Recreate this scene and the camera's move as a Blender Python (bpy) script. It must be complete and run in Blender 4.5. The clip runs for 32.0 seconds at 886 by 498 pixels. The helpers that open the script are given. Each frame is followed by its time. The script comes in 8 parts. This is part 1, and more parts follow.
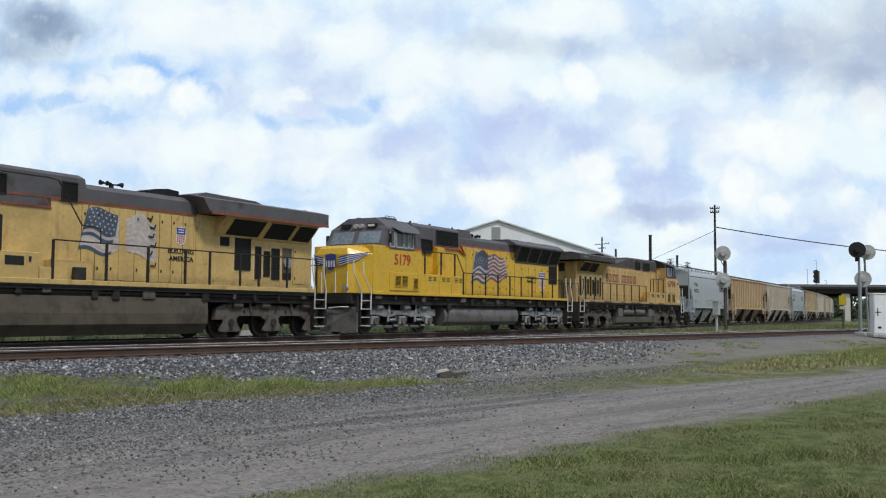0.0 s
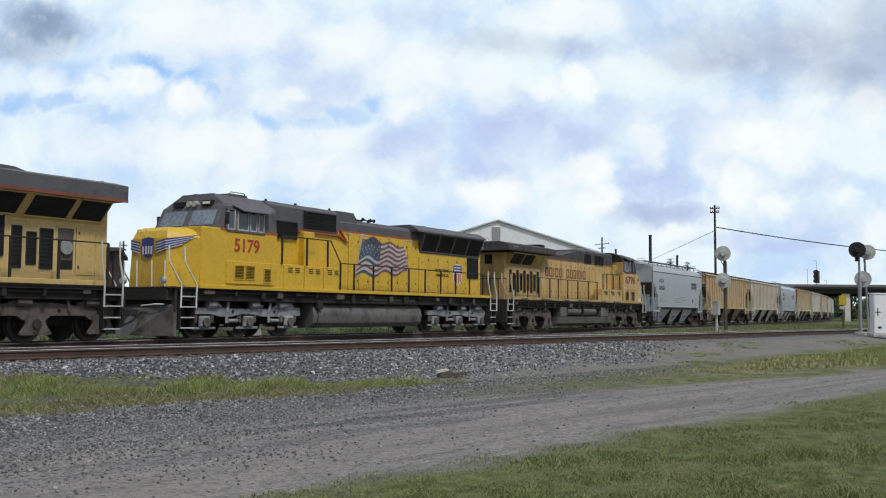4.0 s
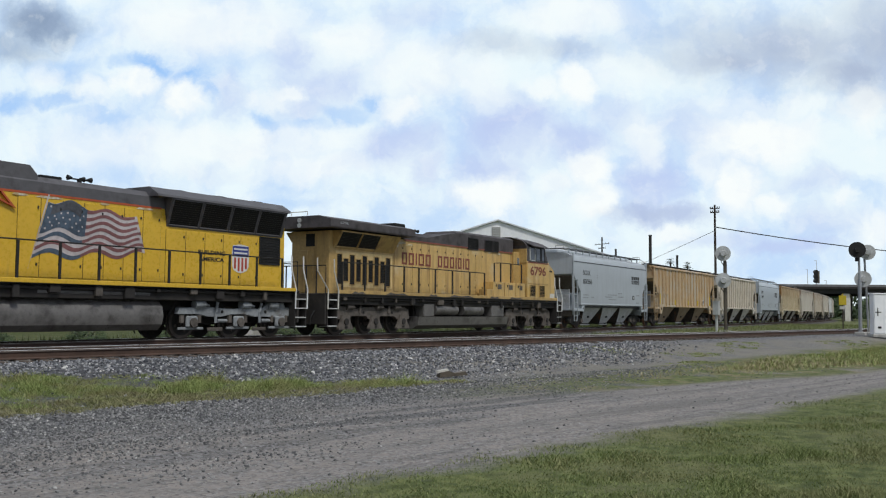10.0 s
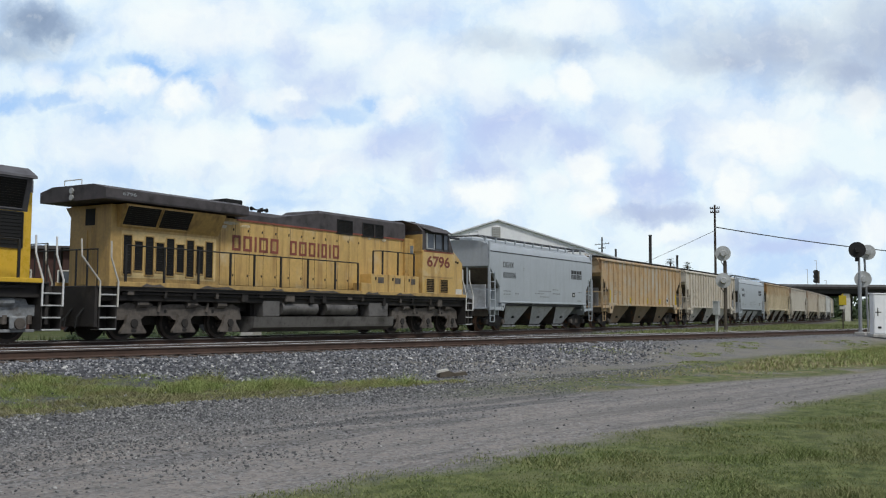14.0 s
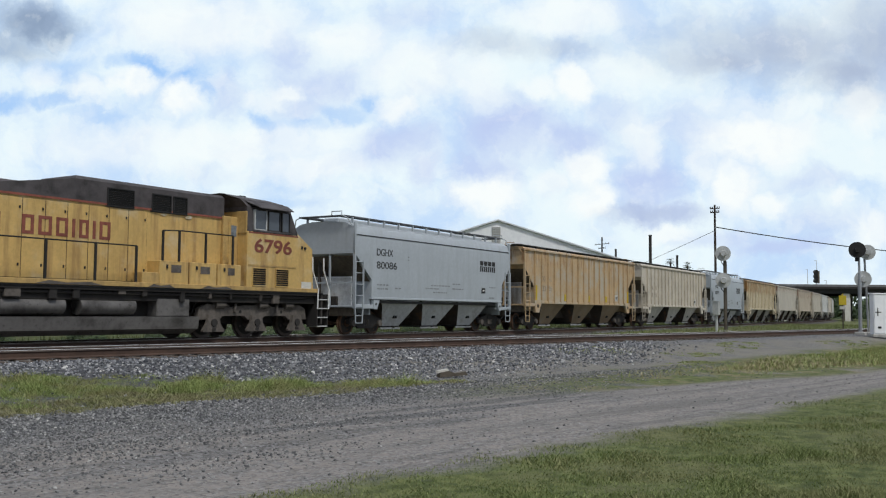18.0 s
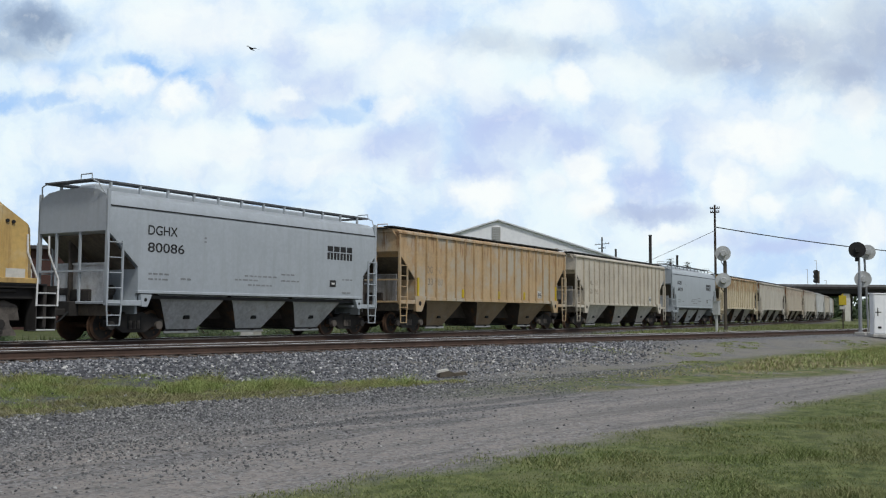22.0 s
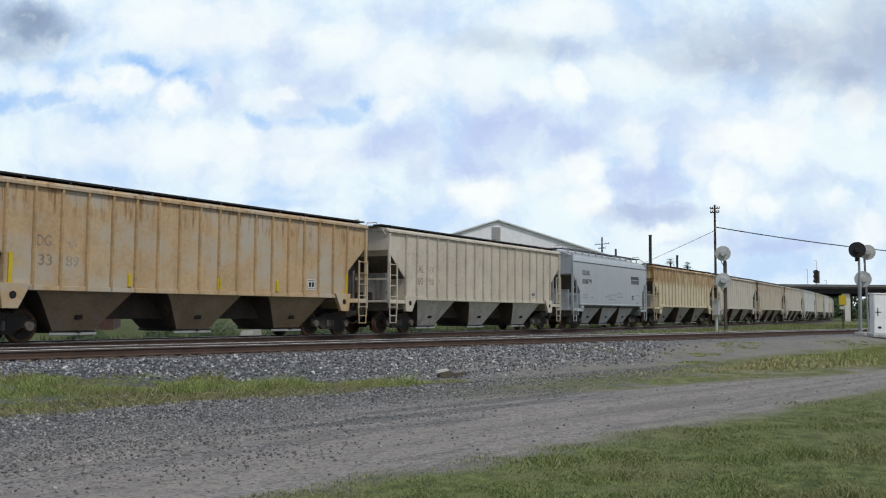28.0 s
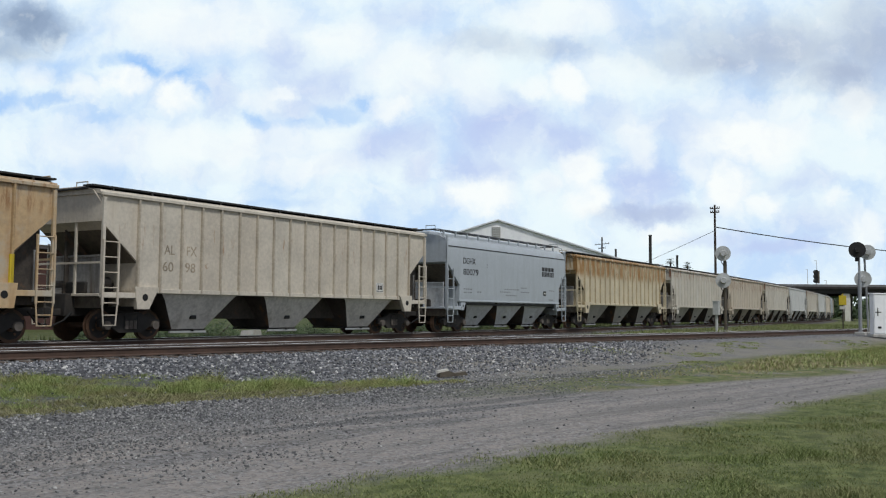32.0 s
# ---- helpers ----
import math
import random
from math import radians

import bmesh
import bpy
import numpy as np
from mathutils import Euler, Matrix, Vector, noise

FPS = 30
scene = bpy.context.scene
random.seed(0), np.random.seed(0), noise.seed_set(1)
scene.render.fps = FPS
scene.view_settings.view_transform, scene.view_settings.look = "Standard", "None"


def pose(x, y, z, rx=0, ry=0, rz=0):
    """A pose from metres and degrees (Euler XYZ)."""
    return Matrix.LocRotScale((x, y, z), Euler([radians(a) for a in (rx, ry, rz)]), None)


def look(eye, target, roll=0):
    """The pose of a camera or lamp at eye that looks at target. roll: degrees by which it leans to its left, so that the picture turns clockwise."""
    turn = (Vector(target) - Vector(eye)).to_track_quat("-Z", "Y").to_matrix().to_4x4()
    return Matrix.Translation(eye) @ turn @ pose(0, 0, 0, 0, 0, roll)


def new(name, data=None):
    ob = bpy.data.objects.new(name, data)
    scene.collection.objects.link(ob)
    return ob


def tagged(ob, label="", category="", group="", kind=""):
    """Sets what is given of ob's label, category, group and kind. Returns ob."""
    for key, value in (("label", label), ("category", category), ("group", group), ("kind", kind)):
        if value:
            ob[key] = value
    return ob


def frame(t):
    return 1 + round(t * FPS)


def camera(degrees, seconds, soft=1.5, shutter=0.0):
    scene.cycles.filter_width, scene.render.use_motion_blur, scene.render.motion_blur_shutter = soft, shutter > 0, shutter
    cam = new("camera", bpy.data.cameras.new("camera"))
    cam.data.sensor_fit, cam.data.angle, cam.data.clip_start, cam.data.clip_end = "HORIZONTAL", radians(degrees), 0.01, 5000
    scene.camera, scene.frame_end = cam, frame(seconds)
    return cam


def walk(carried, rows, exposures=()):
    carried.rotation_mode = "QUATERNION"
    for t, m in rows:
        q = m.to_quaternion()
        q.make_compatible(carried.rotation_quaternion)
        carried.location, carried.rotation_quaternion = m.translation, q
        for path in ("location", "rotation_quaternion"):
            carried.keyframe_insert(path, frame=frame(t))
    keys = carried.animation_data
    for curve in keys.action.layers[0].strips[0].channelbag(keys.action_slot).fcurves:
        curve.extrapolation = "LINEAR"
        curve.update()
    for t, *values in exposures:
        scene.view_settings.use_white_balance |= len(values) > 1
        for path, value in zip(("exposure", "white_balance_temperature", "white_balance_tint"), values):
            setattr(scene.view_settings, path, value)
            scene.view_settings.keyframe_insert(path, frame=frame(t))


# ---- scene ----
# One fixed camera beside a gravel road, watching a freight train on a gentle curve.
cam = camera(50.22, 32.0, soft=1.2)
RAIL = 0.75          # rail top above the road
EYE = (0.0, 0.0, 1.68)
YAW, PITCH = radians(33.406), radians(3.809)
AHEAD = Vector((math.cos(YAW) * math.cos(PITCH), math.sin(YAW) * math.cos(PITCH), math.sin(PITCH)))
VIEW = look(EYE, tuple(Vector(EYE) + AHEAD), 0.452)
walk(cam, [(0.0, VIEW), (32.0, VIEW)])

# ---- light: broken cloud, a veiled high sun behind the camera ----
SUN_AZ, SUN_EL = radians(-112.0), radians(58.0)
SUN_DIR = Vector((math.cos(SUN_AZ) * math.cos(SUN_EL), math.sin(SUN_AZ) * math.cos(SUN_EL), math.sin(SUN_EL)))
sun = new("sun", bpy.data.lights.new("sun", "SUN"))
sun.data.energy, sun.data.angle, sun.data.color = 2.15, radians(9.0), (1.0, 0.985, 0.94)
sun.matrix_basis = look(tuple(SUN_DIR * 200), (0, 0, 0))
scene.view_settings.exposure = 0.0


class Nodes:
    """Short hand for node trees."""

    def __init__(self, tree):
        self.tree = tree
        tree.nodes.clear()

    def add(self, node, **values):
        n = self.tree.nodes.new(node)
        for key, value in values.items():
            if key == "op":
                n.operation = value
            elif key == "dtype":
                n.data_type = value
            elif key == "smooth":
                n.interpolation_type = value
        return n

    def link(self, a, b):
        self.tree.links.new(a, b)

    def put(self, socket, value):
        if isinstance(value, bpy.types.NodeSocket):
            self.link(value, socket)
        else:
            socket.default_value = value

    def math(self, op, a, b=0.0, clamp=False):
        n = self.add("ShaderNodeMath", op=op)
        n.use_clamp = clamp
        self.put(n.inputs[0], a)
        self.put(n.inputs[1], b)
        return n.outputs[0]

    def vec(self, op, a, b):
        n = self.add("ShaderNodeVectorMath", op=op)
        self.put(n.inputs[0], a)
        self.put(n.inputs[1], b)
        return n.outputs["Value"] if op == "LENGTH" else n.outputs[0]

    def noise(self, vector, scale, detail=4.0, rough=0.55, colour=False):
        n = self.add("ShaderNodeTexNoise")
        if vector is not None:
            self.link(vector, n.inputs["Vector"])
        n.inputs["Scale"].default_value, n.inputs["Detail"].default_value = scale, detail
        n.inputs["Roughness"].default_value = rough
        return n.outputs["Color" if colour else "Fac"]

    def ramp(self, value, lo, hi, a=0.0, b=1.0):
        n = self.add("ShaderNodeMapRange", smooth="SMOOTHSTEP")
        self.put(n.inputs["Value"], value)
        for key, v in (("From Min", lo), ("From Max", hi), ("To Min", a), ("To Max", b)):
            n.inputs[key].default_value = v
        return n.outputs["Result"]

    def mix(self, fac, a, b):
        n = self.add("ShaderNodeMix", dtype="RGBA")
        self.put(n.inputs[0], fac)
        self.put(n.inputs[6], a if isinstance(a, bpy.types.NodeSocket) else (*a, 1))
        self.put(n.inputs[7], b if isinstance(b, bpy.types.NodeSocket) else (*b, 1))
        return n.outputs[2]


def rgb(r, g, b):
    """A linear colour from display values of 0 to 255."""
    return tuple((c / 255 / 12.92) if c <= 10 else ((c / 255 + 0.055) / 1.055) ** 2.4 for c in (r, g, b))


world = bpy.data.worlds.new("world")
scene.world = world
world.use_nodes = True
w = Nodes(world.node_tree)
coord = w.add("ShaderNodeTexCoord")
sky = w.add("ShaderNodeTexSky")
sky.sky_type, sky.sun_disc = "NISHITA", False
sky.sun_elevation, sky.sun_rotation = SUN_EL, radians(90.0) - SUN_AZ
cover = w.ramp(w.noise(coord.outputs["Generated"], 2.6, 6.0), 0.30, 0.52)
sky_dim = w.vec("MULTIPLY", sky.outputs[0], (0.11, 0.11, 0.11))
tone = w.mix(w.noise(coord.outputs["Generated"], 5.0, 5.0), (0.24, 0.28, 0.36), (0.46, 0.50, 0.58))
back = w.add("ShaderNodeBackground")
w.link(w.mix(cover, sky_dim, tone), back.inputs[0])
back.inputs[1].default_value = 1.0
out = w.add("ShaderNodeOutputWorld")
w.link(back.outputs[0], out.inputs[0])


# ---- materials ----
def surface(name, base, rough=0.6, metal=0.0, dirt=None, dirt_at=(0.55, 0.75), streak=False, fine=0.12, size=1.0, bump=0.0, bump_size=40.0, spec=0.4, dirt2=None, dirt2_at=(0.6, 0.75), dirt2_size=0.8, vary=0.0, stain=None):
    """A weathered surface: grain, and patches or vertical streaks of dirt or rust."""
    m = bpy.data.materials.new(name)
    m.use_nodes = True
    n = Nodes(m.node_tree)
    c = n.add("ShaderNodeTexCoord").outputs["Object"]
    grain = n.noise(c, 9.0 / size, 6.0, 0.65)
    wide = n.noise(c, 0.9 / size, 5.0, 0.6)
    lo = tuple(x * (1 - 1.6 * fine) for x in base)
    hi = tuple(min(1.0, x * (1 + 1.3 * fine)) for x in base)
    colour = n.mix(n.ramp(n.math("ADD", n.math("MULTIPLY", grain, 0.5), n.math("MULTIPLY", wide, 0.5)), 0.35, 0.65), lo, hi)
    if dirt:
        v = n.vec("MULTIPLY", c, (2.4, 2.4, 0.22)) if streak else c
        s = n.noise(v, 1.3 / size if streak else 1.7 / size, 7.0, 0.62)
        s2 = n.math("ADD", n.math("MULTIPLY", s, 0.75), n.math("MULTIPLY", wide, 0.25))
        colour = n.mix(n.ramp(s2, *dirt_at), colour, dirt)
    if dirt2:
        s = n.noise(n.vec("ADD", c, (13.0, 7.0, 3.0)), dirt2_size, 8.0, 0.68)
        colour = n.mix(n.ramp(s, *dirt2_at), colour, dirt2)
    if stain:          # run-down streaks within a band of heights
        tint, z0, z1, lo_, hi_ = stain
        s = n.noise(n.vec("MULTIPLY", c, (3.4, 3.4, 0.45)), 1.7, 6.0, 0.7)
        zz = n.add("ShaderNodeSeparateXYZ")
        n.link(c, zz.inputs[0])
        band = n.math("MULTIPLY", n.ramp(zz.outputs[2], z0, z0 + 0.5), n.ramp(zz.outputs[2], z1 + 0.3, z1))
        colour = n.mix(n.math("MULTIPLY", n.ramp(s, lo_, hi_), band), colour, tint)
    if vary:
        r = n.add("ShaderNodeObjectInfo").outputs["Random"]
        colour = n.mix(n.math("MULTIPLY", r, vary), colour, n.vec("MULTIPLY", colour, (0.72, 0.60, 0.50)))
    b = n.add("ShaderNodeBsdfPrincipled")
    n.link(colour, b.inputs["Base Color"])
    n.link(n.ramp(grain, 0.3, 0.7, max(0.05, rough - 0.1), min(1.0, rough + 0.1)), b.inputs["Roughness"])
    b.inputs["Metallic"].default_value, b.inputs["Specular IOR Level"].default_value = metal, spec
    if bump:
        u = n.add("ShaderNodeBump")
        u.inputs["Strength"].default_value, u.inputs["Distance"].default_value = bump, 0.02
        n.link(n.noise(c, bump_size, 5.0), u.inputs["Height"])
        n.link(u.outputs[0], b.inputs["Normal"])
    n.link(b.outputs[0], n.add("ShaderNodeOutputMaterial").inputs[0])
    return m


GRIME = (0.075, 0.06, 0.045)
RUST = (0.22, 0.085, 0.028)
yellow = surface("bright_yellow_paint", (0.70, 0.44, 0.04), 0.32, dirt=(0.45, 0.29, 0.05), dirt_at=(0.56, 0.8), streak=True, fine=0.05)
faded = surface("faded_yellow_paint", (0.62, 0.415, 0.145), 0.40, dirt=(0.36, 0.22, 0.085), dirt_at=(0.45, 0.68), streak=True, fine=0.08, dirt2=(0.62, 0.49, 0.28), dirt2_at=(0.52, 0.72))
sooty = surface("sooty_yellow_paint", (0.51, 0.34, 0.125), 0.45, dirt=(0.25, 0.16, 0.07), dirt_at=(0.45, 0.70), streak=True, fine=0.12)
worn_yellow = surface("worn_yellow_paint", (0.63, 0.445, 0.17), 0.42, dirt=(0.36, 0.23, 0.085), dirt_at=(0.50, 0.74), streak=True, fine=0.09, dirt2=(0.30, 0.19, 0.075), dirt2_at=(0.60, 0.74), dirt2_size=2.6)
soot_grey = surface("sooty_roof_paint", (0.085, 0.076, 0.078), 0.7, dirt=(0.025, 0.022, 0.022), dirt_at=(0.45, 0.7), fine=0.15)
grey = surface("grey_roof_paint", (0.115, 0.112, 0.12), 0.6, dirt=(0.05, 0.045, 0.045), dirt_at=(0.5, 0.72), fine=0.1)
red = surface("red_paint", (0.46, 0.095, 0.035), 0.5, fine=0.08)
number_red = surface("number_red_paint", (0.42, 0.055, 0.03), 0.5, fine=0.08)
faded_red = surface("faded_red_paint", (0.24, 0.075, 0.05), 0.6, fine=0.2)
white = surface("white_paint", (0.72, 0.71, 0.68), 0.5, fine=0.06)
off_white = surface("aged_white_paint", (0.62, 0.60, 0.54), 0.6, fine=0.1)
blue = surface("blue_paint", (0.045, 0.065, 0.26), 0.5, fine=0.1)
flag_blue = surface("faded_navy_paint", (0.075, 0.105, 0.145), 0.55, fine=0.25)
flag_red = surface("faded_crimson_paint", (0.235, 0.105, 0.105), 0.55, fine=0.2)
maroon_brick = surface("maroon_brick", (0.085, 0.042, 0.035), 0.9, dirt=(0.05, 0.03, 0.027), dirt_at=(0.45, 0.7), fine=0.2, size=3, bump=0.2)
soot_patch = surface("worn_dark_patch", (0.075, 0.078, 0.09), 0.6, fine=0.3)
flag_white = surface("faded_flag_white", (0.52, 0.475, 0.48), 0.55, fine=0.12)
black = surface("black_grille", (0.012, 0.012, 0.012), 0.75, fine=0.3)
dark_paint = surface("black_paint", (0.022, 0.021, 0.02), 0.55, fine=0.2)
under = surface("grimy_underframe", (0.03, 0.027, 0.025), 0.8, dirt=(0.06, 0.05, 0.04), dirt_at=(0.5, 0.75), fine=0.25, bump=0.3)
# Dark tone for bay ends and webs: shade in the base, rust in patches.
bay_shade_grime = surface("bay_shade_and_grime", (0.065, 0.055, 0.047), 0.85, dirt=(0.16, 0.085, 0.04), dirt_at=(0.55, 0.7), fine=0.3)
truck_grey = surface("silver_truck_paint", (0.27, 0.285, 0.295), 0.6, dirt=GRIME, dirt_at=(0.5, 0.7), fine=0.2, bump=0.3)
truck_brown = surface("dusty_truck_iron", (0.12, 0.104, 0.09), 0.8, dirt=(0.04, 0.035, 0.03), dirt_at=(0.5, 0.72), fine=0.25, bump=0.3)
tank_grey = surface("dusty_fuel_tank", (0.15, 0.142, 0.135), 0.36, dirt=(0.05, 0.046, 0.042), dirt_at=(0.45, 0.7), fine=0.12)
tank_tan = surface("tan_fuel_tank", (0.115, 0.096, 0.072), 0.55, dirt=(0.055, 0.046, 0.035), dirt_at=(0.45, 0.7), fine=0.12)
wheel_steel = surface("wheel_steel", (0.10, 0.085, 0.075), 0.6, metal=0.3, dirt=(0.05, 0.035, 0.025), dirt_at=(0.45, 0.65), fine=0.25)
wheel_rust = surface("rusty_wheel", (0.11, 0.06, 0.035), 0.75, dirt=(0.05, 0.035, 0.025), dirt_at=(0.45, 0.65), fine=0.25)
chrome = surface("bright_rail_paint", (0.80, 0.80, 0.78), 0.45, fine=0.06)
glass = surface("dark_cab_glass", (0.07, 0.085, 0.10), 0.06, fine=0.05, spec=1.0)
# Blue-grey base colour stands in for sky reflected in the panes.
screen_glass = surface("windscreen_glass", (0.17, 0.21, 0.25), 0.05, fine=0.25, spec=1.0)
lens = surface("headlight_lens", (0.42, 0.43, 0.42), 0.1, fine=0.02, spec=0.8)
concrete = surface("pale_concrete", (0.42, 0.41, 0.385), 0.85, dirt=(0.22, 0.21, 0.19), dirt_at=(0.5, 0.75), streak=True, fine=0.1, bump=0.15)
pale_yellow = surface("pale_yellow_paint", (0.66, 0.50, 0.24), 0.5, dirt=(0.34, 0.23, 0.10), dirt_at=(0.5, 0.72), streak=True, fine=0.12)
scraped = surface("scraped_primer", (0.66, 0.62, 0.50), 0.7, dirt=(0.45, 0.33, 0.15), dirt_at=(0.42, 0.6), fine=0.15, size=0.35)
pale_stripe = surface("bleached_stripe_paint", (0.60, 0.52, 0.44), 0.6, fine=0.15)
sheet_white = surface("white_sheet_metal", (0.93, 0.94, 0.96), 0.45, fine=0.05, size=6)
roof_sheet = surface("galvanised_roof_sheet", (0.78, 0.80, 0.83), 0.5, fine=0.05, size=6)
alum = surface("aluminium_paint", (0.50, 0.51, 0.50), 0.5, dirt=(0.28, 0.27, 0.25), dirt_at=(0.5, 0.75), fine=0.1)
wood_dark = surface("creosoted_pole", (0.055, 0.042, 0.035), 0.9, fine=0.25, bump=0.3)
tie_wood = surface("weathered_tie", (0.105, 0.085, 0.07), 0.95, dirt=(0.045, 0.038, 0.032), dirt_at=(0.45, 0.7), fine=0.25, bump=0.4)
rail_side = surface("rusty_rail_web", (0.085, 0.052, 0.038), 0.85, dirt=(0.055, 0.035, 0.027), dirt_at=(0.4, 0.7), fine=0.2, bump=0.2)
rail_flank = surface("worn_rail_flank", (0.13, 0.105, 0.09), 0.5, metal=0.2, dirt=(0.16, 0.12, 0.10), dirt_at=(0.45, 0.7), fine=0.15)
# The near-white base carries the sky's reflection on the polished head.
rail_head = surface("polished_skylit_rail_head", (0.92, 0.91, 0.90), 0.40, metal=0.2, fine=0.08)
sign_yellow = surface("sign_yellow", (0.62, 0.46, 0.03), 0.5, fine=0.06)
palm_leaf = surface("palm_leaf", (0.035, 0.05, 0.025), 0.7, fine=0.25)
bush_leaf = surface("bush_leaf", (0.055, 0.085, 0.032), 0.7, fine=0.3)
mast_grey = surface("weathered_mast_paint", (0.30, 0.315, 0.33), 0.55, dirt=(0.18, 0.17, 0.16), dirt_at=(0.5, 0.7), streak=True, fine=0.1)
parapet_grey = surface("weathered_shaded_parapet", (0.20, 0.20, 0.205), 0.9, dirt=(0.12, 0.115, 0.11), dirt_at=(0.45, 0.7), streak=True, fine=0.15)


# ---- mesh helpers ----
class Mesh:
    """Collects the faces of one mesh; dx shifts all along x."""

    def __init__(self, dx=0.0):
        self.v, self.f, self.slot, self.dx, self.now = [], [], [], dx, 0

    def use(self, slot):
        self.now = slot
        return self

    def add(self, verts, faces):
        k = len(self.v)
        self.v += [(x + self.dx, y, z) for x, y, z in verts]
        self.f += [tuple(k + i for i in f) for f in faces]
        self.slot += [self.now] * len(faces)
        return self

    def box(self, x0, x1, y0, y1, z0, z1, c=0.0):
        """A box, with chamfered edges of width c."""
        if x0 > x1: x0, x1 = x1, x0
        if y0 > y1: y0, y1 = y1, y0
        if z0 > z1: z0, z1 = z1, z0
        if c <= 0:
            return self.add([(x, y, z) for z in (z0, z1) for y in (y0, y1) for x in (x0, x1)],
                            [(0, 2, 3, 1), (4, 5, 7, 6), (0, 1, 5, 4), (2, 6, 7, 3), (0, 4, 6, 2), (1, 3, 7, 5)])
        c = min(c, (x1 - x0) * 0.45, (y1 - y0) * 0.45, (z1 - z0) * 0.45)
        lo, hi, ids, verts = (x0, y0, z0), (x1, y1, z1), {}, []
        for i in range(8):
            bit = [(i >> a) & 1 for a in range(3)]
            for a in range(3):
                q = [(hi[k] if bit[k] else lo[k]) for k in range(3)]
                for k in range(3):
                    if k != a:
                        q[k] += -c if bit[k] else c
                ids[i, a] = len(verts)
                verts.append(tuple(q))
        faces = []
        for a in range(3):
            b, d = (a + 1) % 3, (a + 2) % 3
            for s in (0, 1):
                ring = [(s << a) | (p << b) | (q << d) for p, q in ((0, 0), (1, 0), (1, 1), (0, 1))]
                loop = [ids[i, a] for i in ring]
                faces.append(tuple(loop if s else loop[::-1]))
            for p in (0, 1):
                for q in (0, 1):
                    i, j = (p << b) | (q << d), (1 << a) | (p << b) | (q << d)
                    loop = [ids[i, b], ids[j, b], ids[j, d], ids[i, d]]
                    faces.append(tuple(loop if p ^ q == 0 else loop[::-1]))
        for i in range(8):
            loop = [ids[i, 0], ids[i, 1], ids[i, 2]]
            faces.append(tuple(loop if bin(i).count("1") % 2 else loop[::-1]))
        return self.add(verts, faces)

    def extr(self, profile, x0, x1):
        """A closed (y, z) profile drawn along x, with ends."""
        n = len(profile)
        verts = [(x0, y, z) for y, z in profile] + [(x1, y, z) for y, z in profile]
        return self.add(verts, [(i, (i + 1) % n, n + (i + 1) % n, n + i) for i in range(n)] + [tuple(range(n))[::-1], tuple(range(n, 2 * n))])

    def prism(self, profile, y0, y1):
        """A closed (x, z) profile drawn along y, with ends."""
        n = len(profile)
        verts = [(x, y0, z) for x, z in profile] + [(x, y1, z) for x, z in profile]
        return self.add(verts, [(i, (i + 1) % n, n + (i + 1) % n, n + i) for i in range(n)] + [tuple(range(n))[::-1], tuple(range(n, 2 * n))])

    def loft(self, rings):
        """Rings of equal count joined in order, with ends."""
        n, verts, faces = len(rings[0]), [q for r in rings for q in r], []
        for k in range(len(rings) - 1):
            faces += [(k * n + i, k * n + (i + 1) % n, (k + 1) * n + (i + 1) % n, (k + 1) * n + i) for i in range(n)]
        faces += [tuple(range(n))[::-1], tuple(range((len(rings) - 1) * n, len(rings) * n))]
        return self.add(verts, faces)

    def cyl(self, a, b, r, n=12, r2=None):
        a, b = Vector(a), Vector(b)
        d = (b - a).normalized()
        p = d.orthogonal().normalized()
        q = d.cross(p)
        r2 = r if r2 is None else r2
        ring = lambda o, rr: [tuple(o + rr * (math.cos(2 * math.pi * i / n) * p + math.sin(2 * math.pi * i / n) * q)) for i in range(n)]
        return self.loft([ring(a, r), ring(b, r2)])

    def tube(self, pts, r, n=6):
        pts = [Vector(q) for q in pts]
        rings = []
        p = (pts[1] - pts[0]).orthogonal().normalized()
        for i, o in enumerate(pts):
            d = (pts[min(i + 1, len(pts) - 1)] - pts[max(i - 1, 0)]).normalized()
            p = (p - d * p.dot(d)).normalized()
            q = d.cross(p)
            rings.append([tuple(o + r * (math.cos(2 * math.pi * k / n) * p + math.sin(2 * math.pi * k / n) * q)) for k in range(n)])
        return self.loft(rings)

    def data(self, name, mats, smooth=False):
        me = bpy.data.meshes.new(name)
        me.from_pydata(self.v, [], self.f)
        for m in mats if isinstance(mats, (list, tuple)) else [mats]:
            me.materials.append(m)
        if any(self.slot):
            me.polygons.foreach_set("material_index", self.slot)
        if smooth:
            me.polygons.foreach_set("use_smooth", [True] * len(me.polygons))
            me.set_sharp_from_angle(angle=radians(35))
        me.update()
        bm = bmesh.new()
        bm.from_mesh(me)
        bmesh.ops.recalc_face_normals(bm, faces=bm.faces)
        bm.to_mesh(me)
        bm.free()
        return me


def part(name, mesh, mats, parent, label="", smooth=False):
    ob = new(name, mesh if isinstance(mesh, bpy.types.Mesh) else mesh.data(name, mats, smooth))
    ob.parent = parent
    if label:
        ob["label"] = label
    return ob


def thing(name, label, category, m=None, group="", kind=""):
    ob = new(name)
    ob.empty_display_size = 0.3
    if m is not None:
        ob.matrix_basis = m
    return tagged(ob, label, category, group, kind)


def solid(name, mesh, mats, label, category, m=None, group="", kind="", smooth=False):
    ob = new(name, mesh.data(name, mats, smooth))
    if m is not None:
        ob.matrix_basis = m
    return tagged(ob, label, category, group, kind)


LETTERS = {}


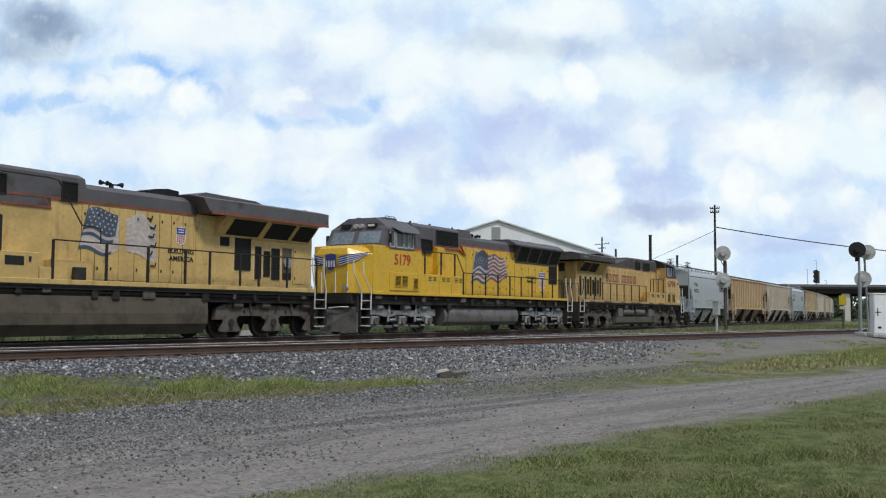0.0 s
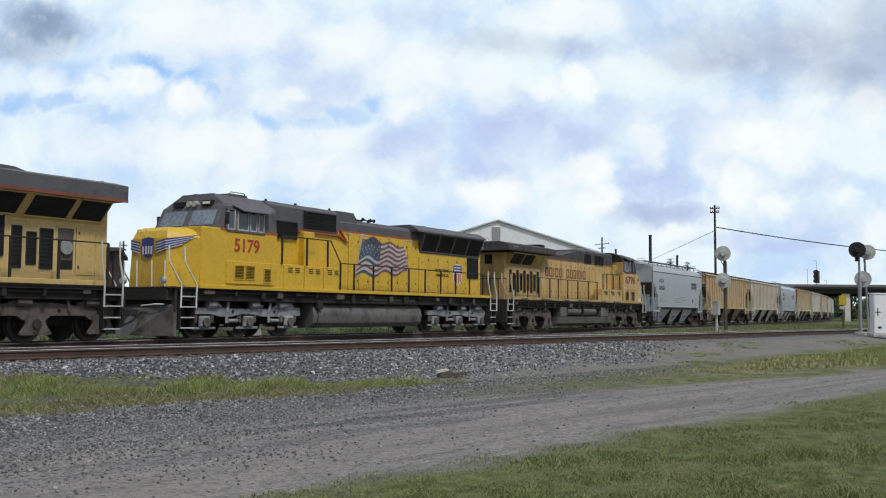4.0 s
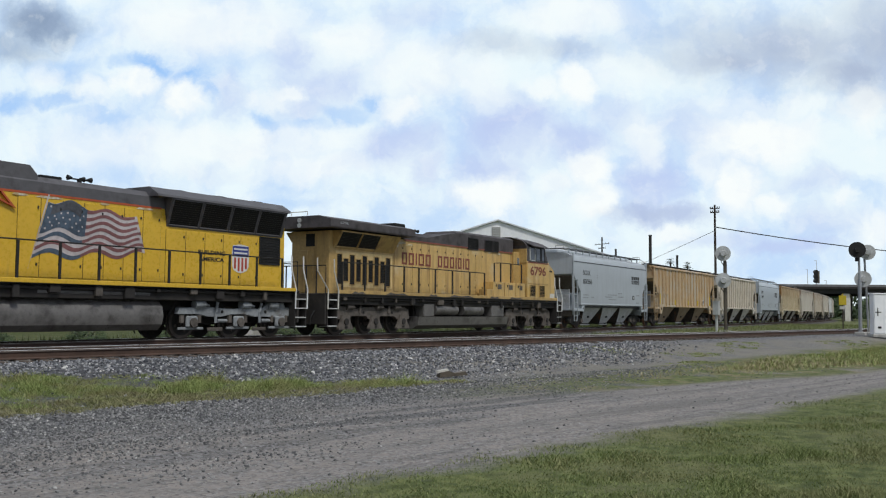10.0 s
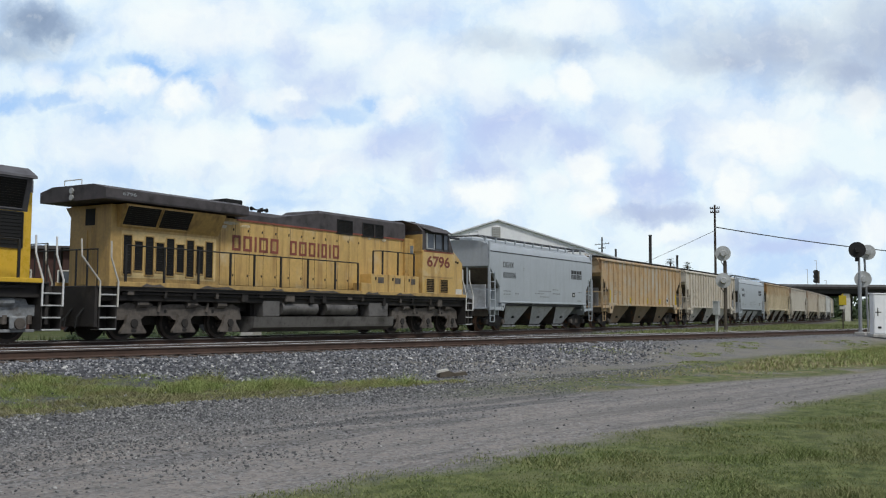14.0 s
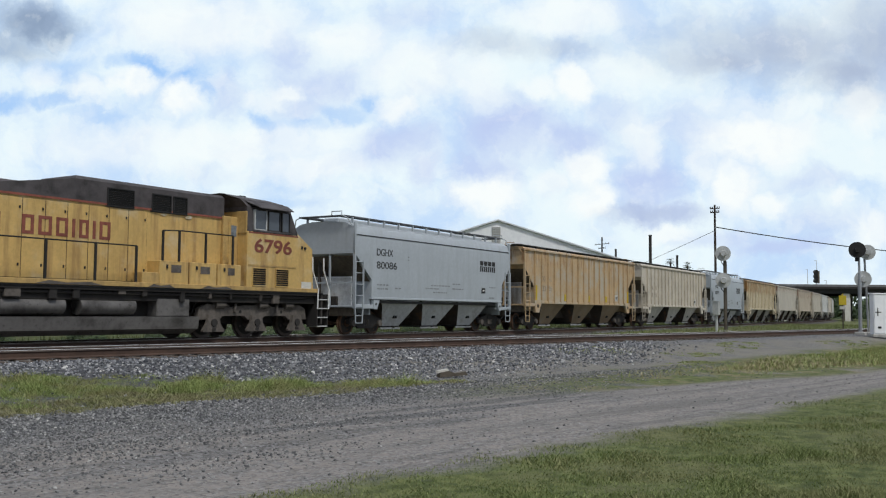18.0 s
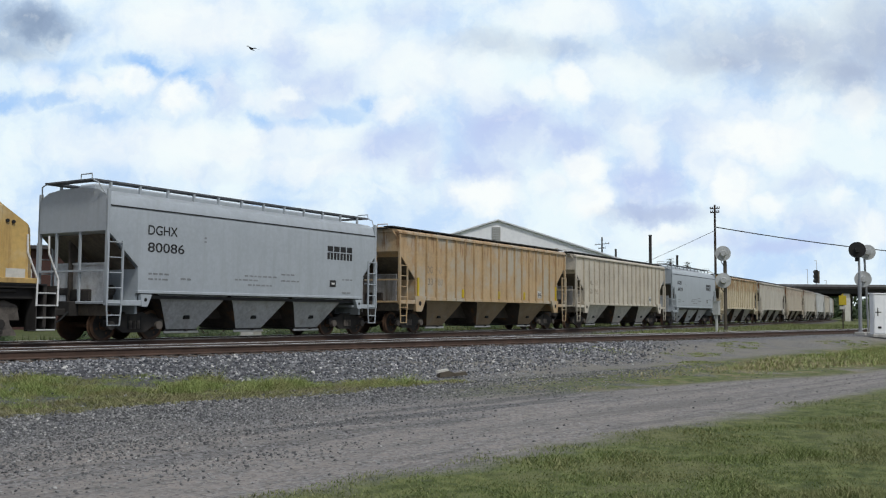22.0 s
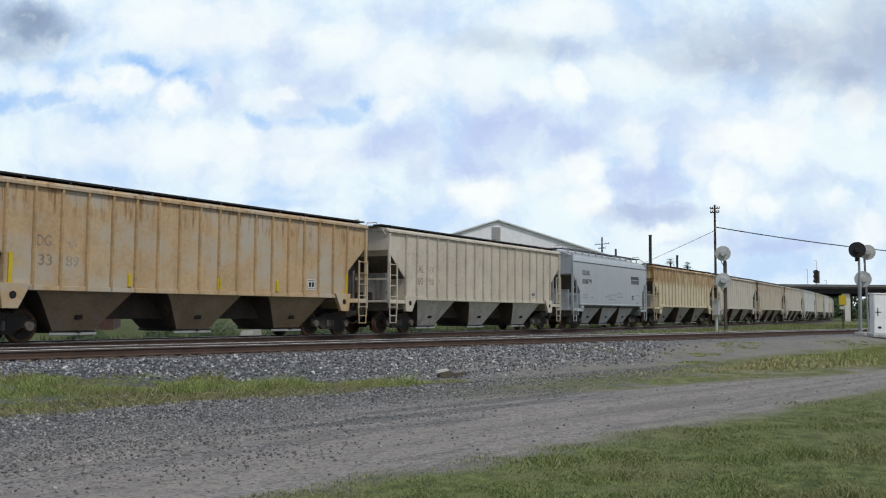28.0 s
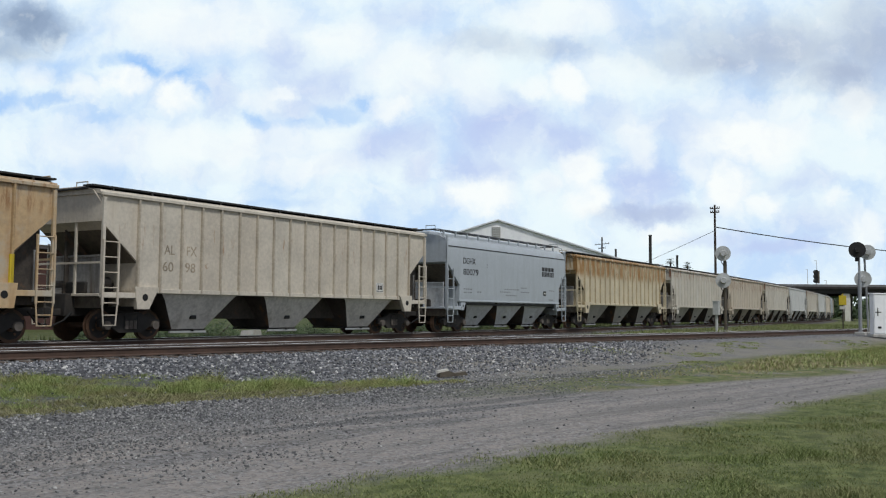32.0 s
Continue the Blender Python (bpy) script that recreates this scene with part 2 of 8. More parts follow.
def letters(text, size, bold):
    """A flat mesh of the text in the built-in font, x from 0, baseline at 0."""
    if (text, bold) not in LETTERS:
        cu = bpy.data.curves.new("letters", "FONT")
        cu.body, cu.size, cu.extrude, cu.offset = text, size, 0.004, bold
        ob = bpy.data.objects.new("letters", cu)
        scene.collection.objects.link(ob)
        bpy.context.view_layer.update()
        LETTERS[text, bold] = bpy.data.meshes.new_from_object(ob.evaluated_get(bpy.context.evaluated_depsgraph_get()))
        bpy.data.objects.remove(ob)
        bpy.data.curves.remove(cu)
    return LETTERS[text, bold]


def lettering(name, text, x0, x1, z0, z1, y, side, mat, parent, dx, label, bold=0.022):
    """Letters standing upright on a car's side, filling x0..x1 and z0..z1."""
    src = letters(text, 1.0, bold)
    co = np.empty(len(src.vertices) * 3)
    src.vertices.foreach_get("co", co)
    co = co.reshape(-1, 3)
    lo, hi = co.min(0), co.max(0)
    a, b = (x0, x1) if side < 0 else (x1, x0)
    v = [(a + (q[0] - lo[0]) / (hi[0] - lo[0]) * (b - a) + dx, y + side * (0.004 + (q[2] - lo[2])), z0 + (q[1] - lo[1]) / (hi[1] - lo[1]) * (z1 - z0)) for q in co]
    me = bpy.data.meshes.new(name)
    me.from_pydata(v, [], [tuple(p.vertices) for p in src.polygons])
    me.materials.append(mat)
    return part(name, me, None, parent, label)


# ---- sky: a far shell of drifting cloud in front of the camera ----
FOCAL, MID_X, MID_Y = 1.06695, 0.5, 0.28125       # the chart's unit is the view's width
RIGHT = VIEW.to_3x3() @ Vector((1, 0, 0))
UP = VIEW.to_3x3() @ Vector((0, 1, 0))


def chart(x, y):
    """The direction of a chart position: x to the right, y down, both in widths."""
    return (AHEAD * FOCAL + RIGHT * (x - MID_X) - UP * (y - MID_Y)).normalized()


def cloud_material():
    m = bpy.data.materials.new("cloudy_sky")
    m.use_nodes = True
    n = Nodes(m.node_tree)
    uv = n.add("ShaderNodeUVMap")
    uv.uv_map = "chart"
    c = uv.outputs[0]
    big = n.vec("SUBTRACT", n.noise(c, 5.0, 3.0, 0.5, colour=True), (0.5, 0.5, 0.5))
    fine = n.vec("SUBTRACT", n.noise(c, 19.0, 7.0, 0.66, colour=True), (0.5, 0.5, 0.5))
    q = n.vec("ADD", n.vec("ADD", c, n.vec("MULTIPLY", big, (0.06, 0.05, 0))), n.vec("MULTIPLY", fine, (0.058, 0.048, 0)))

    def field(blobs, soft=0.2, end=1.25):
        total = None
        for x, y, rx, ry, much in blobs:
            d = n.vec("MULTIPLY", n.vec("SUBTRACT", q, (x, y, 0)), (1 / rx, 1 / ry, 0))
            g = n.ramp(n.vec("LENGTH", d, (0, 0, 0)), soft, end, much, 0.0)
            total = g if total is None else n.math("MAXIMUM", total, g)
        return total

    # lavender undersides, darker banks, and openings of blue
    shade = field([(.446, .166, .060, .026, .9), (.480, .186, .024, .020, .8), (.405, .180, .04, .014, .5), (.575, .147, .070, .045, .95), (.555, .192, .050, .030, .9), (.645, .153, .055, .025, .85),
                   (.332, .062, .035, .036, .7), (.360, .095, .060, .030, .7), (.345, .120, .05, .02, .6), (.255, .108, .030, .030, .5), (.735, .205, .045, .045, .9), (.747, .240, .065, .018, .95),
                   (.910, .200, .060, .020, .55), (.925, .250, .060, .030, .5), (.775, .140, .050, .026, .5), (.460, .020, .050, .020, .4), (.220, .042, .060, .025, .25), (.230, .190, .045, .014, .35),
                   (.700, .130, .04, .02, .5), (.80, .268, .06, .014, .7), (.88, .280, .08, .014, .7)], 0.2, 1.2)
    bank = field([(.890, .050, .190, .052, .85), (.815, .062, .095, .028, .85), (.957, .078, .090, .036, .9), (.990, .045, .09, .08, .85), (.560, .054, .070, .020, .5), (.635, .058, .070, .020, .5), (.740, .240, .070, .014, .5)], 0.0, 1.3)
    dark = field([(.035, .026, .058, .034, .95), (.010, .055, .050, .026, .6)], 0.2, 1.2)
    open_ = field([(.010, .118, .032, .016, .8), (.056, .118, .048, .012, .8), (.064, .080, .070, .018, .55), (.150, .071, .038, .014, .9), (.170, .081, .022, .014, .9), (.215, .093, .032, .018, .9),
                   (.227, .109, .020, .014, .9), (.100, .093, .050, .012, .5), (.292, .138, .020, .014, .85), (.345, .141, .042, .012, .6), (.385, .131, .032, .017, .7), (.412, .120, .028, .016, .75), (.310, .228, .070, .009, .35), (.100, .132, .050, .009, .4)], 0.3, 1.15)
    # sunlit heads of cloud that stand before the rest
    head = field([(.148, .096, .034, .018, 1.0), (.207, .113, .028, .023, 1.0), (.103, .106, .030, .018, .6), (.042, .088, .024, .018, .5), (.322, .106, .022, .013, .8), (.300, .115, .030, .011, .6), (.440, .127, .026, .020, .8),
                  (.655, .098, .029, .027, 1.0), (.612, .104, .032, .012, .7), (.665, .190, .032, .032, 1.0), (.672, .224, .034, .026, 1.0), (.727, .158, .022, .036, .7), (.855, .150, .085, .036, 1.0), (.830, .203, .030, .046, 1.0),
                  (.868, .226, .026, .018, .9), (.944, .222, .020, .009, .7), (.976, .120, .032, .030, .8), (.550, .216, .052, .025, 1.0), (.625, .204, .022, .016, .7), (.980, .258, .030, .028, .8), (.752, .262, .028, .011, .8), (.800, .180, .03, .03, .7)], 0.4, 1.2)
    head2 = field([(.240, .028, .135, .040, .9), (.400, .048, .050, .030, .8), (.465, .085, .070, .040, .8), (.270, .160, .170, .026, .8), (.350, .186, .10, .02, .8), (.150, .165, .12, .03, .7), (.640, .022, .09, .022, .8), (.542, .100, .032, .040, .7), (.700, .085, .05, .026, .5), (.86, .118, .10, .014, .6)], 0.4, 1.25)
    tex = n.noise(q, 9.0, 7.0, 0.58)
    wisp = n.ramp(tex, 0.33, 0.62)
    pale = n.mix(wisp, rgb(196, 222, 252), rgb(236, 250, 255))
    keep = n.math("SUBTRACT", 1.0, head)
    soft_keep = n.math("MULTIPLY", keep, n.math("SUBTRACT", 1.0, n.math("MULTIPLY", head2, 0.8)))
    shade = n.math("MULTIPLY", n.math("MULTIPLY", shade, soft_keep), n.ramp(tex, 0.30, 0.70, 1.2, 0.6), clamp=True)
    bank = n.math("MULTIPLY", bank, n.ramp(tex, 0.25, 0.75, 1.1, 0.8), clamp=True)
    dark = n.math("MULTIPLY", dark, n.ramp(tex, 0.25, 0.75, 1.1, 0.75), clamp=True)
    open_ = n.math("MULTIPLY", n.math("MULTIPLY", open_, soft_keep), n.ramp(tex, 0.3, 0.7, 1.15, 0.7), clamp=True)
    lit = n.math("MULTIPLY", n.math("MAXIMUM", head, n.math("MULTIPLY", head2, 0.8)), n.ramp(n.noise(q, 26.0, 5.0, 0.6), 0.30, 0.55, 0.72, 1.0))
    col = n.mix(lit, pale, rgb(250, 255, 255))
    col = n.mix(shade, col, rgb(192, 208, 244))
    col = n.mix(open_, col, rgb(158, 200, 250))
    col = n.mix(bank, col, rgb(172, 186, 211))
    col = n.mix(dark, col, rgb(143, 163, 190))
    curl = n.noise(q, 34.0, 6.0, 0.62)
    col = n.mix(n.ramp(curl, 0.50, 0.68, 0.0, 0.18), col, rgb(253, 255, 255))
    col = n.mix(n.ramp(n.noise(q, 15.0, 6.0, 0.6), 0.48, 0.30, 0.0, 0.14), col, rgb(190, 207, 242))
    e = n.add("ShaderNodeEmission")
    n.link(col, e.inputs[0])
    e.inputs[1].default_value = 0.99
    n.link(e.outputs[0], n.add("ShaderNodeOutputMaterial").inputs[0])
    m.cycles.emission_sampling = "NONE"
    return m


def sky_shell():
    nx, ny, r = 60, 34, 4200.0
    xs, ys = np.linspace(-0.45, 1.45, nx), np.linspace(-0.30, 0.40, ny)
    verts = [tuple(chart(x, y) * r) for y in ys for x in xs]
    faces = [(j * nx + i, j * nx + i + 1, (j + 1) * nx + i + 1, (j + 1) * nx + i) for j in range(ny - 1) for i in range(nx - 1)]
    me = bpy.data.meshes.new("sky_backdrop")
    me.from_pydata(verts, [], faces)
    uv = me.uv_layers.new(name="chart")
    for loop in me.loops:
        j, i = divmod(loop.vertex_index, nx)
        uv.data[loop.index].uv = (xs[i], ys[j])
    me.materials.append(cloud_material())
    ob = new("backdrop", me)
    ob.matrix_basis = pose(*EYE)
    return tagged(ob, "broken white and lavender cloud with blue openings", "sky", kind="structure")


clouds = sky_shell()


# ---- ground, ballast and tracks ----
RADIUS, TRACK_Y = 1225.8, 24.418        # the main line's curve
NEAR_A, NEAR_T = Vector((12.12, 19.67)), Vector((0.98853, -0.15101))   # the near rail of the side track
NEAR_N = Vector((-0.15101, -0.98853))   # towards the camera


def main_line(u, off=0.0):
    """A place on the main line at arc length u; off towards the camera. Also the heading."""
    a = u / RADIUS
    return RADIUS * math.sin(a) + off * math.sin(a), TRACK_Y + RADIUS * (1 - math.cos(a)) - off * math.cos(a), a


def side_line(s, off=0.0):
    """A place on the side track at s metres from its left; off from its centre towards the camera."""
    p = NEAR_A + NEAR_T * s + NEAR_N * (off - 0.75)
    return p.x, p.y


def smooth(a, b, x):
    t = np.clip((x - a) / (b - a), 0, 1)
    return t * t * (3 - 2 * t)


def near_off(x, y):
    return (x - NEAR_A.x) * NEAR_N.x + (y - NEAR_A.y) * NEAR_N.y + 0.75


def main_off(x, y):
    return RADIUS - np.hypot(x, y - TRACK_Y - RADIUS)    # positive beyond the main line


def lumps(x, y, size):
    return (np.sin(x / size + 1.3 * np.sin(y / size * 0.7)) + np.sin(y / size * 1.31 + 1.7 * np.sin(x / size * 0.53 + 2.0)) + np.sin((x + y) / size * 0.77 + 0.6)) / 3


def height(x, y):
    x, y = np.asarray(x, float), np.asarray(y, float)
    d, m = near_off(x, y), np.abs(main_off(x, y))
    base = 0.32 * smooth(7.5, 0.0, d) + 0.03 * lumps(x, y, 1.7) * smooth(2, 6, d) + 0.02 * lumps(x, y, 0.6) * smooth(6, 9, d) + 0.03 * lumps(x, y, 0.33) * smooth(15.2, 16.5, d)
    b1 = 0.49 - 0.45 * smooth(1.2, 6.5, d) - 0.9 * smooth(1.6, 4.0, -d)
    b2 = 0.50 - 0.9 * smooth(1.7, 4.4, m)
    along = (x - NEAR_A.x) * NEAR_T.x + (y - NEAR_A.y) * NEAR_T.y
    base = base + 0.22 * smooth(24, 46, along) * smooth(140, 90, along) * smooth(7.0, 3.0, d)
    ruts = -0.035 * np.exp(-((d - 10.6 - 0.3 * np.sin(x * 0.1)) / 0.35) ** 2) - 0.035 * np.exp(-((d - 12.6 - 0.3 * np.sin(x * 0.1)) / 0.35) ** 2)
    return np.maximum(np.maximum(base, b1), b2) + ruts + 0.012 * lumps(x, y, 0.23)


def ground_material():
    m = bpy.data.materials.new("ground_cover")
    m.use_nodes = True
    n = Nodes(m.node_tree)
    c = n.add("ShaderNodeTexCoord").outputs["Object"]
    xyz = n.add("ShaderNodeSeparateXYZ")
    n.link(c, xyz.inputs[0])
    X, Y = xyz.outputs[0], xyz.outputs[1]
    wob = n.math("MULTIPLY", n.math("SUBTRACT", n.noise(c, 0.45, 5.0, 0.6), 0.5), 3.4)
    off = n.math("ADD", n.math("ADD", n.math("MULTIPLY", X, NEAR_N.x), n.math("MULTIPLY", Y, NEAR_N.y)), 0.75 - NEAR_A.dot(NEAR_N))
    d = n.math("ADD", off, wob)
    along = n.math("ADD", n.math("ADD", n.math("MULTIPLY", X, NEAR_T.x), n.math("MULTIPLY", Y, NEAR_T.y)), n.math("MULTIPLY", wob, 1.5))
    calm = n.math("ADD", off, n.math("MULTIPLY", wob, 0.3))
    run = n.math("SUBTRACT", along, n.math("MULTIPLY", wob, 1.2))
    stone = n.add("ShaderNodeTexVoronoi")
    n.link(c, stone.inputs["Vector"])
    stone.inputs["Scale"].default_value = 26.0
    speck = n.add("ShaderNodeSeparateColor")
    n.link(stone.outputs["Color"], speck.inputs[0])
    fine = n.noise(c, 38.0, 5.0, 0.7)
    patch = n.noise(c, 0.6, 5.0, 0.6)
    gravel = n.mix(n.ramp(speck.outputs[0], 0.1, 0.95), (0.03, 0.031, 0.034), (0.30, 0.302, 0.31))
    clump = n.noise(c, 5.5, 5.0, 0.7)
    gravel = n.mix(n.ramp(clump, 0.42, 0.30, 0.0, 0.7), gravel, (0.07, 0.069, 0.067))
    gravel = n.mix(n.ramp(clump, 0.60, 0.74, 0.0, 0.7), gravel, (0.23, 0.228, 0.222))
    gravel = n.mix(n.ramp(patch, 0.42, 0.68, 0.0, 0.6), gravel, (0.20, 0.19, 0.176))
    dust = n.mix(fine, (0.225, 0.198, 0.176), (0.38, 0.342, 0.308))
    dust = n.mix(n.ramp(n.noise(c, 1.6, 5.0, 0.65), 0.35, 0.65, 0.0, 0.40), dust, (0.185, 0.170, 0.158))
    lane = n.add("ShaderNodeCombineXYZ")          # along and across the road, for wheel tracks
    n.link(n.math("MULTIPLY", along, 0.11), lane.inputs[0])
    n.link(n.math("ADD", n.math("MULTIPLY", off, 1.9), n.math("MULTIPLY", wob, 0.25)), lane.inputs[1])
    rut = n.noise(lane.outputs[0], 0.8, 5.0, 0.6)
    edge = n.math("ADD", d, n.math("SUBTRACT", n.ramp(along, 2.0, 30.0, 0.0, 2.6), n.ramp(along, 4.0, -5.0, 0.0, 2.6)))
    track = n.math("MULTIPLY", n.ramp(edge, 9.2, 12.4), n.math("MAXIMUM", n.ramp(rut, 0.36, 0.56), n.ramp(edge, 12.0, 13.8, 0.0, 0.8)))
    gravel = n.mix(n.ramp(n.noise(c, 75.0, 3.0, 0.7), 0.40, 0.65, 0.0, 0.5), gravel, (0.06, 0.06, 0.06))
    dust = n.mix(n.ramp(speck.outputs[1], 0.45, 0.95, 0.0, 0.8), dust, n.mix(speck.outputs[2], (0.08, 0.078, 0.076), (0.36, 0.35, 0.335)))
    road = n.mix(n.math("MULTIPLY", track, n.ramp(clump, 0.38, 0.62, 0.5, 0.92)), gravel, dust)
    road = n.mix(n.ramp(fine, 0.60, 0.75, 0.0, 0.7), road, (0.08, 0.075, 0.072))
    grass = n.mix(n.ramp(n.noise(c, 3.6, 7.0, 0.72), 0.34, 0.66), (0.055, 0.072, 0.026), (0.155, 0.178, 0.066))
    grass = n.mix(n.ramp(n.noise(c, 0.7, 5.0, 0.6), 0.40, 0.65, 0.0, 0.5), grass, n.mix(fine, (0.10, 0.10, 0.05), (0.20, 0.19, 0.10)))
    straw = n.mix(fine, (0.15, 0.13, 0.075), (0.27, 0.235, 0.14))
    dry = n.mix(n.ramp(n.noise(c, 1.1, 5.0, 0.65), 0.48, 0.66), grass, straw)
    # lawn on the camera's side, a weedy strip along the left of the track, tufts further on, the verge beyond
    lawn = n.ramp(n.math("ADD", off, n.math("MULTIPLY", wob, 0.55)), 14.9, 15.7)
    brim = n.math("SUBTRACT", calm, n.math("ADD", 3.3, n.math("MULTIPLY", n.math("MAXIMUM", n.math("SUBTRACT", run, 0.3), 0.0), 0.5)))
    strip = n.math("MULTIPLY", n.ramp(brim, 0.0, 0.6), n.ramp(calm, 8.0, 7.3))
    low = n.math("ADD", d, n.math("MULTIPLY", n.math("SUBTRACT", run, 14.0), 0.08))
    high = n.math("SUBTRACT", calm, n.math("MULTIPLY", n.math("MINIMUM", n.math("SUBTRACT", run, 13.0), 14.0), 0.17))
    verge = n.math("MULTIPLY", n.math("MULTIPLY", n.ramp(low, 7.6, 9.0), n.ramp(high, 10.5, 9.7)), n.ramp(along, 12.0, 20.0))
    verge = n.math("MULTIPLY", verge, n.ramp(n.noise(c, 0.5, 4.0), 0.28, 0.46))
    shoulder = n.math("MULTIPLY", n.math("MULTIPLY", n.ramp(calm, 1.9, 3.2), n.ramp(d, 9.0, 6.5)), n.math("MULTIPLY", n.ramp(along, 13.0, 22.0), n.ramp(n.noise(c, 0.8, 5.0, 0.6), 0.35, 0.62, 0.25, 0.85)))
    road = n.mix(n.math("MULTIPLY", n.ramp(rut, 0.50, 0.40, 0.0, 0.40), n.ramp(edge, 8.5, 11.0)), road, (0.105, 0.10, 0.096))
    stony = n.math("MULTIPLY", n.ramp(n.math("ADD", calm, n.math("MULTIPLY", run, 0.32)), 11.6, 9.6), n.ramp(along, 29.0, 20.0))
    road = n.mix(n.math("MULTIPLY", stony, 0.85), road, n.mix(fine, (0.035, 0.036, 0.040), (0.12, 0.121, 0.127)))
    road = n.mix(shoulder, road, n.mix(clump, (0.15, 0.138, 0.115), (0.28, 0.262, 0.222)))
    far = n.ramp(off, -1.9, -2.6)
    ms = n.math("SUBTRACT", RADIUS, n.vec("LENGTH", n.vec("SUBTRACT", n.vec("MULTIPLY", c, (1, 1, 0)), (0, TRACK_Y + RADIUS, 0)), (0, 0, 0)))
    bed = n.ramp(n.math("ADD", n.math("ABSOLUTE", ms), n.math("MULTIPLY", wob, 0.3)), 2.8, 2.2)
    far = n.math("MULTIPLY", far, n.math("SUBTRACT", 1.0, bed))
    scrub = n.mix(n.ramp(n.noise(c, 1.1, 5.0, 0.65), 0.52, 0.72), grass, straw)
    col = n.mix(lawn, road, grass)
    col = n.mix(n.math("MAXIMUM", strip, verge), col, dry)
    # Beyond the main line the scrub colour is multiplied down as shade.
    col = n.mix(far, col, n.mix(n.ramp(ms, 2.0, 4.5), scrub, n.vec("MULTIPLY", scrub, (0.62, 0.66, 0.6))))
    grimy = n.math("MAXIMUM", bed, n.ramp(n.math("ABSOLUTE", n.math("ADD", off, n.math("MULTIPLY", wob, 0.15))), 1.5, 0.9))
    col = n.mix(n.math("MULTIPLY", grimy, 0.75), col, n.mix(fine, (0.035, 0.03, 0.026), (0.10, 0.088, 0.076)))
    b = n.add("ShaderNodeBsdfPrincipled")
    n.link(col, b.inputs["Base Color"])
    b.inputs["Roughness"].default_value, b.inputs["Specular IOR Level"].default_value = 0.95, 0.15
    u = n.add("ShaderNodeBump")
    u.inputs["Strength"].default_value, u.inputs["Distance"].default_value = 0.5, 0.02
    n.link(n.math("ADD", stone.outputs["Distance"], n.math("MULTIPLY", fine, 0.5)), u.inputs["Height"])
    n.link(u.outputs[0], b.inputs["Normal"])
    n.link(b.outputs[0], n.add("ShaderNodeOutputMaterial").inputs[0])
    return m


def ground_sheet():
    xs = np.concatenate([[-3000, -1200, -500, -200, -100, -60, -30, -15], np.arange(-8, 60, 0.3), np.arange(60, 120, 0.8), np.arange(120, 260, 3.0), [280, 320, 380, 460, 600, 900, 1500, 2600, 4000]])
    ys = np.concatenate([[-3000, -1200, -500, -200, -80, -40, -20, -10], np.arange(-5, 34, 0.26), np.arange(34, 60, 0.8), np.arange(60, 110, 5.0), [120, 150, 200, 280, 400, 700, 1200, 2200, 4000]])
    gx, gy = np.meshgrid(xs, ys)
    gz = height(gx, gy)
    nx, ny = len(xs), len(ys)
    k = np.arange(nx * ny).reshape(ny, nx)
    faces = np.stack([k[:-1, :-1], k[:-1, 1:], k[1:, 1:], k[1:, :-1]], -1).reshape(-1, 4)
    me = bpy.data.meshes.new("ground")
    me.from_pydata(np.stack([gx, gy, gz], -1).reshape(-1, 3).tolist(), [], faces.tolist())
    me.polygons.foreach_set("use_smooth", [True] * len(me.polygons))
    me.materials.append(ground_material())
    return tagged(new("ground", me), "grey gravel road, ballast, dry grass and green lawn", "ground", kind="structure")


ground_sheet()

RAIL_PROFILE = [(-0.076, -0.198), (0.076, -0.198), (0.076, -0.184), (0.014, -0.158), (0.014, -0.055), (0.038, -0.042), (0.038, -0.004), (0.030, 0.0), (-0.030, 0.0), (-0.038, -0.004), (-0.038, -0.042), (-0.014, -0.055), (-0.014, -0.158), (-0.076, -0.184)]


def rail(name, path, parent):
    """A rail along a path of (x, y, heading); its running surface is bright."""
    m = Mesh()
    n = len(RAIL_PROFILE)
    for (x, y, a), (x2, y2, a2) in zip(path, path[1:]):
        rings = []
        for px, py, pa in ((x, y, a), (x2, y2, a2)):
            rings.append([(px - q * math.sin(pa), py + q * math.cos(pa), RAIL + z) for q, z in RAIL_PROFILE])
        for i in range(n):
            m.use(1 if i in (6, 7, 8) else 2 if i in (5, 9) else 0).add([rings[0][i], rings[0][(i + 1) % n], rings[1][(i + 1) % n], rings[1][i]], [(0, 1, 2, 3)])
    return part(name, m, [rail_side, rail_head, rail_flank], parent, "rusty steel rail with a polished head")


def tie_mesh():
    return Mesh().box(-0.115, 0.115, -1.3, 1.3, RAIL - 0.39, RAIL - 0.212, 0.015).data("tie", tie_wood)


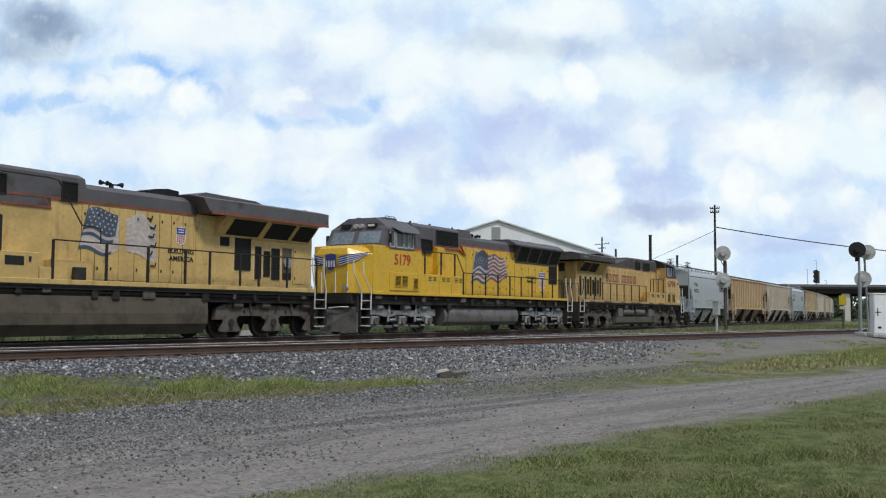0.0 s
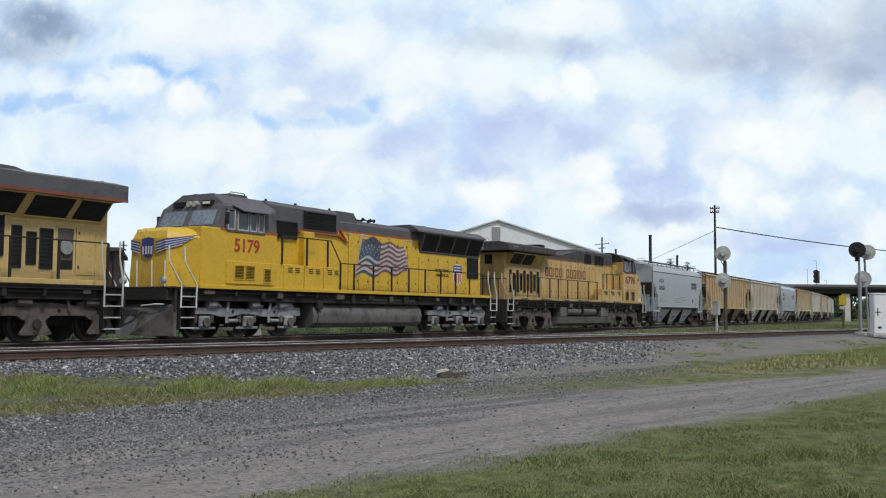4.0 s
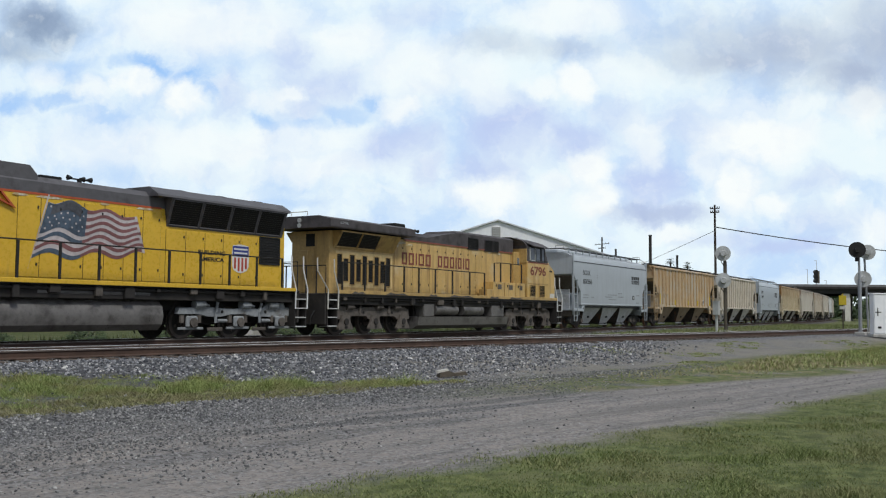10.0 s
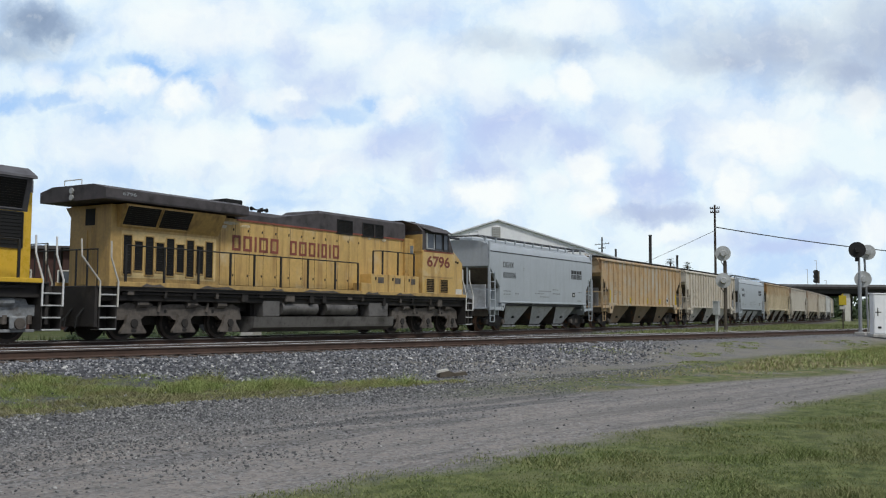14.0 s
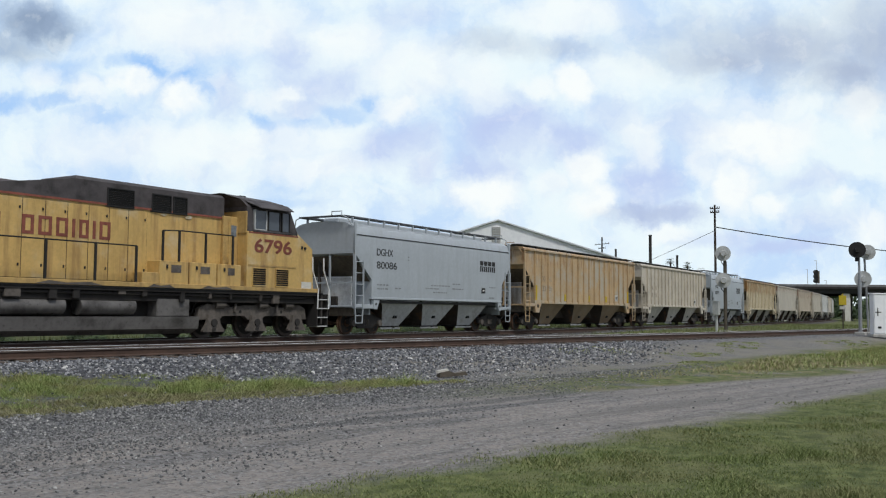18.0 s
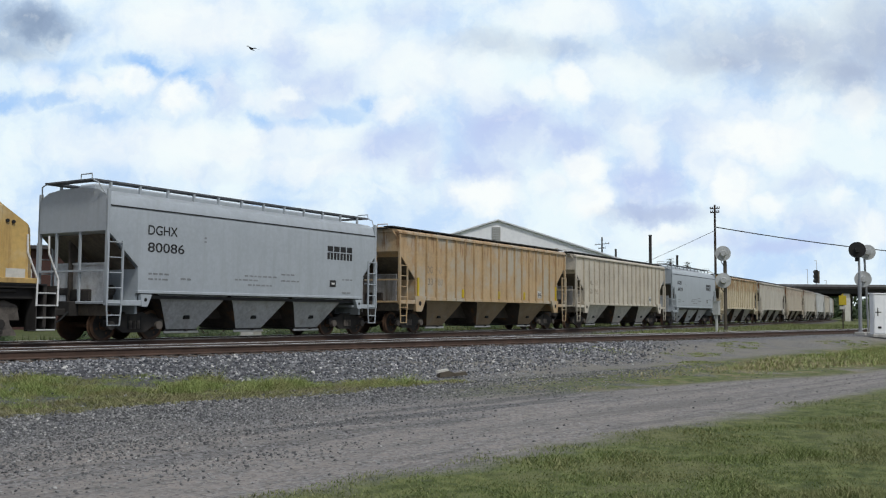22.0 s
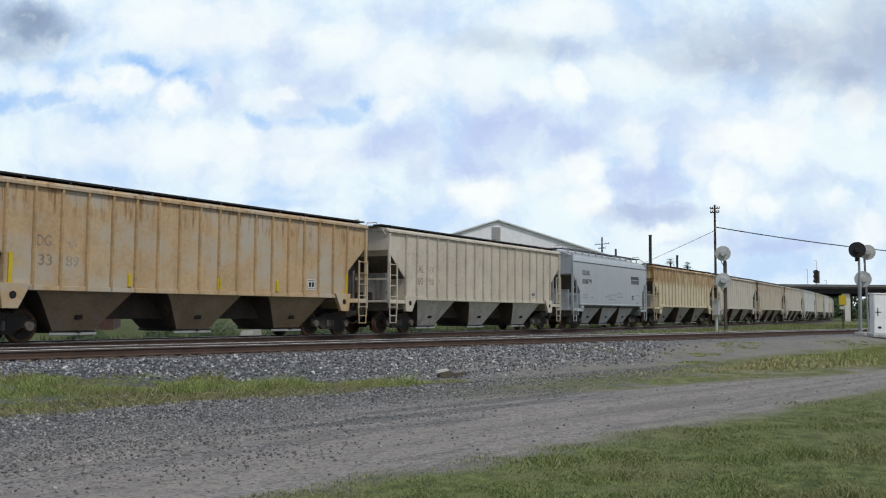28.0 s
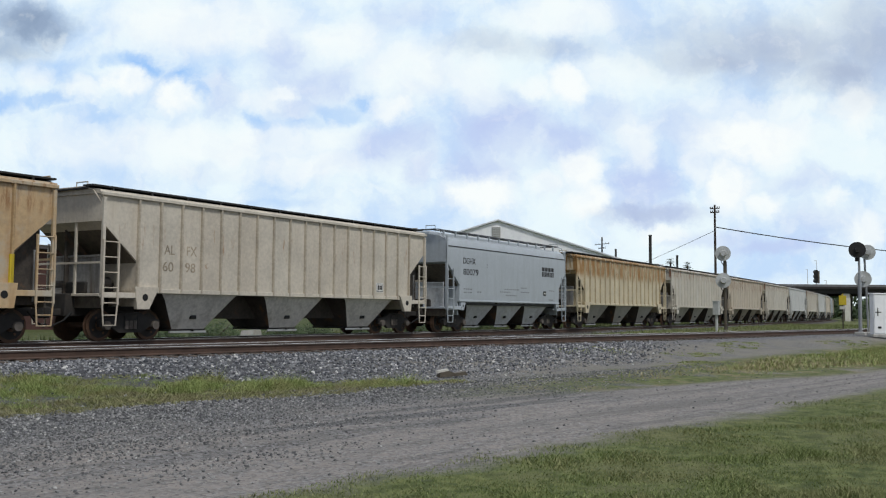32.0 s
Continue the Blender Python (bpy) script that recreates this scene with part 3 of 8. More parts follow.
def tracks():
    tie = tie_mesh()
    plate = Mesh().box(-0.09, 0.09, -0.16, 0.16, RAIL - 0.214, RAIL - 0.186, 0.006).data("tie_plate", rail_side)
    side = thing("side_track", "rusty jointed track on grey ballast with wooden ties", "railway track", kind="structure")
    a = math.atan2(NEAR_T.y, NEAR_T.x)
    for off in (0.75, -0.75):
        rail("rail", [(*side_line(s, off), a) for s in (-60, 0, 30, 60, 120, 300)], side)
    rng = random.Random(4)
    for i in range(150):
        s = -6 + i * 0.53 + rng.uniform(-0.03, 0.03)
        x, y = side_line(s)
        ob = part("tie", tie, None, side)
        ob.matrix_basis = pose(x, y, rng.uniform(-0.01, 0.004), 0, 0, math.degrees(a) + rng.uniform(-1.5, 1.5))
        for off in (0.75, -0.75):
            x, y = side_line(s, off)
            pl = part("tie_plate", plate, None, side)
            pl.matrix_basis = pose(x, y, 0, 0, 0, math.degrees(a))
    main = thing("main_track", "curved main line track on dark ballast", "railway track", kind="structure")
    for off in (0.75, -0.75):
        rail("rail", [main_line(u, off) for u in range(-160, 420, 10)], main)
    many = Mesh()
    for i in range(-60, 560):
        x, y, h = main_line(i * 0.56)
        c, s = math.cos(h), math.sin(h)
        z0, z1 = RAIL - 0.39, RAIL - 0.212
        many.add([(x + p * c - q * s, y + p * s + q * c, z) for z in (z0, z1) for q in (-1.3, 1.3) for p in (-0.115, 0.115)], [(0, 2, 3, 1), (4, 5, 7, 6), (0, 1, 5, 4), (2, 6, 7, 3), (0, 4, 6, 2), (1, 3, 7, 5)])
    tagged(part("ties", many, tie_wood, main), kind="stuff")


tracks()


# ---- covered hopper cars; x runs from the leading coupler ----
WHEEL = {}          # radius of each wheelset

def wheelset(parent, x, dx, r, mat, name="wheelset"):
    """Two wheels on an axle, which turn; returns the part, to be keyed."""
    m = Mesh()
    for s in (-1, 1):
        y = s * 0.72
        m.use(0)
        m.cyl((0, y - s * 0.065, 0), (0, y - s * 0.03, 0), r + 0.028, 28)
        m.cyl((0, y - s * 0.03, 0), (0, y + s * 0.065, 0), r, 28)
        m.use(1)
        m.cyl((0, y + s * 0.066, 0), (0, y + s * 0.05, 0), r * 0.80, 24)
        m.use(0)
        m.cyl((0, y + s * 0.05, 0), (0, y + s * 0.11, 0), r * 0.34, 12)
        for k in range(4):
            b = k * math.pi / 2
            m.cyl((r * 0.56 * math.cos(b), y + s * 0.06, r * 0.56 * math.sin(b)), (r * 0.56 * math.cos(b), y + s * 0.075, r * 0.56 * math.sin(b)), r * 0.09, 6)
    m.cyl((0, -1.0, 0), (0, 1.0, 0), 0.085, 10)
    ob = part(name, m, [mat, under], parent, "steel wheels on one axle", smooth=True)
    ob.matrix_basis = pose(x + dx, 0, r)
    WHEEL[ob.name] = r
    return ob


def freight_truck(parent, x, dx):
    """A two-axle truck: side frames with springs and bearing caps, a bolster."""
    wheels = [wheelset(parent, x + s * 0.89, dx, 0.457, wheel_rust) for s in (-1, 1)]
    for s in (-1, 1):
        y = s * 1.0
        f = Mesh(dx)
        f.prism([(x - 1.10, 0.42), (x - 1.10, 0.62), (x - 0.6, 0.72), (x - 0.3, 0.86), (x + 0.3, 0.86), (x + 0.6, 0.72), (x + 1.10, 0.62), (x + 1.10, 0.42), (x + 0.7, 0.42), (x + 0.42, 0.24), (x - 0.42, 0.24), (x - 0.7, 0.42)], y - 0.07, y + 0.07)
        side = part("side_frame", f, under, parent, "cast side frame")
        part("spring_window", Mesh(dx).box(x - 0.26, x + 0.26, y + s * 0.072, y + s * 0.08, 0.34, 0.74), black, side)
        for k in (-0.15, 0.0, 0.15):
            part("spring", Mesh(dx).cyl((x + k, y + s * 0.05, 0.35), (x + k, y + s * 0.05, 0.6), 0.075, 8), truck_brown, side)
        for k in (-0.89, 0.89):
            part("bearing_cap", Mesh(dx).cyl((x + k, y, 0.457), (x + k, y + s * 0.17, 0.457), 0.13, 12), truck_brown, side)
    part("bolster", Mesh(dx).box(x - 0.22, x + 0.22, -1.1, 1.1, 0.55, 0.82, 0.03), under, parent)
    return wheels


def coupler(parent, x, sgn, dx):
    part("coupler", Mesh(dx).box(x - sgn * 1.0, x - sgn * 0.12, -0.09, 0.09, 0.74, 0.94, 0.02).box(x - sgn * 0.22, x, -0.16, 0.13, 0.66, 1.0, 0.04), under, parent, "rusty knuckle coupler")
    part("air_hose", Mesh(dx).tube([(x - sgn * 0.7, -0.45, 0.85), (x - sgn * 0.45, -0.42, 0.6), (x - sgn * 0.1, -0.3, 0.42), (x + sgn * 0.02, -0.2, 0.5)], 0.03, 6), black, parent)


def ladder(parent, x, y, z0, z1, width, dx, mat, step=0.40, name="ladder"):
    m = Mesh(dx)
    for k in (0, width):
        m.box(x + k - 0.028, x + k + 0.028, y - 0.028, y + 0.028, z0, z1)
    z = z0 + 0.05
    while z < z1:
        m.cyl((x, y, z), (x + width, y, z), 0.016, 6)
        z += step
    return part(name, m, mat, parent, "steel ladder")


def hopper_paint(kind):
    tan = dict(rough=0.52, streak=True, fine=0.10, vary=0.22)
    return {
        "silver": lambda: surface("silver_grey_car_paint", (0.42, 0.458, 0.49), 0.38, dirt=(0.355, 0.382, 0.40), dirt_at=(0.45, 0.75), streak=True, fine=0.05),
        "orange": lambda: surface("rusty_tan_car_paint", (0.54, 0.39, 0.225), dirt=(0.43, 0.27, 0.135), dirt_at=(0.48, 0.70), dirt2=(0.50, 0.45, 0.36), dirt2_at=(0.44, 0.62), dirt2_size=0.55, stain=((0.30, 0.16, 0.07), 3.3, 4.3, 0.50, 0.66), **tan),
        "cream": lambda: surface("chalky_beige_car_paint", (0.59, 0.54, 0.455), dirt=(0.49, 0.42, 0.325), dirt_at=(0.52, 0.78), dirt2=(0.34, 0.20, 0.10), dirt2_at=(0.66, 0.74), dirt2_size=1.6, stain=((0.36, 0.20, 0.09), 2.45, 3.35, 0.56, 0.74), **tan),
        "rust": lambda: surface("rust_streaked_car_paint", (0.63, 0.56, 0.41), dirt=(0.50, 0.40, 0.24), dirt_at=(0.50, 0.72), stain=((0.34, 0.18, 0.06), 2.9, 4.4, 0.38, 0.54), **tan),
        "tan": lambda: surface("dull_tan_car_paint", (0.56, 0.525, 0.455), dirt=(0.48, 0.425, 0.34), dirt_at=(0.48, 0.72), stain=(RUST, 3.4, 4.4, 0.50, 0.62), **tan),
        "brown": lambda: surface("brown_tan_car_paint", (0.53, 0.47, 0.38), dirt=(0.44, 0.35, 0.25), dirt_at=(0.47, 0.70), stain=(RUST, 3.0, 4.4, 0.50, 0.62), **tan),
        "pale": lambda: surface("pale_grey_car_paint", (0.60, 0.615, 0.61), dirt=(0.53, 0.52, 0.48), dirt_at=(0.5, 0.75), **tan),
    }[kind]()


PAINT = {}


POST_BASE = {"orange": (0.45, 0.31, 0.165), "cream": (0.45, 0.395, 0.315), "rust": (0.46, 0.38, 0.25), "tan": (0.46, 0.41, 0.315), "brown": (0.42, 0.34, 0.225), "pale": (0.49, 0.49, 0.475)}


def post_paint(kind):
    """The outside posts, rustier than the sheets and darkened for their thin shadow lines."""
    key = kind + "_post"
    if key not in PAINT:
        PAINT[key] = surface(kind + "_post_paint", POST_BASE[kind], 0.65, dirt=(0.22, 0.12, 0.055), dirt_at=(0.56, 0.72), streak=True, fine=0.15)
    return PAINT[key]


def paint(kind):
    if kind not in PAINT:
        PAINT[kind] = hopper_paint(kind)
    return PAINT[kind]


# Bay tones per car, with how lit their sloping sheets look mixed in.
BAY_LIT_TONE = {"silver": (0.56, 0.575, 0.585), "orange": (0.29, 0.215, 0.14), "cream": (0.64, 0.61, 0.565), "rust": (0.40, 0.38, 0.34), "tan": (0.38, 0.36, 0.31), "brown": (0.30, 0.26, 0.20), "pale": (0.42, 0.42, 0.41)}


def bay_lit_tone(kind):
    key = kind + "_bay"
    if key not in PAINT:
        PAINT[key] = surface(kind + "_bay_lit_tone", BAY_LIT_TONE[kind], 0.7, dirt=(0.30, 0.27, 0.23), dirt_at=(0.52, 0.78), fine=0.15)
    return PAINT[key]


def bays(parent, dx, xs, top, bottom, z_top, half, mat, kind=None):
    """Sloping discharge bays under a car, each with a gate."""
    # Deep dark sill that stands for the shade between the bays.
    part("centre_sill", Mesh(dx).box(xs[0] - top, xs[-1] + top, -0.45, 0.45, 0.64, z_top - 0.01, 0.02), bay_shade_grime, parent)
    for x in xs:
        a, b, zm = top, bottom, z_top - 0.24
        rows = [(a, half, z_top), (a * 0.86, half * 0.93, zm), (b, half * 0.60, 0.32)]
        ring_ = [[(x - p, -h, z), (x + p, -h, z), (x + p, h, z), (x - p, h, z)] for p, h, z in rows]
        m = Mesh(dx)
        for r0, r1 in zip(ring_, ring_[1:]):
            # Fore and aft faces take the dark slot, as if in shade.
            for k in range(4):
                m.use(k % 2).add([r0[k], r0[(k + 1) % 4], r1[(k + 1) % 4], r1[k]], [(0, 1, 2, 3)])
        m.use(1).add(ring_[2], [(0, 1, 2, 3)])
        bay = part("discharge_bay", m, [bay_lit_tone(kind) if kind else mat, bay_shade_grime], parent)
        part("gate_frame", Mesh(dx).box(x - b - 0.08, x + b + 0.08, -half * 0.60, half * 0.60, 0.25, 0.315, 0.015), under, bay)
        part("gate_lip", Mesh(dx).box(x - b - 0.10, x + b + 0.10, -half * 0.62, -half * 0.58, 0.19, 0.26, 0.01), alum, bay, "worn bright gate lip")
        part("gate_shaft", Mesh(dx).cyl((x + b * 0.2, -half * 0.70, 0.28), (x + b * 0.2, half * 0.70, 0.28), 0.035, 8), under, bay)
        for s in (-1, 1):
            part("vibrator_bracket", Mesh(dx).box(x - 0.12, x + 0.12, s * half * 0.70, s * half * 0.79, 0.64, 0.76, 0.02), black, bay)


walk_grey = surface("dull_walkway_grating", (0.11, 0.115, 0.125), 0.75, dirt=(0.06, 0.06, 0.065), dirt_at=(0.5, 0.7), fine=0.2)
shield_grey = surface("grimy_grey_end_plate", (0.27, 0.27, 0.265), 0.7, dirt=(0.12, 0.10, 0.08), dirt_at=(0.5, 0.72), streak=True, fine=0.18)
end_brown = surface("shaded_grimy_end_brown", (0.13, 0.11, 0.085), 0.8, dirt=(0.07, 0.055, 0.04), dirt_at=(0.5, 0.72), fine=0.25)


def end_frame(car, dx, L, x_end, z_floor, z_top, mat, half, sgn, slope_x, slope):
    """Open end: platform, posts, a sloped sheet, ladders and steps."""
    e = x_end
    low = z_floor < 1.5
    shield = bay_lit_tone("silver") if low else shield_grey
    pad_x, pad_w, pad_h = (0.10, 0.42, 0.36) if low else (-0.12, 0.90, 0.66)
    part("bulkhead", Mesh(dx).box(slope_x + sgn * 0.02, slope_x + sgn * 0.10, -half + 0.12, half - 0.12, z_floor - 0.6, z_floor + 0.75), mat, car, "upright plate under the sloped end")
    part("end_shield", Mesh(dx).box(e + sgn * 0.34, e + sgn * 0.38, -1.22, 1.22, z_floor - 0.5, z_floor + 0.90).box(e + sgn * 0.30, e + sgn * 0.34, -1.22, 1.22, z_floor + 0.84, z_floor + 0.90), shield, car, "grey upright shield plate at the car's end")
    part("end_sill", Mesh(dx).box(e + sgn * 0.11, e + sgn * 0.19, -half + 0.14, half - 0.14, z_floor - 0.66, z_floor - 0.325, 0.012), end_brown, car, "grimy sill across the car's end")
    # Brown overlay; the overhang's shade is put into its colour.
    part("slope_sheet", Mesh(dx).prism([(e + sgn * 0.10, slope[0] - 0.01), (slope_x - sgn * 0.01, slope[1] - 0.01), (slope_x - sgn * 0.01, slope[1] - 0.035), (e + sgn * 0.10, slope[0] - 0.035)], -half + 0.1, half - 0.1), end_brown, car, "sloped end sheet in grimy brown, darkened for shade")
    for y in (0.35,) if sgn > 0 else (-1.15, 1.15):
        part("end_web", Mesh(dx).prism([(e + sgn * 0.20, z_floor - 0.6), (slope_x, z_floor - 0.6), (slope_x, slope[1] - 0.04), (e + sgn * 0.20, slope[0] - 0.13)], y - 0.03, y + 0.03), bay_shade_grime, car, "dirty upright web under the sloped end, shade in its colour")
    part("draft_box", Mesh(dx).box(e + sgn * 0.25, slope_x, -0.55, 0.55, z_floor - 0.24, z_floor + 0.12, 0.03), under, car)
    part("end_platform", Mesh(dx).box(e, slope_x + sgn * 0.5, -half + 0.1, half - 0.1, z_floor - 0.32, z_floor - 0.24, 0.01), mat, car)
    part("centre_sill", Mesh(dx).box(e - sgn * 0.2, slope_x + sgn * 1.5, -0.28, 0.28, 0.72, z_floor - 0.24, 0.02), under, car)
    for y in (-half + 0.03, half - 0.03):
        part("corner_post", Mesh(dx).box(e, e + sgn * 0.10, y - 0.05, y + 0.05, z_floor - 0.3, z_top - 0.25, 0.01), mat, car)
        ladder(car, e + sgn * 0.03, y + (0.06 if y > 0 else -0.06), 1.06, 2.92, sgn * 0.52, dx, mat, 0.44)
        ys = y + (0.06 if y > 0 else -0.06)
        part("stirrup_step", Mesh(dx).tube([(e + sgn * 0.03, ys, 1.10), (e + sgn * 0.08, ys, 0.47), (e + sgn * 0.50, ys, 0.47), (e + sgn * 0.55, ys, 1.10)], 0.026, 6).cyl((e + sgn * 0.06, ys, 0.76), (e + sgn * 0.52, ys, 0.76), 0.018, 6), mat, car, "bent steel step under the ladder")
        part("side_step_bar", Mesh(dx).box(e, slope_x + sgn * 0.2, y - 0.05, y + 0.05, z_floor - 0.36, z_floor - 0.2, 0.01), mat, car)
        pad = part("jacking_pad", Mesh(dx).prism([(slope_x + sgn * pad_x, z_floor - 0.02), (slope_x + sgn * (pad_x + pad_w), z_floor - 0.02), (slope_x + sgn * (pad_x + 0.6 * pad_w), z_floor - 0.02 - pad_h), (slope_x + sgn * (pad_x + 0.1 * pad_w), z_floor - 0.02 - pad_h)], y - 0.07, y + 0.07), mat, car)
        part("pad_hole", Mesh(dx).cyl((slope_x + sgn * (pad_x + 0.42 * pad_w), y - 0.075, z_floor - 0.5 * pad_h), (slope_x + sgn * (pad_x + 0.42 * pad_w), y + 0.075, z_floor - 0.5 * pad_h), 0.16 * pad_h, 14), black, pad, "dark round lifting hole")
    for y in (-0.35, 0.75):
        part("end_post", Mesh(dx).box(e + sgn * 0.02, e + sgn * 0.08, y - 0.035, y + 0.035, z_floor - 0.3, z_top - 0.72), mat, car)
    part("end_beam", Mesh(dx).box(e, e + sgn * 0.07, -half + 0.1, half - 0.1, z_floor + 0.62, z_floor + 0.68), mat, car)
    part("brake_cylinder", Mesh(dx).cyl((e + sgn * 0.55, -0.7, z_floor + 0.1), (e + sgn * 0.95, -0.7, z_floor + 0.1), 0.16, 12), under, car)
    part("air_reservoir", Mesh(dx).cyl((e + sgn * 0.5, 0.35, z_floor + 0.05), (e + sgn * 0.5, 0.95, z_floor + 0.05), 0.2, 12), under, car)
    walk_ = part("end_walk", Mesh(dx).box(e - sgn * 0.18, e + sgn * 0.16, -1.1, 1.1, z_top + 0.005, z_top + 0.05), walk_grey if z_top > 4.5 else dark_paint, car, "grating at the roof end")
    part("grab_loop", Mesh(dx).tube([(e - sgn * 0.14, -1.05, z_top + 0.04), (e - sgn * 0.14, -1.05, z_top + 0.20), (e - sgn * 0.14, -0.55, z_top + 0.20), (e - sgn * 0.14, -0.55, z_top + 0.04)], 0.02, 6), mat, walk_)
    for y in (-1.3, 1.3):
        part("walk_brace", Mesh(dx).tube([(e + sgn * 0.05, y * 1.18, z_top - 0.5), (e - sgn * 0.12, y, z_top - 0.06), (e - sgn * 0.12, y * 0.8, z_top + 0.03)], 0.022, 6), mat, walk_)


def roof_walk(car, dx, x0, x1, z, n, mat, half=0.95, deck=None):
    """Roof hatches between two walkways on brackets."""
    for s in (-1, 1):
        part("roof_walk", Mesh(dx).box(x0, x1, s * half - 0.22, s * half + 0.22, z, z + 0.05), deck or mat, car, "steel grating walkway")
    for i in range(n):
        x = x0 + (i + 0.5) * (x1 - x0) / n
        for s in (-1, 1):
            part("walk_bracket", Mesh(dx).box(x - 0.03, x + 0.03, s * (half + 0.16), s * (half + 0.24), z - 0.28, z), mat, car)
    part("hatch_cover", Mesh(dx).box(x0 + 0.6, x1 - 0.6, -0.4, 0.4, z - 0.25, z + 0.03, 0.05), mat, car)


def smooth_hopper(kind, label, marks=None):
    """A smooth-sided car with bulging plate sides and three bays."""
    L, dx = 14.9, -14.9 / 2
    car = thing("covered_hopper", label, "freight car", group="cars of the train")
    mat = paint(kind)
    half = 1.6
    arc_ = [(-1.585, 1.41), (-1.60, 1.75), (-1.605, 2.3), (-1.605, 3.2), (-1.60, 3.80), (-1.575, 4.04), (-1.47, 4.26), (-1.15, 4.42), (-0.5, 4.50)]
    prof = arc_ + [(-y, z) for y, z in arc_[::-1]]

    # the body: upright ends above, slopes below
    stations = [(1.06, 3.2), (1.10, 3.19), (2.20, 2.20), (2.22, 1.42), (L - 1.72, 1.42), (L - 1.70, 2.30), (L - 0.88, 3.16), (L - 0.84, 3.17)]
    rings = []
    for x, zmin in stations:
        r = []
        for y, z in prof:
            if z < zmin:
                z = zmin
            r.append((x, y, z))
        rings.append(r)
    part("body", Mesh(dx).loft(rings), mat, car, "smooth painted steel side", smooth=True)
    for s in (-1, 1):
        part("side_sill", Mesh(dx).box(2.2, L - 1.70, s * 1.49, s * 1.622, 1.41, 1.50, 0.012), mat, car)
        part("seam_strip", Mesh(dx).box(1.10, L - 0.88, s * 1.55, s * 1.612, 3.92, 3.955, 0.006), dark_paint if kind == "silver" else mat, car)
        # Black strip painted in as the shadow line below the sill.
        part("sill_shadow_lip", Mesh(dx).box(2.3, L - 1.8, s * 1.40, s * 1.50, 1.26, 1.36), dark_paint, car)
    bays(car, dx, [4.60, 7.65, 10.70], 1.46, 0.62, 1.40, 1.42, mat, kind)
    roof_walk(car, dx, 0.95, L - 1.0, 4.66, 12, mat, 0.95, walk_grey)
    end_frame(car, dx, L, 1.06, 1.4, 4.66, mat, half, 1, 2.2, (3.12, 2.16))
    end_frame(car, dx, L, L - 0.84, 1.4, 4.66, mat, half, -1, L - 1.70, (3.10, 2.26))
    wheels = freight_truck(car, 2.55, dx) + freight_truck(car, L - 2.0, dx)
    coupler(car, 0.0, -1, dx)
    coupler(car, L, 1, dx)
    if marks:
        for i, word in enumerate(marks):
            lettering("reporting_mark", word, 2.54, 2.54 + 0.285 * len(word), (3.18, 2.66)[i], (3.47, 2.95)[i], -1.60, -1, dark_paint, car, dx, "black stencilled lettering", 0.004)
        # the owner's emblem as four plain split blocks
        for k in range(4):
            x = 10.98 + k * 0.39
            part("emblem_block", Mesh(dx).box(x, x + 0.33, -1.606, -1.602, 3.17, 3.38).box(x, x + 0.14, -1.606, -1.602, 2.87, 3.10).box(x + 0.19, x + 0.33, -1.606, -1.602, 2.87, 3.10).box(x, x + 0.33, -1.6065, -1.6025, 3.10, 3.13), dark_paint, car, "dark block emblem")
        part("stencil_panel", Mesh(dx).box(11.14, 11.5, -1.610, -1.590, 1.84, 2.09), dark_paint, car)
        part("stencil_panel_mark", Mesh(dx).box(11.24, 11.42, -1.614, -1.6105, 1.93, 2.0), white, car)
        faint = PAINT.setdefault("faint", surface("faint_stencil", (0.25, 0.26, 0.27), 0.6))
        rng = random.Random(3)
        for x0, z, nn in ((2.59, 1.98, 4), (2.59, 1.82, 4), (6.2, 1.92, 5), (6.65, 2.06, 7), (6.8, 1.76, 6), (8.45, 2.17, 3), (8.45, 1.95, 4), (3.85, 1.86, 2), (11.9, 1.6, 2), (4.8, 3.2, 1), (4.8, 3.08, 1), (11.9, 2.1, 3)):
            x, st = x0, Mesh(dx)
            for _ in range(nn):
                wd = rng.uniform(0.08, 0.24)
                st.box(x, x + wd, -1.606, -1.585, z, z + 0.055)
                x += wd + 0.06
            tagged(part("stencil_line", st, faint, car), kind="stuff")
    return car, wheels, L


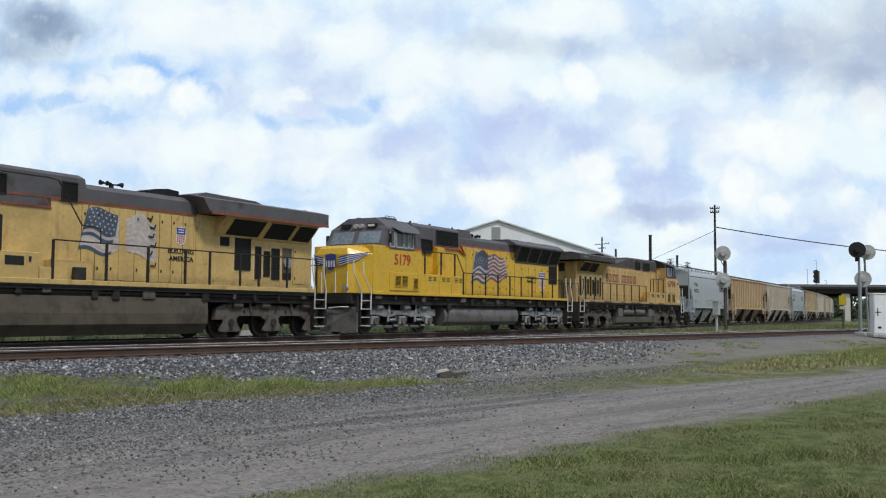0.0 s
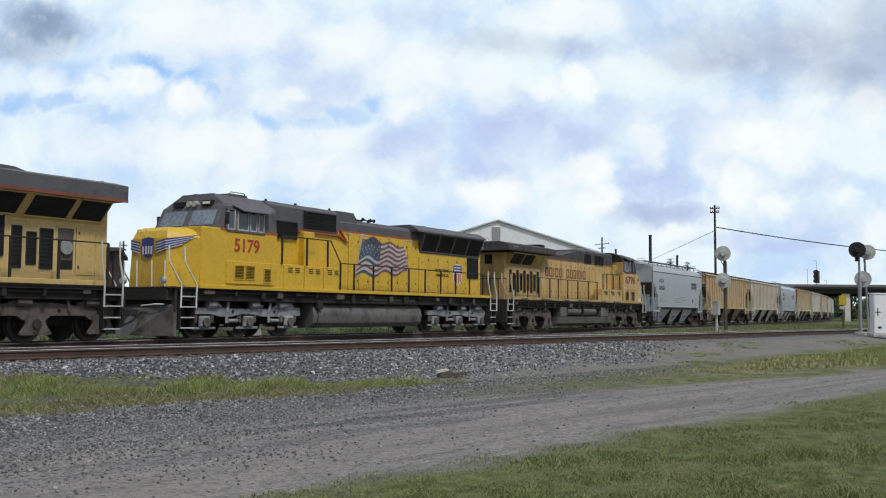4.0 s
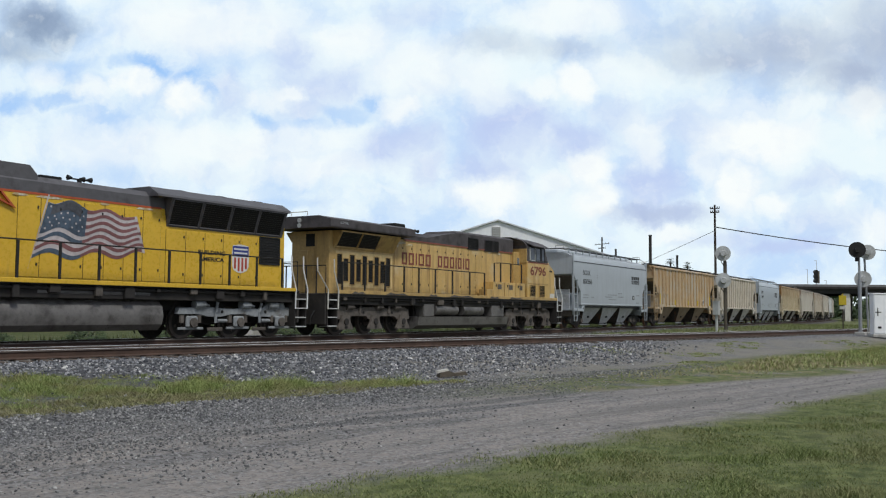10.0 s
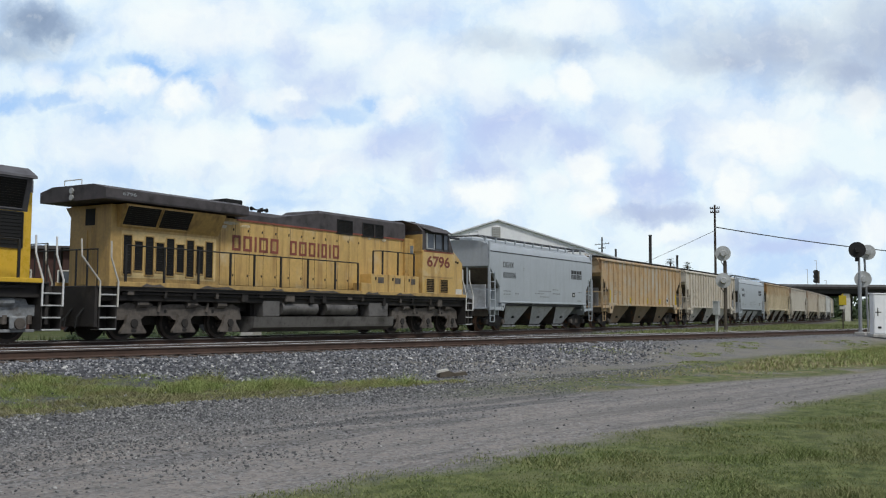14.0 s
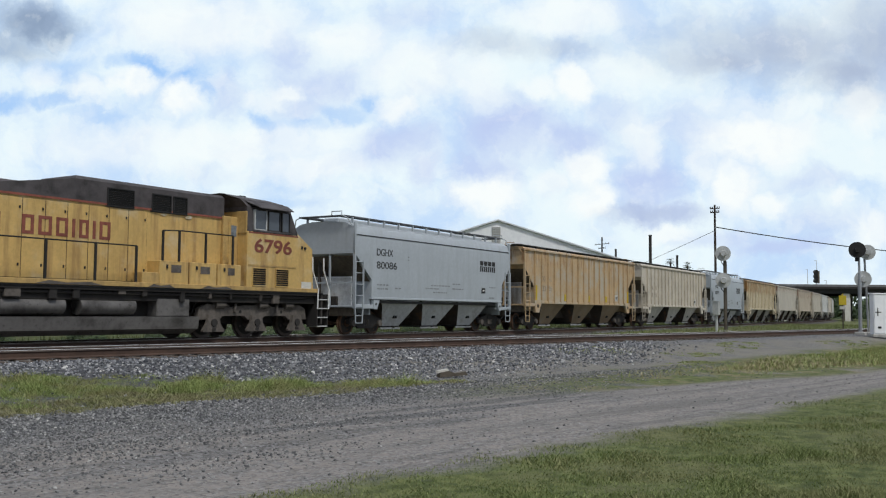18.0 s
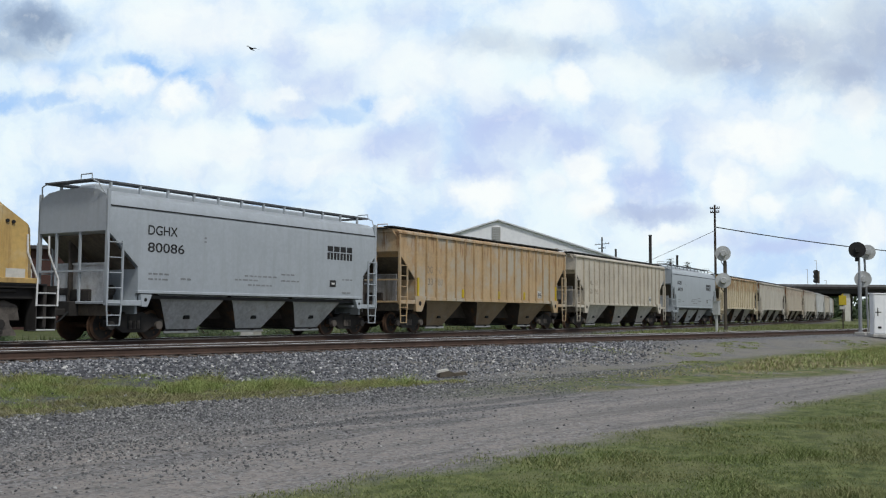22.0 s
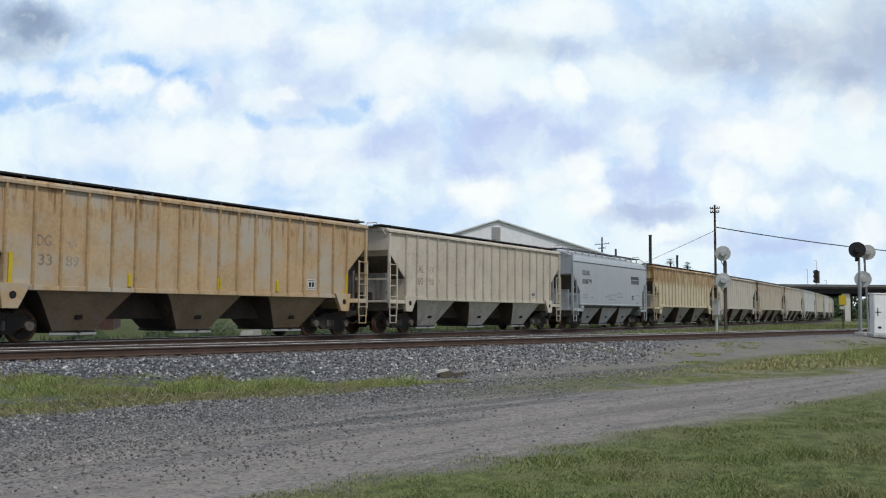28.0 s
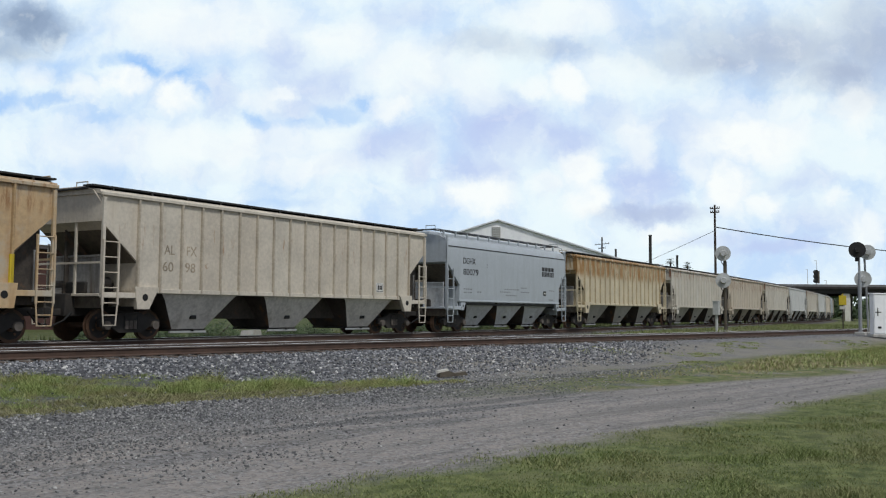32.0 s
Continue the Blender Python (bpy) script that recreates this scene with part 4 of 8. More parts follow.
def ribbed_hopper(kind, label, marks=None, yellow_ticks=False, bold=1.0):
    """A long car whose flat sides carry outside posts; three bays."""
    L, dx = 18.30, -18.30 / 2
    car = thing("covered_hopper", label, "freight car", group="cars of the train")
    mat = paint(kind)
    half = 1.6
    body = Mesh(dx)
    side = [(0.79, 3.46), (2.08, 2.36), (2.08, 1.50), (L - 1.90, 1.50), (L - 1.90, 2.40), (L - 0.70, 3.46), (L - 0.70, 4.30), (0.79, 4.30)]
    body.prism(side, -1.52, 1.52)
    body.extr([(-1.55, 4.26), (1.55, 4.26), (1.50, 4.36), (0.75, 4.50), (-0.75, 4.50), (-1.50, 4.36)], 0.73, L - 0.64)
    part("body", body, mat, car, "flat painted steel side sheets")
    n = 18
    out_ = 1.52 + 0.08 * bold
    first, pitch = 2.11, (L - 4.04) / (n - 1)
    for i in range(n - 1):
        x = first + i * pitch
        part("side_panel", Mesh(dx).box(x + 0.05, x + pitch - 0.05, -1.534, -1.519, 1.57, 4.19), mat, car)
    for i in range(n):
        x = first + i * pitch
        for s in (-1, 1):
            z0 = 1.45
            part("side_post", Mesh(dx).add([(x - 0.045, s * 1.52, z0), (x + 0.045, s * 1.52, z0), (x + 0.028, s * out_, z0), (x - 0.028, s * out_, z0),
                                            (x - 0.045, s * 1.52, 4.24), (x + 0.045, s * 1.52, 4.24), (x + 0.028, s * out_, 4.24), (x - 0.028, s * out_, 4.24)],
                                           [(0, 1, 2, 3), (4, 5, 6, 7), (0, 1, 5, 4), (1, 2, 6, 5), (2, 3, 7, 6), (3, 0, 4, 7)]), post_paint(kind) if bold > 0.9 else mat, car)
    for s in (-1, 1):
        part("top_chord", Mesh(dx).box(0.73, L - 0.64, s * 1.50, s * 1.61, 4.20, 4.30, 0.012), mat, car)
        part("side_sill", Mesh(dx).box(2.04, L - 1.86, s * 1.50, s * 1.58, 1.42, 1.56, 0.012), mat, car)
    bays(car, dx, [4.75, 9.25, 13.75], 1.62, 0.68, 1.46, 1.44, mat, kind)
    roof_walk(car, dx, 0.6, L - 0.55, 4.47, 12, dark_paint, 1.12)
    end_frame(car, dx, L, 0.79, 1.62, 4.40, mat, half, 1, 2.08, (3.42, 2.34))
    end_frame(car, dx, L, L - 0.70, 1.62, 4.40, mat, half, -1, L - 1.90, (3.42, 2.38))
    wheels = freight_truck(car, 2.3, dx) + freight_truck(car, L - 2.3, dx)
    coupler(car, 0.0, -1, dx)
    coupler(car, L, 1, dx)
    if marks:
        for (word, x, z) in marks:
            lettering("reporting_mark", word, x - 0.49, x - 0.49 + 0.21 * len(word), z, z + 0.30, -1.525, -1, PAINT.setdefault("stencil", surface("worn_stencil", (0.35, 0.29, 0.215), 0.7, fine=0.3)), car, dx, "worn stencilled lettering", 0.008)
        part("stencil_panel", Mesh(dx).box(14.07, 14.55, -1.545, -1.526, 1.70, 2.08), white, car)
        part("stencil_panel_mark", Mesh(dx).box(14.10, 14.52, -1.549, -1.546, 1.73, 1.75).box(14.10, 14.52, -1.549, -1.546, 2.03, 2.05).box(14.10, 14.12, -1.549, -1.546, 1.75, 2.03).box(14.50, 14.52, -1.549, -1.546, 1.75, 2.03).box(14.17, 14.29, -1.549, -1.546, 1.80, 1.98).box(14.33, 14.45, -1.549, -1.546, 1.80, 1.98), dark_paint, car)
    if yellow_ticks:
        for x, h in ((2.22, 0.80), (6.05, 0.38), (9.62, 0.38), (12.40, 0.38), (16.30, 0.75)):
            part("reflector_strip", Mesh(dx).box(x, x + 0.11, -1.60, -1.527, 1.60, 1.60 + h), sign_yellow, car, "yellow reflective strip")
    return car, wheels, L


# ---- locomotives ----
def loco_truck(parent, xs, dx, mat, bell):
    """A three-axle truck. bell: flared pedestals at each axle; otherwise a straight beam with cylinders on it."""
    wheels = [wheelset(parent, x, dx, 0.533, wheel_steel) for x in xs]
    a, b = xs[0], xs[2]
    for s in (-1, 1):
        y = s * 1.12
        out_ = s * 0.11
        if bell:
            prof = [(a - 0.62, 0.62), (a - 0.55, 1.0), (a - 0.2, 1.14), (a + 0.75, 1.02), (xs[1] - 0.5, 1.10), (xs[1] + 0.5, 1.10), (b - 0.75, 1.02), (b + 0.2, 1.14), (b + 0.55, 1.0), (b + 0.62, 0.62),
                    (b + 0.34, 0.62), (b - 0.34, 0.62), (b - 0.5, 0.74), (xs[1] + 0.5, 0.74), (xs[1] + 0.34, 0.62), (xs[1] - 0.34, 0.62), (xs[1] - 0.5, 0.74), (a + 0.5, 0.74), (a + 0.34, 0.62)]
        else:
            prof = [(a - 0.55, 0.80), (a - 0.5, 1.0), (a + 0.9, 1.02), (xs[1] - 0.5, 0.98), (xs[1] + 0.5, 1.0), (b - 0.9, 0.98), (b - 0.5, 1.20), (b + 0.22, 1.20), (b + 0.30, 1.04), (b + 0.64, 1.04), (b + 0.66, 0.76), (b + 0.1, 0.70),
                    (b - 0.8, 0.72), (xs[1] + 0.75, 0.72), (xs[1] + 0.3, 0.80), (xs[1] - 0.3, 0.80), (xs[1] - 0.75, 0.72), (a + 0.75, 0.72), (a + 0.3, 0.80)]
        frame_ = part("truck_frame", Mesh(dx).prism(prof, y - 0.09, y + 0.09), mat, parent, "cast steel truck frame")
        for i, x in enumerate(xs):
            if bell:
                part("pedestal", Mesh(dx).prism([(x - 0.22, 0.78), (x + 0.22, 0.78), (x + 0.29, 0.50), (x + 0.46, 0.28), (x + 0.46, 0.22), (x - 0.46, 0.22), (x - 0.46, 0.28), (x - 0.29, 0.50)], y + out_ * 0.85, y + out_ * 1.9), mat, frame_)
                part("journal_cap", Mesh(dx).cyl((x, y + out_ * 1.9, 0.52), (x, y + out_ * 2.25, 0.52), 0.13, 14), under, frame_)
                part("pedestal_bolt_plate", Mesh(dx).box(x - 0.08, x + 0.08, y + out_ * 1.9, y + out_ * 2.05, 0.26, 0.34), under, frame_)
            else:
                part("journal_box", Mesh(dx).box(x - 0.24, x + 0.24, y - 0.05, y + out_ * 1.7, 0.36, 0.74, 0.05), mat, frame_)
                part("journal_cap", Mesh(dx).cyl((x, y + out_ * 1.7, 0.53), (x, y + out_ * 2.3, 0.53), 0.15, 14), truck_brown, frame_)
                for k in (-0.36, 0.36):
                    part("coil_spring", Mesh(dx).cyl((x + k, y + out_ * 0.4, 0.52), (x + k, y + out_ * 0.4, 0.76), 0.085, 8), truck_brown, frame_)
                part("tie_bar", Mesh(dx).box(x - 0.52, x + 0.52, y - 0.03, y + out_ * 0.9, 0.30, 0.38, 0.01), mat, frame_)
        for x in (a + 0.35, xs[1] + 0.35, b - 0.35):
            part("brake_cylinder", Mesh(dx).cyl((x - 0.22, y + out_ * 0.6, 1.10), (x + 0.2, y + out_ * 0.6, 1.12), 0.14, 12).cyl((x + 0.2, y + out_ * 0.6, 1.12), (x + 0.42, y + out_ * 0.6, 1.06), 0.05, 8), mat, frame_)
        for x in (0.5 * (a + xs[1]), 0.5 * (b + xs[1])):
            part("damper", Mesh(dx).cyl((x, y + out_ * 1.1, 0.86), (x + 0.06, y + out_ * 1.1, 1.2), 0.05, 8), mat, frame_)
            if not bell:
                part("brake_hanger", Mesh(dx).box(x - 0.06, x + 0.06, y + out_ * 0.8, y + out_ * 1.2, 0.50, 0.92, 0.015), mat, frame_)
                part("brake_rod", Mesh(dx).cyl((x + 0.06, y + out_, 0.58), (x + 0.48, y + out_, 0.58), 0.06, 8), mat, frame_)
                part("spring_plank", Mesh(dx).box(x - 0.34, x + 0.34, y - 0.06, y + out_ * 0.9, 0.24, 0.36, 0.03), truck_brown, frame_)
            part("frame_hole", Mesh(dx).cyl((x + 0.3, y + out_ * 0.8, 0.88), (x + 0.3, y + out_ * 0.87, 0.88), 0.06, 10), black, frame_)
        part("sand_pipe", Mesh(dx).tube([(a - 0.55, y, 1.25), (a - 0.68, y - s * 0.2, 0.7), (a - 0.6, y - s * 0.38, 0.16)], 0.025, 6), under, frame_)
    part("truck_bolster", Mesh(dx).box(a - 0.55, b + 0.55, -0.60, 0.60, 0.45, 1.24, 0.04), under, parent)
    return wheels


def stanchions(car, dx, xs, y, z0, tops, mat, name="handrail"):
    """A row of posts, each a part, with one rail over them."""
    for x, z in zip(xs, tops):
        part("stanchion", Mesh(dx).box(x - 0.036, x + 0.036, y - 0.022, y + 0.022, z0, z), mat, car)
    part(name, Mesh(dx).tube([(x, y, z) for x, z in zip(xs, tops)], 0.022, 6), mat, car)


def steps(car, dx, x0, x1, mat, z_top=1.55, rail=chrome, lean=0.0, spread_=1.0):
    """Boarding steps in a side well with pale hand grips."""
    for s in (-1, 1):
        y = s * 1.5
        well = part("step_well", Mesh(dx).box(x0, x1, y - s * 0.5, y - s * 0.42, 0.32, z_top).box(x0, x0 + 0.04, y - s * 0.5, y, 0.36, z_top).box(x1 - 0.04, x1, y - s * 0.5, y, 0.36, z_top), under, car)
        for k in range(4):
            part("step", Mesh(dx).box(x0 + 0.03, x1 - 0.03, y - s * 0.40, y + s * 0.02, 0.34 + k * 0.33, 0.38 + k * 0.33, 0.008), alum, well, "bare metal step")
        for x, more in ((x0, spread_), (x1, 1.0)):
            part("hand_grip", Mesh(dx).tube([(x, y + s * 0.03, 1.0), (x, y + s * 0.04, 1.72), (x + lean * more, y + s * 0.02, 2.42), (x + lean * 1.05 * more, y + s * 0.02, 2.9)], 0.028, 6), rail, car, "white hand grip")


def bent_rows(x0, x1, n):
    return [x0 + (x1 - x0) * i / (n - 1) for i in range(n)]


def flag(car, dx, corners, y, side, wave, stripe, fresh=False):
    """A waving striped flag laid on the side in thin pieces; corners: x and z of staff top, fly top, fly bottom, staff bottom."""
    (ax, az), (bx, bz), (cx, cz), (ex, ez) = corners

    def at(u, v):
        top, bot = (ax + (bx - ax) * u, az + (bz - az) * u), (ex + (cx - ex) * u, ez + (cz - ez) * u)
        x, z = top[0] + (bot[0] - top[0]) * v, top[1] + (bot[1] - top[1]) * v
        if fresh:
            return x, z + wave * math.sin(u * 15.7 - 2.36 + 1.9 * v) * (0.42 - 0.22 * u * (1 - v))
        return x, z + wave * (math.sin(u * 10.5 + v * 1.6) + 0.4 * math.sin(u * 19.0 - v)) * (0.30 + 0.5 * u)

    def patch(u0, u1, v0, v1, lift, mat, part_name, parent, label=""):
        m, n = Mesh(dx), 14
        verts = []
        for i in range(n + 1):
            u = u0 + (u1 - u0) * i / n
            for v in (v0, v1):
                x, z = at(u, v)
                verts += [(x, y + side * lift, z), (x, y + side * (lift - 0.004), z)]
        faces = []
        for i in range(n):
            k = 4 * i
            faces += [(k, k + 2, k + 6, k + 4), (k + 1, k + 5, k + 7, k + 3), (k, k + 4, k + 5, k + 1), (k + 2, k + 3, k + 7, k + 6)]
        m.add(verts, faces)
        return part(part_name, m, mat, parent, label)

    base = patch(0.0, 1.0, 0.0, 1.0, 0.006, flag_white, "flag_decal", car, "faded waving striped flag decal")
    for i in range(7):
        patch(0.40, 0.97 + 0.03 * (i % 2), i * 2 / 13, (i * 2 + 1) / 13, 0.011, stripe, "flag_stripe", base)
        if i > 3:
            patch(0.0, 0.40, i * 2 / 13, (i * 2 + 1) / 13, 0.011, flag_blue if i % 2 == 0 else stripe, "flag_stripe", base)
    patch(0.0, 0.42, 0.0, 7 / 13, 0.012, flag_blue, "flag_canton", base)
    for i in range(5):
        for j in range(6):
            u, v = 0.035 + 0.064 * j + 0.03 * (i % 2), 0.05 + i * 0.1
            x, z = at(u, v)
            part("star", Mesh(dx).box(x - 0.024, x + 0.024, y + side * 0.013, y + side * 0.016, z - 0.024, z + 0.024), flag_white, base)
    part("flag_staff", Mesh(dx).add([(ax - 0.02, y + side * 0.013, az + 0.12), (ax + 0.03, y + side * 0.013, az + 0.12), (ex + (ex - ax) * 0.3, y + side * 0.013, ez + (ez - az) * 0.3)], [(0, 1, 2)]), flag_white if fresh else flag_blue, base)
    if fresh:
        patch(0.05, 0.36, 0.02, 0.20, 0.017, soot_patch, "worn_patch", base, "dark worn patch in the flag's corner")
    return base


def shield(car, dx, x0, x1, z0, z1, y, side):
    """A plain shield emblem: white field with red bars under a blue band."""
    xm, h = 0.5 * (x0 + x1), z1 - z0
    a, b = y + side * 0.004, y + side * 0.010
    body = part("shield_emblem", Mesh(dx).prism([(x0 + 0.02, z1), (x0 - 0.02, z1 - 0.25 * h), (x0, z0 + 0.25 * h), (x0 + 0.10 * (x1 - x0), z0 + 0.10 * h), (x0 + 0.30 * (x1 - x0), z0 + 0.03 * h), (xm, z0), (x1 - 0.30 * (x1 - x0), z0 + 0.03 * h), (x1 - 0.10 * (x1 - x0), z0 + 0.10 * h), (x1, z0 + 0.25 * h), (x1 + 0.02, z1 - 0.25 * h), (x1 - 0.02, z1), (xm, z1 + 0.05 * h)], a, b), white, car, "white shield emblem with red bars and a blue band")
    w_ = (x1 - x0) / 9
    for k in range(4):
        x = x0 + (2 * k + 1) * w_
        part("shield_bar", Mesh(dx).box(x, x + w_, b + side * 0.0005, b + side * 0.004, z0 + (0.16 if k in (0, 3) else 0.07) * h, z0 + 0.56 * h), number_red, body)
    part("shield_band", Mesh(dx).box(x0 + 0.01, x1 - 0.01, b + side * 0.0005, b + side * 0.004, z0 + 0.60 * h, z1 - 0.02 * h), blue, body)
    part("shield_band_mark", Mesh(dx).box(x0 + 0.07, x1 - 0.07, b + side * 0.0045, b + side * 0.006, z0 + 0.70 * h, z0 + 0.76 * h).box(x0 + 0.07, x1 - 0.07, b + side * 0.0045, b + side * 0.006, z0 + 0.84 * h, z0 + 0.90 * h), white, body)


def grille(car, dx, quad, mat_frame, n, parent=None, side=-1, label="dark slatted grille", slat=None):
    """A recessed dark panel with a frame and thin slats between its four corners (top-left, top-right, bottom-right, bottom-left)."""
    a, b, c, d = (Vector(q) for q in quad)
    nrm = (b - a).cross(d - a).normalized()
    if nrm.y * side < 0:
        nrm = -nrm
    m = Mesh(dx)
    m.add([tuple(q + nrm * 0.004) for q in (a, b, c, d)], [(0, 1, 2, 3)])
    g = part("grille", m, black, parent or car, label)
    fr = Mesh(dx)
    for p, q in ((a, b), (b, c), (c, d), (d, a)):
        fr.cyl(tuple(p + nrm * 0.01), tuple(q + nrm * 0.01), 0.022, 4)
    part("grille_frame", fr, mat_frame, g)
    for i in range(1, n):
        t = i / n
        p, q = a.lerp(d, t), b.lerp(c, t)
        part("slat", Mesh(dx).cyl(tuple(p + nrm * 0.010), tuple(q + nrm * 0.010), 0.014 if slat else 0.008, 3), slat or dark_paint, g)
    return g


def horn(car, dx, x, z, foot=0.0):
    m = Mesh(dx).box(x - 0.05, x + 0.05, -0.05, 0.05, z - foot, z + 0.14).box(x - 0.28, x + 0.28, -0.03, 0.03, z + 0.14, z + 0.18)
    for k, d_ in ((-0.25, -1), (0.0, 1), (0.25, 1)):
        m.cyl((x + k, 0, z + 0.18), (x + k + d_ * 0.16, 0, z + 0.18), 0.03, 8, 0.085)
    part("air_horn", m, black, car, "three-chime air horn")


def door_seams(car, dx, xs, z0, z1, y, side, mat, latch=True):
    """Hood doors: each a slightly proud panel with two latches."""
    part("door_gasket", Mesh(dx).box(xs[0], xs[-1], y - side * 0.01, y + side * 0.006, z0, z1), dark_paint, car)
    for a, b in zip(xs, xs[1:]):
        d_ = part("hood_door", Mesh(dx).box(a + 0.010, b - 0.010, y + side * 0.002, y + side * 0.018, z0, z1, 0.006), mat, car)
        if latch:
            for z in (z0 + 0.16 * (z1 - z0), z1 - 0.12 * (z1 - z0)):
                part("latch", Mesh(dx).box(b - 0.11, b - 0.07, y + side * 0.016, y + side * 0.04, z - 0.04, z + 0.04), dark_paint, d_)


def widecab_engine():
    """The bright yellow engine with a wide nose, flared radiators and a round fuel tank."""
    L = 22.05
    dx = -L / 2
    car = thing("locomotive", "bright yellow diesel locomotive with grey roof and wide cab", "locomotive", group="engines of the train")
    Y = yellow
    part("underframe", Mesh(dx).box(0.9, L - 0.75, -1.38, 1.38, 1.22, 1.60, 0.02), under, car)
    for s in (-1, 1):
        part("sill_stripe", Mesh(dx).box(2.1, L - 0.95, s * 1.40, s * 1.56, 1.62, 1.74, 0.01), Y, car)
        part("pipe_run", Mesh(dx).cyl((2.4, s * 1.42, 1.50), (L - 1.4, s * 1.42, 1.50), 0.045, 8), under, car)
    part("walkway", Mesh(dx).box(0.9, L - 0.75, -1.54, 1.54, 1.60, 1.64), dark_paint, car)
    rng = random.Random(8)
    for i in range(16):
        x = 2.5 + i * 1.12 + rng.uniform(-0.3, 0.3)
        part("underframe_box", Mesh(dx).box(x, x + rng.uniform(0.1, 0.5), -1.50, -1.36, 1.56 - rng.uniform(0.1, 0.34), 1.58, 0.02), (under, truck_brown)[i % 3 == 0], car)
    part("centre_beam", Mesh(dx).box(1.2, L - 1.0, -0.7, 0.7, 0.9, 1.24), under, car)

    # nose and cab
    ring = lambda z, xb, xc, xf, yb, yf: [(xb, -yb, z), (xc, -yb, z), (xf, -yf, z), (xf, yf, z), (xc, yb, z), (xb, yb, z)]
    part("nose", Mesh(dx).loft([ring(1.66, 2.9, 2.15, 1.30, 1.50, 0.85), ring(3.22, 2.9, 2.10, 1.36, 1.50, 0.80), ring(3.46, 2.95, 2.25, 1.45, 1.34, 0.72), ring(3.58, 3.0, 2.45, 1.62, 1.1, 0.6)]), Y, car, "wide faceted yellow nose")
    part("cab_wall", Mesh(dx).box(2.12, 5.70, -1.53, 1.53, 1.66, 3.62, 0.02), Y, car)
    cab = part("cab_top", Mesh(dx).loft([[(2.80, -1.50, 3.60), (5.70, -1.50, 3.60), (5.70, 1.50, 3.60), (2.80, 1.50, 3.60)],
                                         [(3.16, -1.44, 4.38), (5.70, -1.44, 4.38), (5.70, 1.44, 4.38), (3.16, 1.44, 4.38)],
                                         [(3.26, -1.30, 4.50), (5.75, -1.30, 4.50), (5.75, 1.30, 4.50), (3.26, 1.30, 4.50)],
                                         [(3.36, -0.70, 4.86), (5.75, -0.70, 4.85), (5.75, 0.70, 4.85), (3.36, 0.70, 4.86)]]), grey, car, "grey cab roof and windscreen frame")
    for y0, y1 in ((-1.28, -0.12), (0.12, 1.28)):
        q = lambda y, z: (2.80 + (z - 3.60) * 0.4615 - 0.02, y, z)
        part("windscreen", Mesh(dx).add([q(y0, 3.74), q(y1, 3.74), q(y1 * 0.98, 4.26), q(y0 * 0.98, 4.26)], [(0, 1, 2, 3)]), screen_glass, cab, "windscreen pane with the sky's reflection in its colour")
    nb = part("number_board", Mesh(dx).prism([(3.10, 4.42), (3.14, 4.60), (3.30, 4.60), (3.22, 4.42)], -0.9, -0.45), black, cab)
    part("number_board_mark", Mesh(dx).prism([(3.095, 4.47), (3.115, 4.56), (3.125, 4.56), (3.105, 4.47)], -0.84, -0.51), off_white, nb)
    part("number_board", Mesh(dx).prism([(3.10, 4.42), (3.14, 4.60), (3.30, 4.60), (3.22, 4.42)], 0.45, 0.9), black, cab)
    for y in (-0.14, 0.14):
        part("headlight", Mesh(dx).cyl((3.08, y, 4.50), (3.24, y, 4.50), 0.10, 12), lens, cab, "round headlight")
    for s in (-1, 1):
        part("red_stripe", Mesh(dx).box(2.95, 5.70, s * 1.532, s * 1.540, 3.56, 3.63), red, car, "thin red stripe")
        side = part("side_window", Mesh(dx).box(3.24, 5.06, s * 1.40, s * 1.555, 3.52, 3.60, 0.01).box(3.24, 5.06, s * 1.40, s * 1.54, 4.24, 4.30, 0.01), grey, car)
        for a, b in ((3.27, 3.62), (3.72, 4.26), (4.32, 4.66), (4.72, 5.02)):
            part("pane", Mesh(dx).box(a + 0.03, b - 0.03, s * 1.46, s * 1.525, 3.62, 4.22), glass, side)
            part("window_frame", Mesh(dx).box(a, a + 0.045, s * 1.45, s * 1.545, 3.60, 4.24).box(b - 0.045, b, s * 1.45, s * 1.545, 3.60, 4.24).box(a, b, s * 1.45, s * 1.545, 3.60, 3.64), alum, side, "bright metal window frame")
        part("sun_visor", Mesh(dx).add([(3.55, s * 1.42, 4.44), (5.35, s * 1.42, 4.44), (5.15, s * 1.80, 4.22), (3.75, s * 1.80, 4.22), (3.55, s * 1.42, 4.47), (5.35, s * 1.42, 4.47), (5.15, s * 1.80, 4.25), (3.75, s * 1.80, 4.25)], [(0, 1, 2, 3), (4, 5, 6, 7), (0, 1, 5, 4), (1, 2, 6, 5), (2, 3, 7, 6), (3, 0, 4, 7)]), grey, car)
        part("mirror", Mesh(dx).box(3.12, 3.17, s * 1.56, s * 1.72, 3.75, 4.15, 0.01), dark_paint, car)
        # cabinets along the walkway
        cb = part("battery_cabinet", Mesh(dx).box(3.24, 5.50, s * 1.50, s * 1.575, 1.80, 2.56, 0.015), Y, car)
        for a, b, z0, z1 in ((3.58, 4.03, 1.97, 2.43), (4.10, 4.54, 1.97, 2.43), (4.99, 5.34, 1.90, 2.36)):
            grille(car, dx, [(a, s * 1.576, z1), (b, s * 1.576, z1), (b, s * 1.576, z0), (a, s * 1.576, z0)], Y, 9, cb, s, "vent grille", Y)
